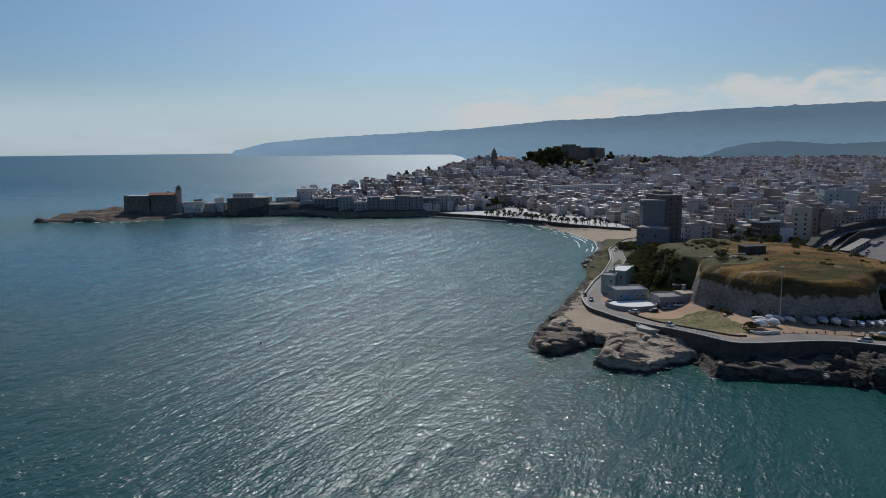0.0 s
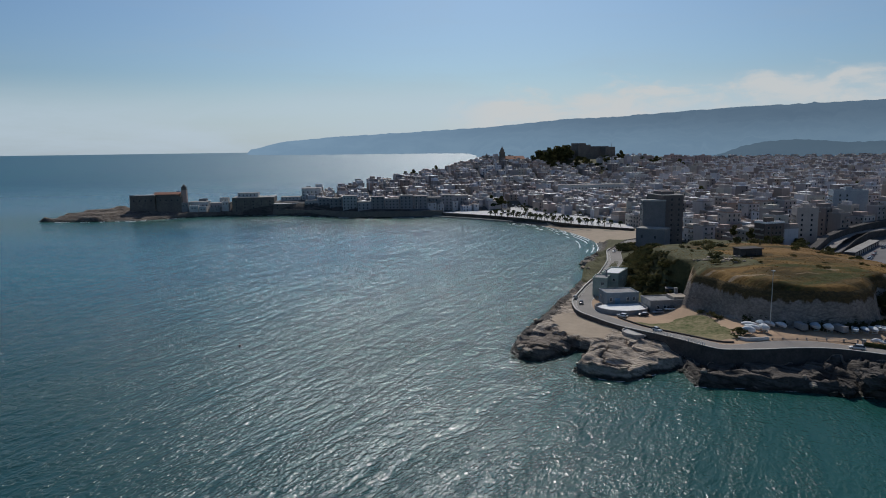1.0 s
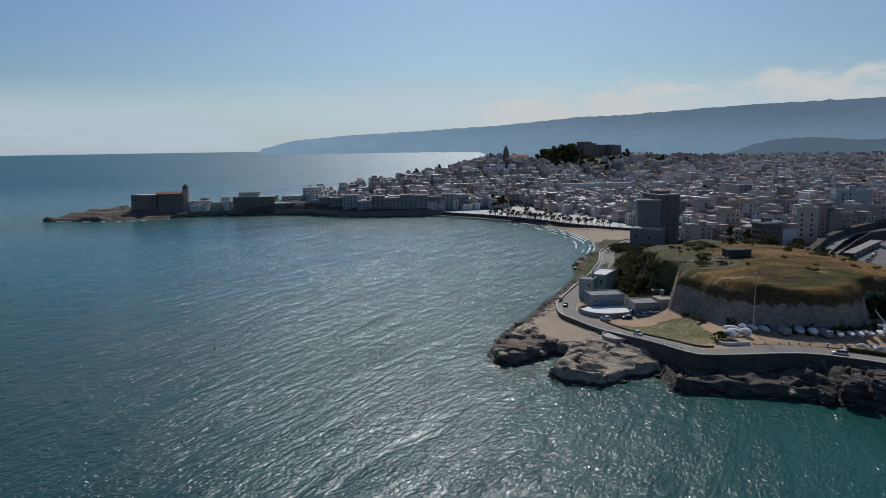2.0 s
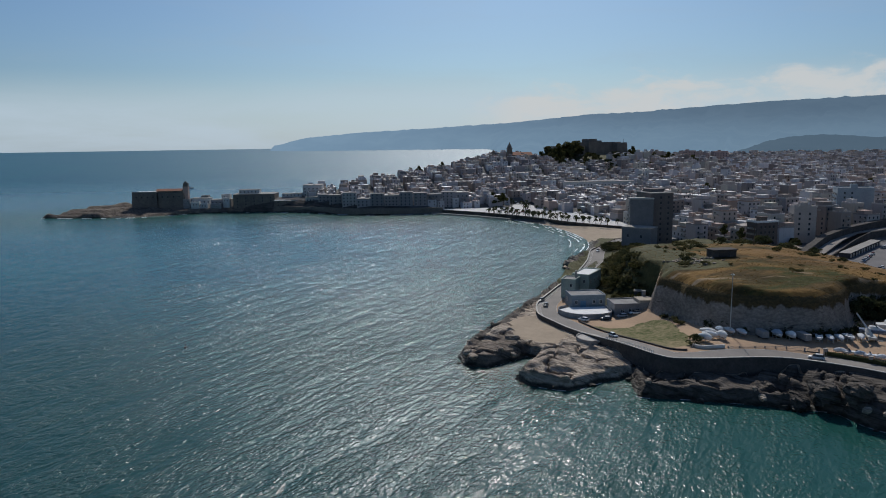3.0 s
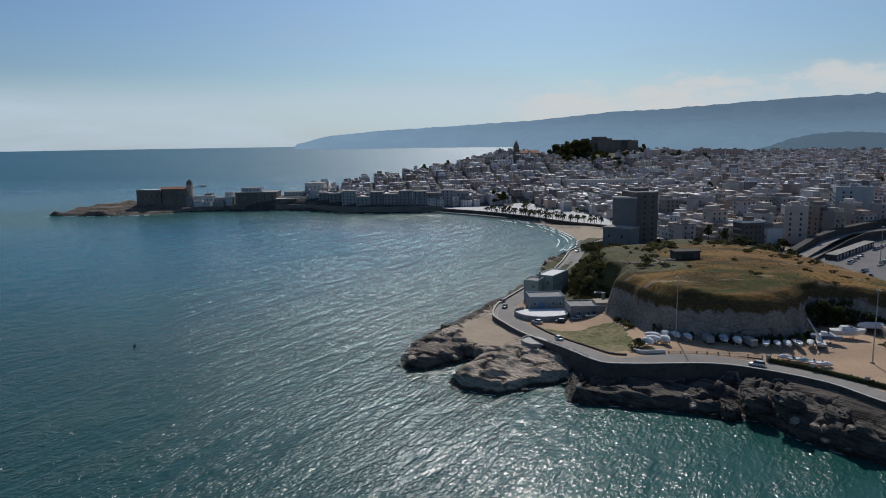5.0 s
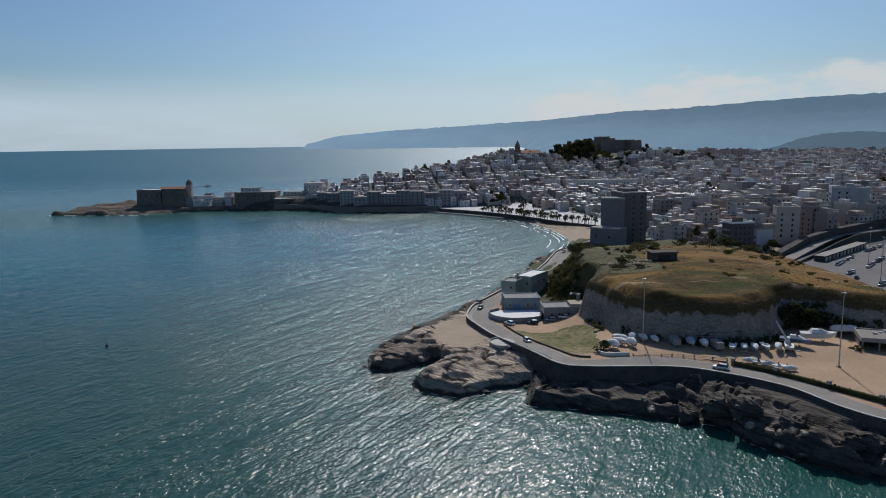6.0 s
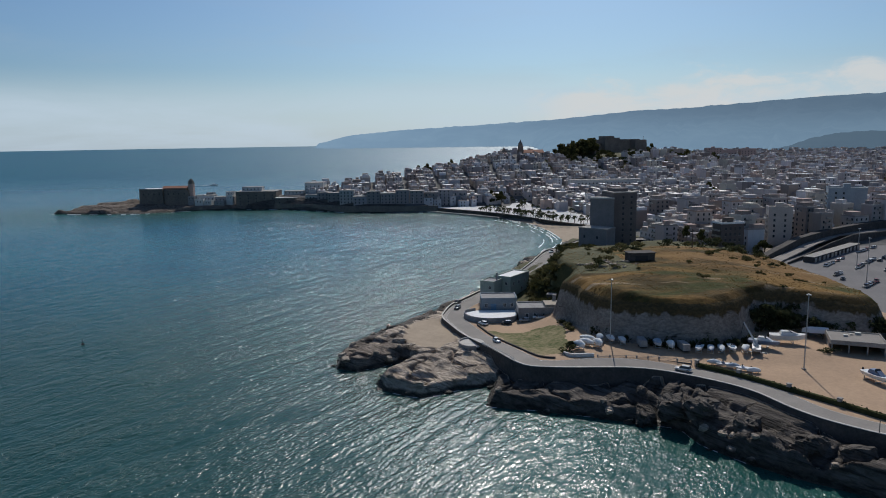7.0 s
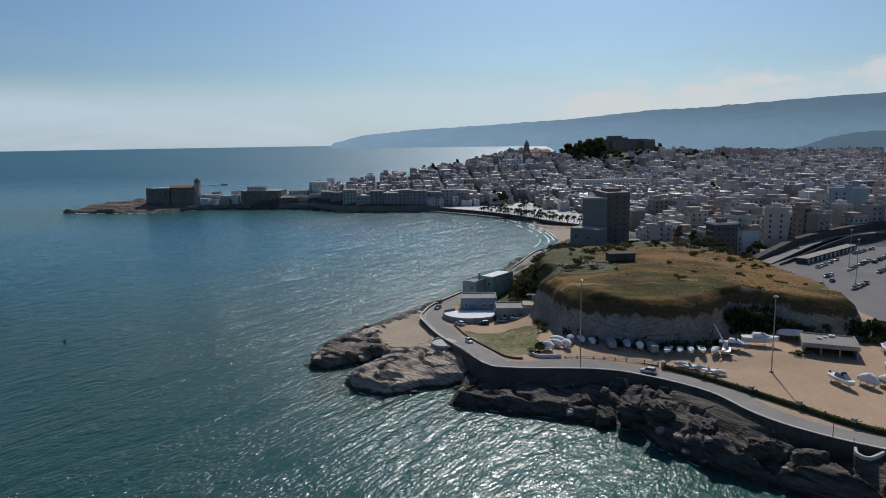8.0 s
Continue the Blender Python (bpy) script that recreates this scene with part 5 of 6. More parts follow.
def hull_rings(l, w_, h, keel=0.35):
    """Sections of a boat's hull from stern (-y) to bow (+y)."""
    rings = []
    for s, b, sheer, rise in ((-0.5, 0.86, 0.92, 0.05), (-0.25, 0.98, 0.92, 0.0), (0.0, 1.0, 0.95, 0.0), (0.22, 0.88, 1.0, 0.06), (0.38, 0.56, 1.06, 0.2), (0.47, 0.22, 1.1, 0.45), (0.5, 0.03, 1.12, 0.75)):
        hb = w_ / 2 * b
        z0, z1 = h * rise, h * sheer
        rings.append([(0, s * l, z0), (hb * 0.7, s * l, z0 + keel * h * 0.8), (hb, s * l, z1), (hb * 0.9, s * l, z1 + 0.02), (-hb * 0.9, s * l, z1 + 0.02), (-hb, s * l, z1), (-hb * 0.7, s * l, z0 + keel * h * 0.8)])
    return rings


def boat_kind(l, w_, h, style, high=1.0):
    out = dict(hull=MB().rings(hull_rings(l, w_, h)).mesh("hull", M_HULL, False), style=style, l=l)
    if style == "covered":
        rings = []
        for s, b, z in ((-0.5, 0.8, 0.15), (-0.3, 0.95, 0.5), (0.0, 0.95, 0.75), (0.25, 0.8, 0.55), (0.42, 0.4, 0.3), (0.49, 0.1, 0.15)):
            rings.append([(w_ / 2 * b * math.cos(a) * 1.03, s * l, h * 0.97 + high * z * max(0, math.sin(a))) for a in np.linspace(-0.15, math.pi + 0.15, 9)])
        out["cover"] = MB().rings(rings).mesh("cover", M_TARP)
    else:
        m = MB()
        m.box(-w_ * 0.3, w_ * 0.3, -l * 0.1, l * 0.12, h * 0.95, h + 0.45, 0, taper=0.12)
        if style == "cruiser":
            m.rings([[(-w_ * 0.36, -l * 0.22, h), (w_ * 0.36, -l * 0.22, h), (w_ * 0.28, l * 0.3, h), (-w_ * 0.28, l * 0.3, h)], [(-w_ * 0.3, -l * 0.18, h + 1.0), (w_ * 0.3, -l * 0.18, h + 1.0), (w_ * 0.2, l * 0.08, h + 1.0), (-w_ * 0.2, l * 0.08, h + 1.0)]])
        out["console"] = m.mesh("cabin", M_HULL)
        g = MB()
        z = h + (1.0 if style == "cruiser" else 0.4)
        g.rings([[(-w_ * 0.3, l * 0.1, z - 0.3), (w_ * 0.3, l * 0.1, z - 0.3), (w_ * 0.3, l * 0.06, z - 0.3), (-w_ * 0.3, l * 0.06, z - 0.3)], [(-w_ * 0.24, l * 0.02, z + 0.4), (w_ * 0.24, l * 0.02, z + 0.4), (w_ * 0.24, l * 0.0, z + 0.4), (-w_ * 0.24, l * 0.0, z + 0.4)]])
        out["windscreen"] = g.mesh("windscreen", M_GLASS)
        mo = MB().box(-0.2, 0.2, -l / 2 - 0.5, -l / 2 - 0.05, h * 0.5, h + 0.35, taper=0.06).box(-0.08, 0.08, -l / 2 - 0.35, -l / 2 - 0.15, -0.1, h * 0.5)
        out["motor"] = mo.mesh("outboard_motor", M_RUBBER)
    out["beam"] = MB().box(-w_ * 0.42, w_ * 0.42, -0.1, 0.1, -0.55, -0.4).mesh("cradle_beam", M_METAL)
    out["leg"] = MB().box(-0.07, 0.07, -0.07, 0.07, -0.72, 0.35).mesh("cradle_leg", M_METAL)
    out["stand"] = [(s * l, w_ * u) for s in (-0.3, 0.12) for u in (-0.4, 0.4)]
    return out


def boat(kind, x, y, turn, label, drop=0.0):
    ob = thing("boat", pose(x, y, road_z(x, y) + 0.7 - drop, 0, 0, turn), label, "boat", "boats in the yard")
    part("hull", kind["hull"], None, ob)
    for nm, key in (("cover", "cover"), ("cabin", "console"), ("windscreen", "windscreen"), ("outboard_motor", "motor")):
        if key in kind:
            on = next((p for p in ob.children if p.name.startswith("cabin")), ob) if nm == "windscreen" else ob
            part(nm, kind[key], None, on)
    for s, u in kind["stand"]:
        part("cradle_leg", kind["leg"], None, ob, at=pose(u, s, 0))
        if u > 0:
            part("cradle_beam", kind["beam"], None, ob, at=pose(0, s, 0))
    return ob


B_SMALL = boat_kind(5.2, 2.0, 0.95, "covered")
B_DOME = boat_kind(4.6, 2.2, 1.2, "covered", 1.5)
B_OPEN = boat_kind(5.8, 2.2, 1.1, "open")
B_CRUISE = boat_kind(8.6, 2.9, 1.5, "cruiser")
B_YACHT = boat_kind(10.5, 3.5, 2.1, "cruiser")
B_DINGHY = boat_kind(3.8, 1.6, 0.75, "open")
B_TENDER = boat_kind(3.6, 1.6, 0.7, "covered")
B_HIGH = boat_kind(5.6, 2.6, 1.3, "covered", 2.4)
TALL = "boat under a tall pale tarpaulin, on a cradle"
COVERED, OPEN = "small white boat under a pale cover, on a cradle", "white open motorboat with windscreen, on a cradle"
for k, (x, y, a) in enumerate(((142.2, 204.0, 205), (145, 206.8, 215), (147.8, 204.6, 190), (146, 210.5, 230), (149.4, 209.6, 170), (152.8, 209.6, 185), (155.8, 207.5, 180))):
    boat((B_DOME, B_SMALL, B_DOME, B_SMALL, B_DOME, B_SMALL, B_SMALL)[k], x, y, a, COVERED)
for k, (x, y, a) in enumerate(((165.3, 203.6, 182), (168.6, 201.5, 176), (176.0, 199.0, 150), (179.2, 198.4, 160), (182.3, 198.4, 165), (185.6, 198.8, 172), (189.2, 198.4, 150))):
    boat((B_DOME, B_DOME, B_OPEN, B_SMALL, B_SMALL, B_OPEN, B_SMALL)[k], x, y, a, (COVERED, COVERED, OPEN, COVERED, COVERED, OPEN, COVERED)[k])
boat(B_CRUISE, 196.5, 202.5, 235, "white cabin boat on stands beside the crane")
boat(B_YACHT, 205.5, 206.5, 258, "large white cabin cruiser on stands below the cliff")
boat(B_CRUISE, 213.2, 175.5, 190, "white cabin cruiser on a cradle standing apart on gravel")
boat(B_HIGH, 219.4, 174.6, 200, TALL)
boat(B_HIGH, 223.6, 173.4, 190, TALL)
boat(B_HIGH, 228, 172.5, 190, TALL)
boat(B_CRUISE, 240, 201, 160, "white cabin boat on a cradle beside the shed")
for x, y, a in ((232, 186, 170), (236, 188, 175), (239, 194, 170)):
    boat(B_OPEN, x, y, a, OPEN)
for k, (x, y) in enumerate(((175.6, 189.4), (177.6, 187.9), (179.6, 186.3), (181.6, 184.4), (183.6, 182.4))):
    boat(B_DINGHY if k % 2 else B_TENDER, x + 1.6, y + 1.4, 78 + 7 * (k % 3), "small white dinghy beside the hedge", 0.45)
# hull turned over on trestles
up_ = thing("upturned_boat", pose(218, 214.5, YARD_Z + 4.0, 180, 8, 250), "white upturned hull on trestles below the cliff", "boat")
part("hull", MB().rings(hull_rings(7.4, 2.6, 1.8)), M_HULL, up_)
for s in (-2.2, 2.0):
    part("trestle", MB().box(-1.4, 1.4, s - 0.12, s + 0.12, 1.7, 1.95).box(-1.3, -1.1, s - 0.1, s + 0.1, 1.9, 3.5).box(1.1, 1.3, s - 0.1, s + 0.1, 1.9, 3.5), M_WOOD, up_)


def caravan(x, y, turn):
    ob = thing("caravan", pose(x, y, road_z(x, y), 0, 0, turn), "white box-shaped camper parked in the boat yard", "caravan")
    part("body", MB().box(-1.1, 1.1, -2.4, 2.4, 0.6, 2.5, taper=0.08), M_GREYPLASTER, ob)
    part("window", MB().box(-0.8, 0.8, -2.46, -2.38, 1.6, 2.3), M_GLASS, ob)
    for sx in (-1, 1):
        part("wheel", MB().tube((sx * 0.95, 0, 0.35), (sx * 1.15, 0, 0.35), 0.35, n=12), M_RUBBER, ob)
    part("underside", MB().box(-1.0, 1.0, -2.2, 2.2, 0.3, 0.6), M_RUBBER, ob)


caravan(161, 205, 178)
caravan(172, 200.6, 184)

# boat crane with a raised boom
crane = thing("boat_crane", pose(193, 199.5, road_z(193, 199.5), 0, 0, -25), "mobile boat crane with white lattice boom", "crane")
part("chassis", MB().box(-1.2, 1.2, -3.4, 3.0, 0.7, 1.4), M_METAL, crane)
part("cab", MB().box(-1.1, 0.2, 1.0, 2.8, 1.4, 3.1, taper=0.12), M_HULL, crane)
part("boom", MB().tube((0.3, -1.0, 1.6), (-3.8, 2.6, 7.6), 0.32, 0.2, 6), M_WHITE, crane)
part("jib", MB().tube((-3.8, 2.6, 7.6), (-4.4, 1.4, 4.4), 0.08, 0.08, 6), M_RUBBER, crane)
for sx in (-1.1, 1.1):
    for sy in (-2.4, -0.9, 2.1):
        part("wheel", MB().tube((sx - 0.2, sy, 0.5), (sx + 0.2, sy, 0.5), 0.5, n=12), M_RUBBER, crane)
    part("outrigger", MB().box(sx * 1.0 - 0.12, sx * 2.6, -3.2, -2.9, 0.35, 0.6) if sx > 0 else MB().box(sx * 2.6, sx * 1.0 + 0.12, -3.2, -2.9, 0.35, 0.6), M_METAL, crane)

# open shed with a flat roof
ang = math.atan2(-5.3, 13.3)
shed = thing("shed", pose(215.4, 200.8, YARD_Z + 0.3, 0, 0, math.degrees(ang)), "open flat-roofed grey shed in the boat yard", "shed")
L, D = 14.3, 11.5
part("roof", MB().box(0, L, 0, D, 3.0, 3.3), M_ASPHALT, shed)
mb = MB()
for x0, x1, y0, y1 in ((-0.15, L + 0.15, -0.15, 0.15), (-0.15, L + 0.15, D - 0.15, D + 0.15), (-0.15, 0.15, 0.15, D - 0.15), (L - 0.15, L + 0.15, 0.15, D - 0.15)):
    mb.box(x0, x1, y0, y1, 2.3, 3.6)
part("fascia", mb, M_CONCRETE, shed, "pale concrete fascia")
part("back_wall", MB().box(0.2, L - 0.2, D - 0.5, D - 0.2, -0.5, 2.9), M_GREYPLASTER, shed)
part("side_wall", MB().box(L - 0.5, L - 0.2, 0.5, D - 0.5, -0.5, 2.9), M_GREYPLASTER, shed)
part("side_wall", MB().box(0.2, 0.5, 4.5, D - 0.5, -0.5, 2.9), M_GREYPLASTER, shed)
for u in (0.4, L / 3, 2 * L / 3, L - 0.4):
    part("column", MB().box(u - 0.18, u + 0.18, 0.25, 0.6, -0.5, 2.9), M_CONCRETE, shed)
for u, v, s in ((4, 6, 1.0), (7.5, 9, 1.3), (6, 8, 0.7)):
    part("roof_unit", MB().box(u, u + 1.2 * s, v, v + 0.9 * s, 3.3, 3.3 + 0.5 * s), M_METAL, shed)


# ---- plants ----
def bush_mesh(seed, mat, flat=0.7):
    mb = MB()
    leaf_cloud(mb, (0, 0, 0.45), (0.75, 0.75, 0.6 * flat), 260, 0.11, random.Random(seed), floor=-0.1)
    return mb.mesh("bush", mat)


BUSHES = [bush_mesh(k, (M_LEAF, M_SLOPELEAF, M_DARKLEAF)[k % 3]) for k in range(6)]
rnd = random.Random(31)


def bush(x, y, s, label="dense dark green scrub bush", group="scrub bushes"):
    ob = part("bush", rnd.choice(BUSHES), None, at=pose(x, y, ground_z(x, y) - 0.1, 0, 0, rnd.uniform(0, 360)))
    ob.scale = (s * rnd.uniform(0.85, 1.3), s, s * rnd.uniform(0.7, 1.0))
    tagged(ob, label, "bush", group)


SLOPE = [(137.5, 266), (147, 264), (150, 296), (158, 322), (170, 350), (186, 372), (176, 376), (160, 352), (150, 332), (139, 300)]
spots = []
while len(spots) < 190:      # the seaward slope of the hill, down to the road
    x, y = rnd.uniform(132, 206), rnd.uniform(264, 390)
    if inset(np.array([x]), np.array([y]), SLOPE)[0] > 0:
        spots.append((x, y, rnd.uniform(1.4, 3.6)))
for x, y, s in spots:
    bush(x, y, s)
for _ in range(40):          # low tussocks over the hilltop
    x, y = rnd.uniform(158, 250), rnd.uniform(228, 350)
    if inset(np.array([x]), np.array([y]), HILL)[0] > 4:
        bush(x, y, rnd.uniform(0.9, 2.0), "low dry tussock on the hilltop", "hilltop tussocks")
for x, y, s in ((212, 288, 2.6), (226, 283, 3.0), (228, 290, 2.4), (219, 297, 2), (238, 300, 3.5), (234, 318, 5), (228, 330, 6), (240, 326, 5), (222, 338, 5), (246, 312, 4), (208, 332, 4), (196, 338, 5), (186, 330, 4), (178, 300, 3), (186, 306, 3), (170, 290, 3.5), (160, 262, 3.5), (156, 254, 3), (165, 271, 3), (230, 270, 2.2), (220, 262, 1.8), (240, 283, 2.0)):
    bush(x, y, s)
for x, y, s in ((137.5, 202.5, 2.4), (140, 205, 3.0), (140.5, 209, 2.2), (143.5, 226, 2.6), (144, 232, 2.6), (142, 238, 2.2), (213.5, 199, 2.4), (246, 214, 4), (250, 222, 4), (252, 210, 5), (242, 212, 3)):
    bush(x, y, s, "dark bush at the edge of the yard")
# dark ivy and scrub hanging in the recess of the cliff
def clump(mb, x, y, z, s, h, rnd):
    leaf_cloud(mb, (x, y, z + 0.4 * h), (0.75 * s, 0.75 * s, 0.6 * h), 110, 0.16 * s, rnd)


mb = MB()
for k in range(150):
    x = rnd.uniform(194, 216) if k < 90 else rnd.uniform(218, 250)
    y = 221.5 + rnd.uniform(-2, 3) if k < 90 else 216.5 + rnd.uniform(-1.5, 3)
    clump(mb, x, y, rnd.uniform(8.0, 15.5 if k < 90 else 11.5), rnd.uniform(1.8, 3.2), rnd.uniform(1.8, 3.2), rnd)
tagged(part("ivy", mb, M_DARKLEAF), "dark ivy and scrub hanging over the cliff recess", "ivy", kind="stuff")
# dark scrub added to give the deep shade along the cliff's foot
mb = MB()
for _ in range(60):
    x = rnd.uniform(148, 196)
    y = float(np.interp(x, [148, 150, 158, 166, 174, 186, 196], [224, 219, 210.5, 205, 203.2, 203.5, 208])) + rnd.uniform(-0.6, 0.8)
    clump(mb, x, y, road_z(x, y) - 0.2, rnd.uniform(1.3, 2.2), rnd.uniform(1.4, 3.0), rnd)
tagged(part("scrub", mb, M_DARKLEAF), "dark scrub added for the shade at the cliff foot", "scrub", kind="stuff")

# dry grass standing on the hill
tufts, rt = MB(), random.Random(77)
px_, py_ = np.array([rt.uniform(144, 258) for _ in range(7000)]), np.array([rt.uniform(206, 362) for _ in range(7000)])
keep_ = (inset(px_, py_, HILL) > 1.5) & (fbm(px_, py_, 12, 3) > -0.25)
px_, py_ = px_[keep_], py_[keep_]
pz_ = terrain(px_, py_)
for x, y, z in zip(px_.tolist(), py_.tolist(), pz_.tolist()):
    if z < 13.5:
        continue
    for _ in range(3):
        a, hgt, r_ = rt.uniform(0, 6.28), rt.uniform(0.05, 0.16), rt.uniform(0.2, 0.5)
        lx, ly = rt.uniform(-0.3, 0.3), rt.uniform(-0.3, 0.3)
        tufts.face([(x - r_ * math.cos(a), y - r_ * math.sin(a), z - 0.05), (x + r_ * math.cos(a), y + r_ * math.sin(a), z - 0.05), (x + lx, y + ly, z + hgt)])
tagged(part("dry_grass_tufts", tufts, M_TUFT), "dry brown grass tufts covering the hilltop", "grass", kind="stuff")

# scrub between the coast road and the towers
for _ in range(34):
    t = rnd.random()
    bush(164 + 24 * t + rnd.uniform(1, 9), 384 + 46 * t + rnd.uniform(-6, 4), rnd.uniform(2.2, 4.2))

mb = MB()
for ring, n_ in (([(136.5, 268), (148, 263), (151, 298), (159, 326), (172, 356), (184, 376), (176, 384), (160, 358), (148, 334), (138, 302)], 210), ([(166, 386), (178, 384), (186, 398), (206, 410), (214, 430), (196, 432), (182, 416), (172, 400)], 90)):
    xs_, ys_ = [p[0] for p in ring], [p[1] for p in ring]
    while n_:
        x, y = rnd.uniform(min(xs_), max(xs_)), rnd.uniform(min(ys_), max(ys_))
        if inset(np.array([x]), np.array([y]), ring)[0] > 0:
            clump(mb, x, y, ground_z(x, y) - 0.3, rnd.uniform(1.2, 2.8), rnd.uniform(1.0, 2.2), rnd)
            n_ -= 1
tagged(part("scrub", mb, M_SLOPELEAF), "dense olive scrub on the slope above the coast road", "scrub", kind="stuff")

# hill: pole, shelter, stones
pole = thing("wooden_pole", pose(211, 305, ground_z(211, 305)), "dark wooden post on the grassy hill", "pole")
part("shaft", MB().tube((0, 0, -0.5), (0, 0, 8.5), 0.22, 0.16, 8), M_WOOD, pole)
part("crossbar", MB().box(-0.8, 0.8, -0.08, 0.08, 7.6, 7.8), M_WOOD, pole)
zs = ground_z(177.5, 268)
shelter = thing("shelter", pose(177.5, 268, zs, 0, 0, 4), "low dark concrete shelter on the hill", "shelter")
part("wall", MB().box(-5.0, 5.0, -2.6, 2.6, -1.5, 2.8), M_STONEWALL, shelter)
part("roof", MB().box(-5.4, 5.4, -3.0, 3.0, 2.8, 3.15), M_STONEWALL, shelter)
part("doorway", MB().box(-2.6, 2.2, -2.66, -2.5, 0.0, 2.0), M_GLASS, shelter)
for _ in range(40):
    x, y = rnd.gauss(163, 5), rnd.gauss(262, 4)
    s = rnd.uniform(0.5, 1.6)
    ob = part("stone", rnd.choice(ROCKS), None, at=pose(x, y, ground_z(x, y) + 0.1 * s, rnd.uniform(-20, 20), 0, rnd.uniform(0, 360)))
    ob.scale = (s * 1.4, s, s * 0.6)
    tagged(ob, "pale loose stone on the grass", "stone", "hilltop stones")

# buoy
buoy = thing("buoy", pose(-30, 245, 0), "small dark marker buoy on the water", "buoy")
part("float", MB().tube((0, 0, -0.3), (0, 0, 0.5), 0.6, 0.45, 12), M_RUBBER, buoy)
part("staff", MB().tube((0, 0, 0.5), (0, 0, 2.2), 0.08, 0.06, 6), M_RUBBER, buoy)


# ---- car park walls and garages ----
def sloped(pts, z0s, z1s, thick, mb):
    a, b = offset(pts, thick / 2), offset(pts, -thick / 2)
    mb.rings([[(p[0], p[1], z0), (q[0], q[1], z0), (q[0], q[1], z1), (p[0], p[1], z1)] for p, q, z0, z1 in zip(a, b, z0s, z1s)])


mb = MB()
sloped([(276, 349), (300, 372), (322, 393), (345, 412), (400, 432)], [3, 3, 4, 5, 6], [7.4, 8.8, 10.4, 12.0, 13.5], 0.7, mb)
tagged(part("retaining_wall", mb, M_STONEWALL), "long grey retaining wall above the car park", "wall", kind="structure")
mb = MB()
sloped([(268, 351), (292, 376), (314, 398), (338, 418), (398, 440)], [6.2, 7.4, 9.0, 10.6, 12], [6.9, 8.1, 9.6, 11.2, 12.6], 6.0, mb)
tagged(part("ramp_road", mb, M_ASPHALT), "pale ramp road rising behind the wall", "road", kind="structure")
mb = MB()
sloped([(268, 362), (284, 376), (305, 397), (330, 415), (362, 433), (410, 452)], [4, 5, 6, 7, 8, 9], [8.2, 10.8, 13.0, 14.8, 16.2, 17.5], 4.0, mb)
tagged(part("embankment_wall", mb, M_STONEWALL), "tall dark stone embankment behind the ramp", "wall", kind="structure")
for k in range(6):
    x, y = 292 + 8.2 * k, 356 + 7.2 * k
    g = thing("garage", pose(x, y, ground_z(x, y), 0, 0, 42), "small flat-roofed garage with a pale roof", "garage", "garages by the wall")
    part("wall", MB().box(-5.2, 5.2, -2.6, 2.6, -1, 2.8), M_STONEWALL, g)
    part("roof", MB().box(-5.4, 5.4, -2.8, 2.8, 2.8, 3.0), M_CONCRETE, g)
    for u in (-2.6, 2.6):
        part("door", MB().box(u - 1.3, u + 1.3, -2.68, -2.58, 0, 2.2), M_METAL, g)

# ---- apartment tower at the end of the beach ----
M_TOWERGREY = surface("grey_render", (0.27, 0.25, 0.245), (0.19, 0.18, 0.175), 0.25, bump=0.1)
tower = thing("tower_block", pose(194.2, 406.6, 9, 0, 0, -15), "tall grey apartment tower by the beach", "tower block")
part("wall", MB().box(-6.7, 6.7, -7, 7, -6, 27.4), M_TOWERGREY, tower)
part("parapet", MB().box(-6.9, 6.9, -7.2, -6.9, 27.9, 28.5), M_WHITE, tower)
part("roof", MB().box(-6.9, 6.9, -7.2, 7.2, 27.4, 27.9), M_CONCRETE, tower)
for s in range(8):
    for u in (-4, 0, 4):
        part("window", WINDOW_MESH, None, tower, at=window_pose(270, u, 6.7, 2.2 + 3.2 * s))
M_TOWERBROWN = surface("brown_render", (0.21, 0.175, 0.16), (0.14, 0.12, 0.11), 0.25, bump=0.1)
tower = thing("tower_block", pose(205.6, 414.5, 8.4, 0, 0, 8), "taller brown apartment tower behind the grey one", "tower block")
part("wall", MB().box(-7.2, 7.2, -9.5, 9.5, -6, 31.0), M_TOWERBROWN, tower)
part("roof", MB().box(-7.5, 7.5, -9.8, 9.8, 31.0, 31.6), M_CONCRETE, tower)
part("roof_room", MB().box(-5, 4, -4, 5.6, 31.6, 33.4), M_TOWERBROWN, tower)
for s in range(9):
    for u in (-1, 4):
        part("window", WINDOW_MESH, None, tower, at=pose(u, -9.5, 2.2 + 3.2 * s))
        part("balcony", BALCONY, None, tower, at=window_pose(270, u, 7.2, 1.4 + 3.2 * s))
annex = thing("annexe", pose(187.2, 388.5, 9.5, 0, 0, -42), "lower grey block in front of the tower", "building")
part("wall", MB().box(-8.7, 8.7, -5, 5, -5, 11.7), M_TOWERGREY, annex)
part("roof", MB().box(-8.9, 8.9, -5.2, 5.2, 11.7, 12.3), M_CONCRETE, annex)
for u in (-5, 3):
    part("window", WINDOW_MESH, None, annex, at=pose(u, -5, 6.4))

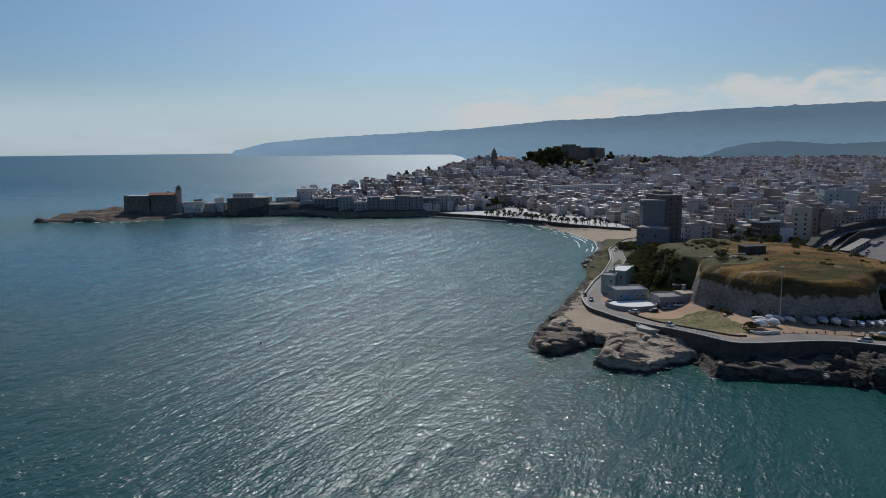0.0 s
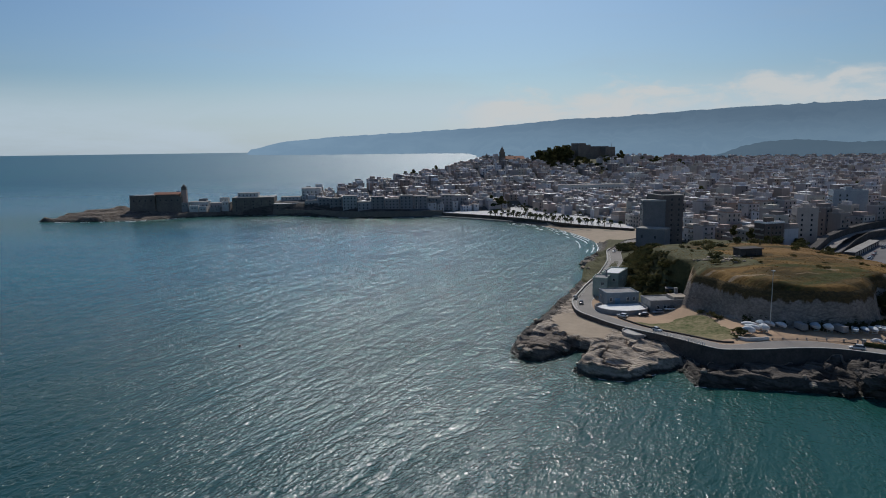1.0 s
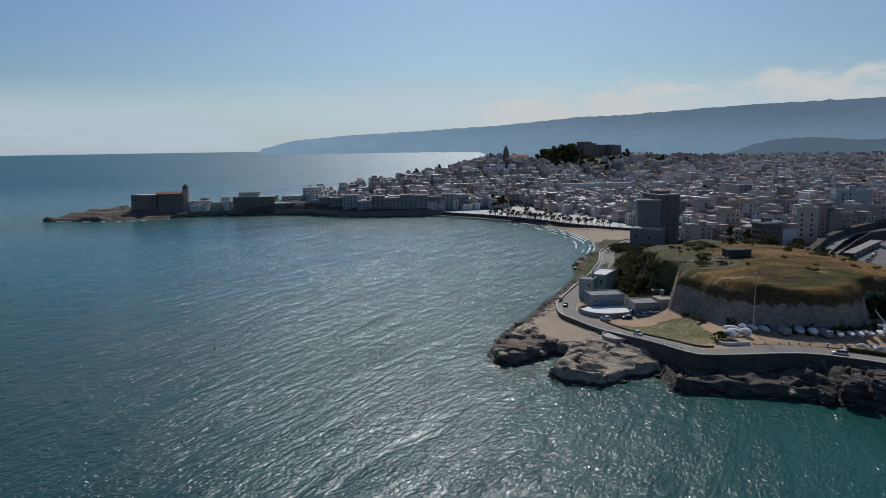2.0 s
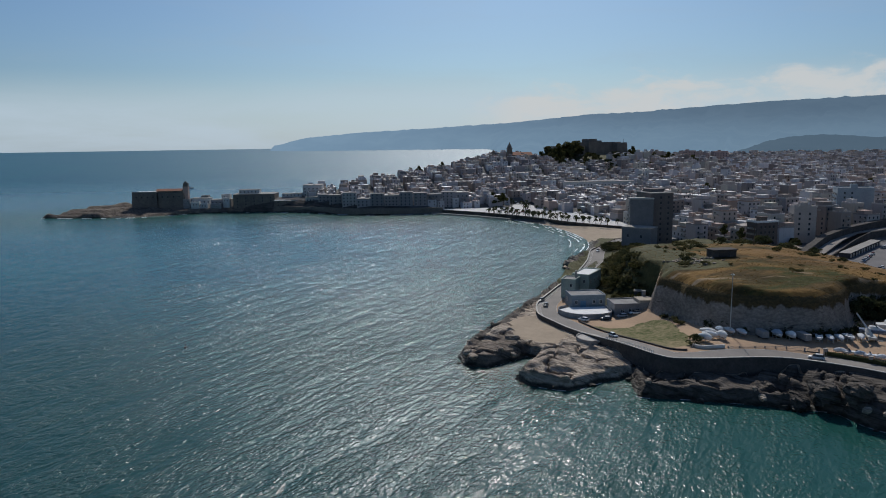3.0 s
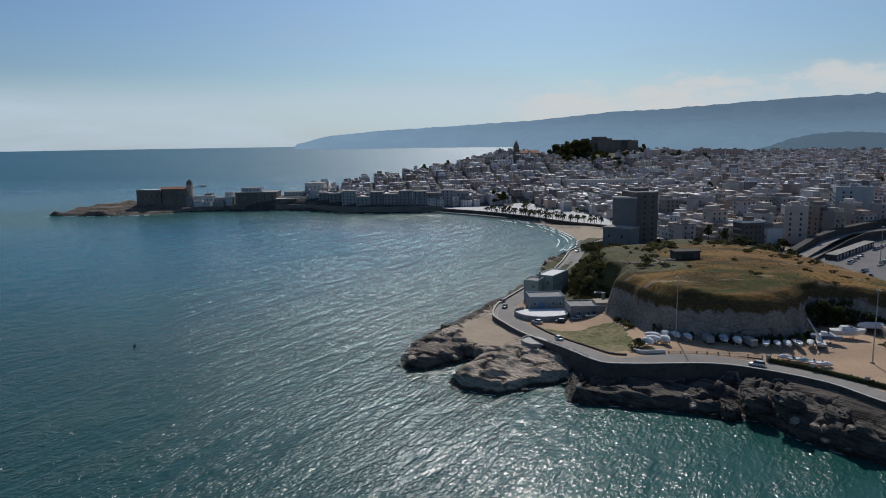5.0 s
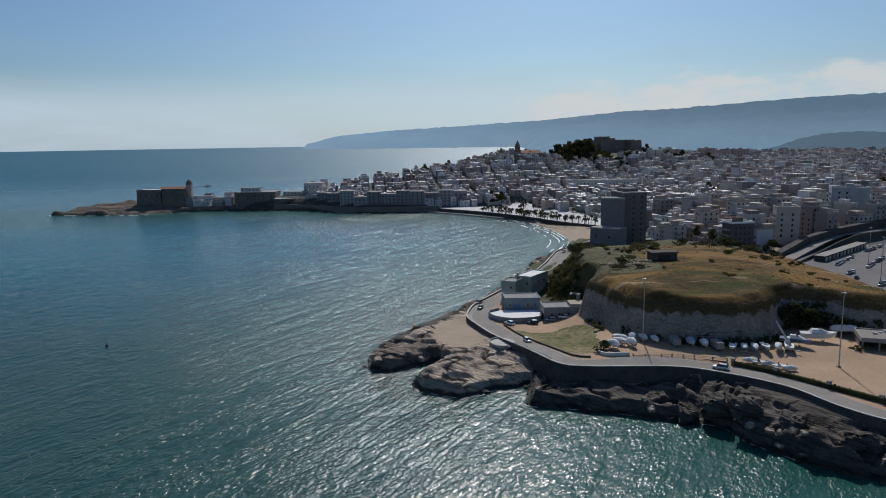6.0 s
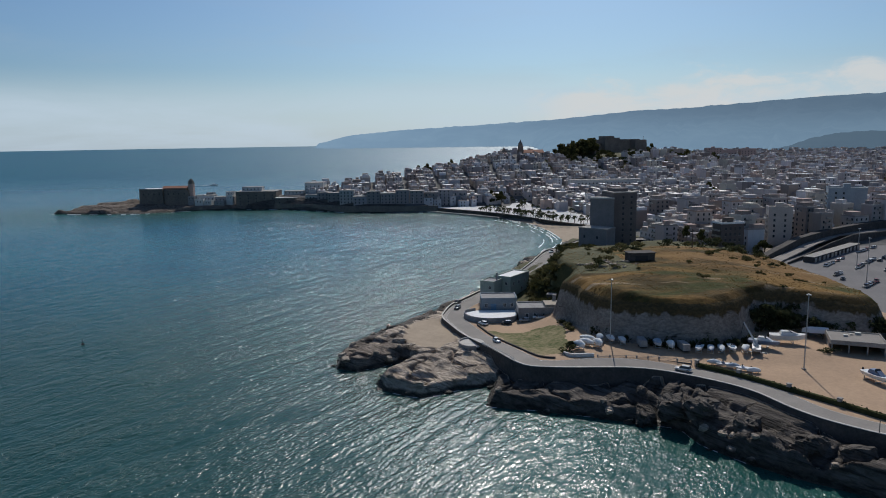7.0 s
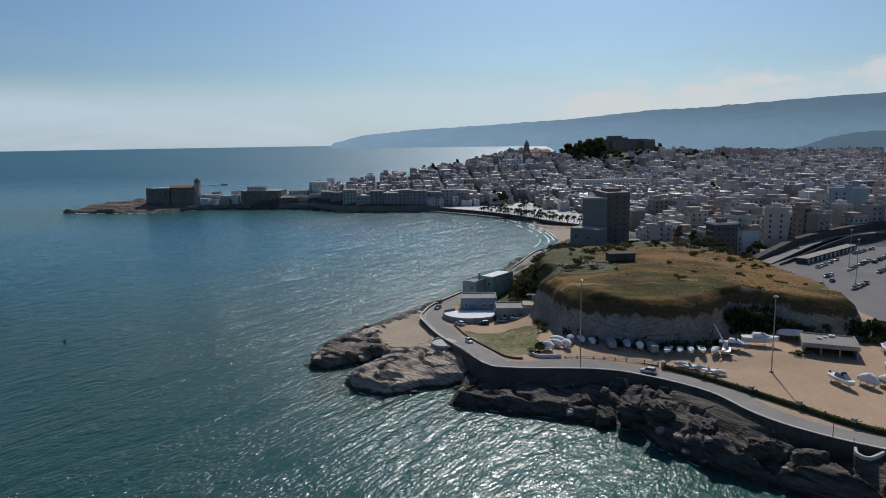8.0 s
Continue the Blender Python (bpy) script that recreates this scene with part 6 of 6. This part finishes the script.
# ---- promenade, jetty and beach ----
QUAY = resample([(94, 711), (94.4, 697), (128, 664), (156, 630), (176, 598), (188, 574), (203, 552), (219, 534), (230, 524)], 5)
PROM = offset(QUAY, 0.4)[1:] + [(236, 545), (230, 600), (212, 652), (198, 705), (190, 742), (174, 745), (168, 712), (140, 712)]
M_PAVING = surface("pale_paving", (0.70, 0.68, 0.645), (0.54, 0.52, 0.49), 0.1, bump=0.1)
tagged(part("pavement", MB().prism(PROM, -1.5, 4.0), [M_PAVING]), "pale paved seafront promenade and square", "promenade", kind="structure")
mb = MB()
wall_along(QUAY, 1.2, lambda x, y: -1.5, lambda x, y: 4.5, mb)
tagged(part("quay_wall", mb, M_DARKROCK), "dark stone quay wall below the promenade", "wall", kind="structure")
mb = MB()
wall_along(resample([(84, 700), (110, 676), (135, 650), (152, 630)], 4), 5.0, lambda x, y: -1.5, lambda x, y: 1.3, mb)
tagged(part("jetty", mb, M_CONCRETE), "low pale stone jetty at the foot of the quay", "jetty", kind="structure")


def palm_kind(seed):
    r = random.Random(seed)
    h = r.uniform(4.2, 6)
    t = MB().tube((0, 0, -0.3), (0.2, 0.1, h), 0.24, 0.17, 7)
    c = MB()
    for k in range(16):
        a, tilt, l = k * 2.4 + r.uniform(-0.2, 0.2), r.uniform(-0.2, 0.9), r.uniform(2.0, 2.7)
        d, side = Vector((math.cos(a), math.sin(a), 0)), Vector((-math.sin(a), math.cos(a), 0))
        p, w_ = Vector((0.2, 0.1, h)), 0.1
        line = []
        for s in range(5):
            u = s / 4
            q = p + d * l * u + Vector((0, 0, l * (tilt * u - 1.1 * u * u)))
            w_ = 0.42 * (1 - abs(u - 0.4) * 1.4) + 0.05
            line.append([tuple(q - side * w_ - Vector((0, 0, 0.12))), tuple(q), tuple(q + side * w_ - Vector((0, 0, 0.12)))])
        c.rings(line, caps=False, loop=False)
    return t.mesh("trunk", M_WOOD), c.mesh("fronds", M_DARKLEAF)


PALMS = [palm_kind(k) for k in range(4)]
rnd = random.Random(8)
line_a = resample([(142, 668), (166, 636), (186, 602), (200, 578), (216, 556), (226, 545)], 6.5)
for x, y in line_a + offset(line_a, -9)[1:] + offset(line_a, -17)[2:] + [(rnd.uniform(168, 214), rnd.uniform(600, 690)) for _ in range(14)] + [(178 + rnd.uniform(-5, 8), y) for y in range(690, 790, 9)]:
    if rnd.random() < 0.9:
        tr, fr = rnd.choice(PALMS)
        ob = thing("palm_tree", pose(x + rnd.uniform(-1, 1), y + rnd.uniform(-1, 1), 4.0, 0, 0, rnd.uniform(0, 360)), "slender palm tree on the promenade", "palm tree", "promenade palms")
        part("trunk", tr, None, ob)
        part("fronds", fr, None, ob)
M_CANVAS = plain("white_canvas", (0.78, 0.77, 0.74), 0.9)
for k in range(26):
    x, y = rnd.choice([(rnd.uniform(176, 192), rnd.uniform(690, 780)), (rnd.uniform(196, 218), rnd.uniform(575, 645))])
    ob = thing("parasol", pose(x, y, 4.0), "white canvas parasol on the seafront square", "parasol", "seafront parasols")
    part("pole", MB().tube((0, 0, 0), (0, 0, 2.6), 0.05, n=5), M_METAL, ob)
    part("canopy", MB().rings([[(1.7 * math.cos(a), 1.7 * math.sin(a), 2.3) for a in np.linspace(0, 2 * math.pi, 9)[:-1]], [(0.05 * math.cos(a), 0.05 * math.sin(a), 3.0) for a in np.linspace(0, 2 * math.pi, 9)[:-1]]]), M_CANVAS, ob)

for k, (x, y) in enumerate(offset(resample([(150, 690), (176, 652), (196, 616), (212, 586), (228, 560)], 7.5), -4)):
    if rnd.random() < 0.7:
        car(x, y, 4.02, 120 + rnd.uniform(-5, 5), k % 3, "car parked along the seafront promenade", "seafront cars")

# surf along the beach and rocks
M_FOAM = surface("sea_foam", (0.82, 0.84, 0.84), (0.6, 0.66, 0.68), 0.8, rough=0.6)
mb, rnd = MB(), random.Random(3)
beach_line = resample([(156, 626), (171, 596), (180, 560), (184, 530), (185, 490), (178, 458), (168, 433)], 2.0)
for off_, keep in ((0.6, 0.75), (3.5, 0.38), (7, 0.42), (13, 0.28)):
    ln = offset(beach_line, -off_)
    for i in range(len(ln) - 2):
        n = fbm(np.array([ln[i][0]]), np.array([ln[i][1] * 2 + off_ * 7]), 20, 3)[0]
        if n + rnd.uniform(-0.3, 0.3) < keep - 0.45:
            w_ = rnd.uniform(0.3, 0.95)
            a, b = ln[i], ln[i + 1]
            mb.face([(a[0] - w_, a[1], 0.1), (b[0] - w_, b[1], 0.1), (b[0] + w_ * 0.4, b[1], 0.13), (a[0] + w_ * 0.4, a[1], 0.13)])
for a, b in zip(resample(SHORE_NORTH[:9], 5.0), resample(SHORE_NORTH[:9], 5.0)[1:]):
    if rnd.random() < 0.55:
        w_ = rnd.uniform(0.4, 1.3)
        mb.face([(a[0], a[1] - 2 - w_, 0.12), (b[0], b[1] - 2 - w_, 0.12), (b[0], b[1] - 1, 0.2), (a[0], a[1] - 1, 0.2)])
for ln in (resample(SHORE_NORTH[18:], 1.2), resample(SHORE_FRONT[:19], 1.2)):
    for i in range(len(ln) - 1):
        if rnd.random() < 0.5:
            a, b = ln[i], ln[i + 1]
            w_ = rnd.uniform(0.08, 0.22)
            mb.face([(a[0], a[1] - w_, 0.08), (b[0], b[1] - w_, 0.08), (b[0], b[1] + w_, 0.1), (a[0], a[1] + w_, 0.1)])
tagged(part("surf", mb, M_FOAM), "thin white surf along beach and rocks", "surf", kind="stuff")

# ---- the point with its convent ----
M_OLDSTONE = surface("old_convent_stone", (0.25, 0.21, 0.175), (0.14, 0.118, 0.10), 0.1, bump=0.3)
M_TILE = surface("terracotta_tiles", (0.40, 0.20, 0.13), (0.26, 0.13, 0.09), 0.5, bump=0.3)
convent = thing("convent", pose(-210, 775, 4), "old walled convent of brown stone on the point", "convent")
part("wall", MB().box(-29, -2, -11, 10, -4, 19.0, taper=0.8), M_OLDSTONE, convent)
part("wall", MB().box(-2, 26, -9, 12, -4, 17.5, taper=0.8), M_OLDSTONE, convent)
part("church", MB().box(-4, 22, -5, 7, 17, 20), M_OLDSTONE, convent)
part("roof", MB().rings([[(-5, -6, 20), (23, -6, 20), (23, 8, 20), (-5, 8, 20)], [(-5, 0.9, 22.2), (23, 0.9, 22.2), (23, 1.1, 22.2), (-5, 1.1, 22.2)]]), M_TILE, convent, "low terracotta tile roof")
part("parapet", MB().box(-28.4, -2.4, -10.4, -9.9, 19, 19.9), M_CONCRETE, convent)
part("roof", MB().box(-27.6, -3, -9.6, 8.6, 19, 19.25), M_LIMEWASH, convent, "pale flat roof")
# bell tower's base colour takes the pale rose of its sunlit side
M_SUNLITROSE = surface("sunlit_rose_belfry", (0.50, 0.37, 0.32), (0.36, 0.26, 0.22), 0.3, bump=0.1)
bell = part("bell_tower", MB().box(24, 29.5, -4, 1.5, 0, 24.5), M_SUNLITROSE, convent, "bell tower coloured rose like its sunlit side")
part("belfry", MB().box(24.4, 29.1, -3.6, 1.1, 24.5, 27.5).box(23.8, 29.7, -4.2, 1.7, 24.4, 24.8).box(23.9, 29.6, -4.1, 1.6, 27.5, 27.8), M_OLDSTONE, bell)
part("cap", MB().rings([[(26.75 + 2.3 * math.cos(a), -1.25 + 2.3 * math.sin(a), 27.8) for a in np.linspace(0, 2 * math.pi, 11)[:-1]], [(26.75 + 1.7 * math.cos(a), -1.25 + 1.7 * math.sin(a), 29) for a in np.linspace(0, 2 * math.pi, 11)[:-1]], [(26.75 + 0.2 * math.cos(a), -1.25 + 0.2 * math.sin(a), 30.4) for a in np.linspace(0, 2 * math.pi, 11)[:-1]]]), M_OLDSTONE, bell)
for u in (-24, -18, -12, -6, 3, 9, 15, 21):
    part("window", WINDOW_MESH, None, convent, at=pose(u, -10.6 if u < -2 else -8.6, 13))


def long_house(name, label, x0, x1, y0, y1, z0, z1, mat, step=4.0, roof=None):
    ob = thing(name, pose((x0 + x1) / 2, (y0 + y1) / 2, z0), label, "building")
    w_, d_, h_ = (x1 - x0) / 2, (y1 - y0) / 2, z1 - z0
    part("wall", MB().box(-w_, w_, -d_, d_, -4, h_), mat, ob)
    part("roof", MB().box(-w_ - 0.2, w_ + 0.2, -d_ - 0.2, d_ + 0.2, h_, h_ + 0.4), roof or M_CONCRETE, ob)
    for s in range(int(h_ // 3.3)):
        for k in range(int(2 * w_ // step)):
            part("window", WINDOW_MESH, None, ob, at=pose(-w_ + (k + 0.5) * step, -d_, 1.2 + 3.3 * s))
    return ob


for k, (x, y, w_, d_, z, h_) in enumerate(((-181, 768, 7, 8, 4, 10.5), (-171, 764, 9, 8, 3, 8.5), (-162, 766, 8, 9, 3, 7), (-149, 763, 11, 7, 3, 6.5), (-139, 770, 7, 8, 4, 11), (-143, 786, 9, 9, 5, 13), (-166, 786, 8, 8, 5, 12))):
    flat_house("house", "small white plastered house on the point", x - w_ / 2, x + w_ / 2, y - d_ / 2, y + d_ / 2, z, z + h_, M_WHITE if k % 3 else M_GREYPLASTER, [(0, -1.5, h_ - 3), (0, 1.5, h_ - 3)], M_LIMEWASH)
long_house("house", "low white house beside the convent", -178, -158, 772, 784, 6, 15, M_WHITE)
long_house("house", "low white house with terraces on the point", -156, -134, 768, 780, 5, 13.5, M_PLASTER)
long_house("bastion", "broad dark stone bastion above the water", -131, -86, 764, 790, 3, 19, M_OLDSTONE, 9.0)
long_house("house", "white villa on top of the bastion", -126, -104, 772, 784, 19.4, 23.5, M_WHITE)
long_house("bastion", "long low stone wall with a pale terrace", -86, -46, 757, 775, 2, 12, M_OLDSTONE, 9.0, M_WHITE)
long_house("house", "white house above the low wall", -80, -58, 776, 788, 8, 18, M_WHITE)
long_house("house", "tall cream house at the edge of the old town", -57, -36, 778, 800, 8, 27, M_WHITE, 4.5)
for k, (x, y, w_, h_) in enumerate(((-44, 752, 14, 14), (-30, 742, 13, 16), (-17, 733, 14, 15), (-2, 724, 15, 17), (13, 717, 14, 14), (27, 714, 14, 18), (42, 714, 15, 15), (57, 714, 14, 17), (72, 716, 14, 19), (87, 718, 14, 16), (102, 722, 15, 17), (117, 727, 14, 15), (133, 728, 14, 13))):
    long_house("house", "tall old town house above the sea wall", x - w_ / 2, x + w_ / 2, y - 2 + (k * 7) % 4, y + 10, 4, 2.5 + h_ + (k * 5) % 4 - 1, M_OLDPLASTER, 3.6 + 0.5 * (k % 3))
mb = MB()
wall_along(resample([(-86, 755), (-50, 741), (-28, 728), (14, 705), (94, 700)], 8), 1.5, lambda x, y: -2, lambda x, y: 6.5, mb)
tagged(part("town_wall", mb, M_OLDSTONE), "dark old stone wall along the water", "wall", kind="structure")

# a white launch under way behind the point
launch = thing("launch", pose(-306, 1212, 0.1, 0, 0, -78), "white motor launch trailing a pale wake offshore", "boat")
part("hull", MB().rings(hull_rings(13, 3.8, 2.2)), M_LIMEWASH, launch)
part("cabin", MB().box(-1.3, 1.3, -3, 2, 2.0, 3.8, taper=0.3), M_LIMEWASH, launch)
part("wake", MB().box(-3.0, 3.0, -34, -6.6, -0.4, 0.9, taper=0.5), M_FOAM, launch, "broken white wake")

# ---- castle, cathedral and the long white building ----
ang = math.degrees(math.atan2(57, 87))
castle = thing("castle", pose(312, 1000, 50, 0, 0, ang), "massive dark stone castle on the hilltop", "castle")
part("wall", MB().box(27, 104, 0, 45, -12, 20, taper=1.5), M_OLDSTONE, castle)
part("curtain_wall", MB().box(-22, 28, 6, 30, -12, 15, taper=1.0), M_OLDSTONE, castle)
part("bastion", MB().box(80, 108, -10, 20, -12, 19, taper=2.0), M_OLDSTONE, castle)
part("keep", MB().box(34, 52, 6, 20, 18, 25), M_OLDSTONE, castle)
part("keep", MB().box(54, 66, 8, 20, 18, 22.5), M_OLDSTONE, castle)
part("mast", MB().tube((114, 5, 0), (114, 5, 24), 0.5, 0.3, 6), M_METAL, castle)
cath = thing("cathedral", pose(204, 946, 42), "old pale cathedral with a tall bell tower", "cathedral")
part("nave", MB().box(4, 30, -6, 12, -4, 12), M_OLDSTONE, cath)
part("roof", MB().rings([[(3, -7, 12), (31, -7, 12), (31, 13, 12), (3, 13, 12)], [(3, 2.9, 16), (31, 2.9, 16), (31, 3.1, 16), (3, 3.1, 16)]]), M_TILE, cath)
bt = part("bell_tower", MB().box(-4, 4, -4, 4, -4, 16).box(-4.4, 4.4, -4.4, 4.4, 15.8, 16.4).box(-3.4, 3.4, -3.4, 3.4, 16.4, 21).box(-3.8, 3.8, -3.8, 3.8, 21, 21.5), M_OLDSTONE, cath)
rg = lambda r, z: [(r * math.cos(a), r * math.sin(a), z) for a in np.linspace(0, 2 * math.pi, 9)[:-1]]
part("spire", MB().rings([rg(3.2, 21.5), rg(3.0, 24), rg(1.6, 26.5), rg(0.5, 28.5), rg(0.1, 30.0)]), M_OLDSTONE, bt)
turret = thing("bell_turret", pose(181, 940, 44), "small domed bell turret above the roofs", "turret")
part("shaft", MB().box(-2.2, 2.2, -2.2, 2.2, -4, 13), M_OLDSTONE, turret)
part("dome", MB().rings([rg(2.4, 13), rg(2.2, 14.8), rg(1.2, 16.5), rg(0.1, 18)]), M_OLDSTONE, turret)
long_house("long_building", "long white two-storey building with rows of windows", 243, 325, 786, 798, 16, 25, M_WHITE, 4.1)


# ---- larger blocks that stand out of the town ----
M_BLUEBLOCK = surface("pale_blue_render", (0.35, 0.40, 0.43), (0.27, 0.31, 0.335), 0.2, bump=0.1)
M_BEIGE = surface("beige_render", (0.52, 0.46, 0.41), (0.40, 0.35, 0.31), 0.2, bump=0.1)
M_DARKBROWN = surface("dark_brown_render", (0.17, 0.14, 0.125), (0.11, 0.09, 0.08), 0.3, bump=0.1)
M_ROSE = surface("rose_render", (0.42, 0.32, 0.295), (0.33, 0.25, 0.23), 0.2, bump=0.1)


def block(label, x, y, z, turn, w_, d_, h_, mat, cols, rim=None):
    """An apartment block with a parapet, a stair hut and windows in columns on the two faces towards the sea."""
    ob = thing("apartment_block", pose(x, y, z, 0, 0, turn), label, "apartment block")
    part("wall", MB().box(-w_ / 2, w_ / 2, -d_ / 2, d_ / 2, -5, h_), mat, ob)
    part("roof", MB().box(-w_ / 2 + 0.3, w_ / 2 - 0.3, -d_ / 2 + 0.3, d_ / 2 - 0.3, h_, h_ + 0.1), M_CONCRETE, ob)
    rail = MB()
    for x0, x1, y0, y1 in ((-w_ / 2 - 0.15, w_ / 2 + 0.15, -d_ / 2 - 0.15, -d_ / 2 + 0.3), (-w_ / 2 - 0.15, w_ / 2 + 0.15, d_ / 2 - 0.3, d_ / 2 + 0.15), (-w_ / 2 - 0.15, -w_ / 2 + 0.3, -d_ / 2 + 0.3, d_ / 2 - 0.3), (w_ / 2 - 0.3, w_ / 2 + 0.15, -d_ / 2 + 0.3, d_ / 2 - 0.3)):
        rail.box(x0, x1, y0, y1, h_ - 0.2, h_ + 0.9)
    part("parapet", rail, rim or mat, ob)
    part("stair_hut", MB().box(-2, 2.4, -1, 3, h_, h_ + 2.7).box(-2.2, 2.6, -1.2, 3.2, h_ + 2.7, h_ + 2.9), mat, ob)
    for s_ in range(int(h_ // 3.2)):
        for u in cols:
            part("window", WINDOW_MESH, None, ob, at=pose(u * w_ / 2, -d_ / 2, 1.0 + 3.2 * s_))
        for u in (-0.45, 0.45):
            part("balcony", BALCONY, None, ob, at=window_pose(270, u * d_ / 2, w_ / 2, 0.3 + 3.2 * s_))
    return ob


block("tall pale blue apartment block with a blank gable", 377.5, 477.5, 11, -24, 23, 17, 24.0, M_BLUEBLOCK, (-0.6, -0.2))
block("square beige apartment block with small windows", 302.6, 416.4, 10, -16, 13, 11, 18.5, M_BEIGE, (-0.5, 0.4))
block("dark house with white parapet at the edge of the hill", 261, 388.5, 9, 10, 14, 9, 14.2, M_DARKBROWN, (-0.6, -0.2, 0.2, 0.6), M_LIMEWASH)
block("pale cream house below the castle", 362, 845, 22, 6, 20, 11, 11.0, M_WHITE, (-0.8, -0.4, 0.0, 0.4, 0.8))
for k, (x, y, h_) in enumerate(((540, 1140, 20), (566, 1144, 16), (596, 1140, 18))):
    block("rose-coloured apartment block on the rise inland", x, y, 33, 5 - 4 * k, 24, 13, h_, M_ROSE, (-0.8, -0.4, 0.0, 0.4, 0.8))


# ---- trees of the castle hill and among the houses ----
def tree_kind(seed, h, r_):
    r = random.Random(seed)
    t = MB()
    t.tube((0, 0, -1), (0, 0, h * 0.45), 0.35, 0.22, 7)
    for k in range(4):
        a = k * 1.6 + r.uniform(0, 0.6)
        t.tube((0, 0, h * 0.4), (math.cos(a) * r_ * 0.5, math.sin(a) * r_ * 0.5, h * 0.68), 0.18, 0.08, 5)
    c = MB()
    leaf_cloud(c, (0, 0, h * 0.68), (r_ * 0.8, r_ * 0.8, h * 0.3), 650, 0.8, r)
    return t.mesh("trunk", M_WOOD), c.mesh("crown", M_LEAF if seed % 2 else M_DARKLEAF)


TREES = [tree_kind(k, h, r_) for k, (h, r_) in enumerate(((9, 4.5), (11, 5), (8, 4.5), (12, 5.5)))]
rnd = random.Random(17)


def tree(x, y, s=1.0, label="dark evergreen tree among the houses", group="town trees"):
    tr, cr = rnd.choice(TREES)
    ob = thing("tree", pose(x, y, ground_z(x, y), 0, 0, rnd.uniform(0, 360)), label, "tree", group)
    ob.scale = (s, s, s)
    part("trunk", tr, None, ob)
    part("crown", cr, None, ob)


for k in range(46):
    t = k / 45
    x, y = 260 + 58 * t + rnd.uniform(-4, 4), 975 + 28 * t + rnd.uniform(-14, 8)
    tree(x, y, min(1.6, (68.0 - 3 * (1 - t) - ground_z(x, y)) / 11.0 * rnd.uniform(0.75, 1.0)), "dark pine on the castle hill", "castle pines")
for k in range(40):
    tree(rnd.uniform(262, 420), rnd.uniform(925, 975), rnd.uniform(0.7, 1.1), "dark pine on the castle hill", "castle pines")
for x, y in ((150, 722), (156, 726), (160, 722), (150, 730), (95, 955), (88, 950), (92, 962), (98, 972), (80, 938), (106, 982), (72, 925), (66, 905), (112, 990), (96, 940), (100, 962), (90, 940), (84, 930), (104, 950), (110, 968), (75, 915), (120, 975), (130, 985)):
    tree(x, y, rnd.uniform(0.7, 1.0))
for _ in range(40):
    tree(rnd.uniform(66, 112), rnd.uniform(908, 1000), rnd.uniform(0.6, 1.0), "green tree on the seaward cliff of the old town", "cliff trees")
for _ in range(48):
    tree(rnd.gauss(455, 40), rnd.gauss(985, 45), rnd.uniform(0.8, 1.3), "dark tree on the slope beside the castle", "castle slope trees")
for x, y, s in ((240, 372, 0.6), (246, 366, 0.5), (252, 368, 0.6), (272, 376, 0.6), (279, 382, 0.7), (284, 392, 0.7), (236, 384, 0.6), (277, 398, 0.6)):
    tree(x, y, s, "dark bushy tree below the first houses")
for _ in range(90):
    x, y = rnd.uniform(240, 800), rnd.uniform(430, 1250)
    tree(x, y, rnd.uniform(0.6, 1.0))
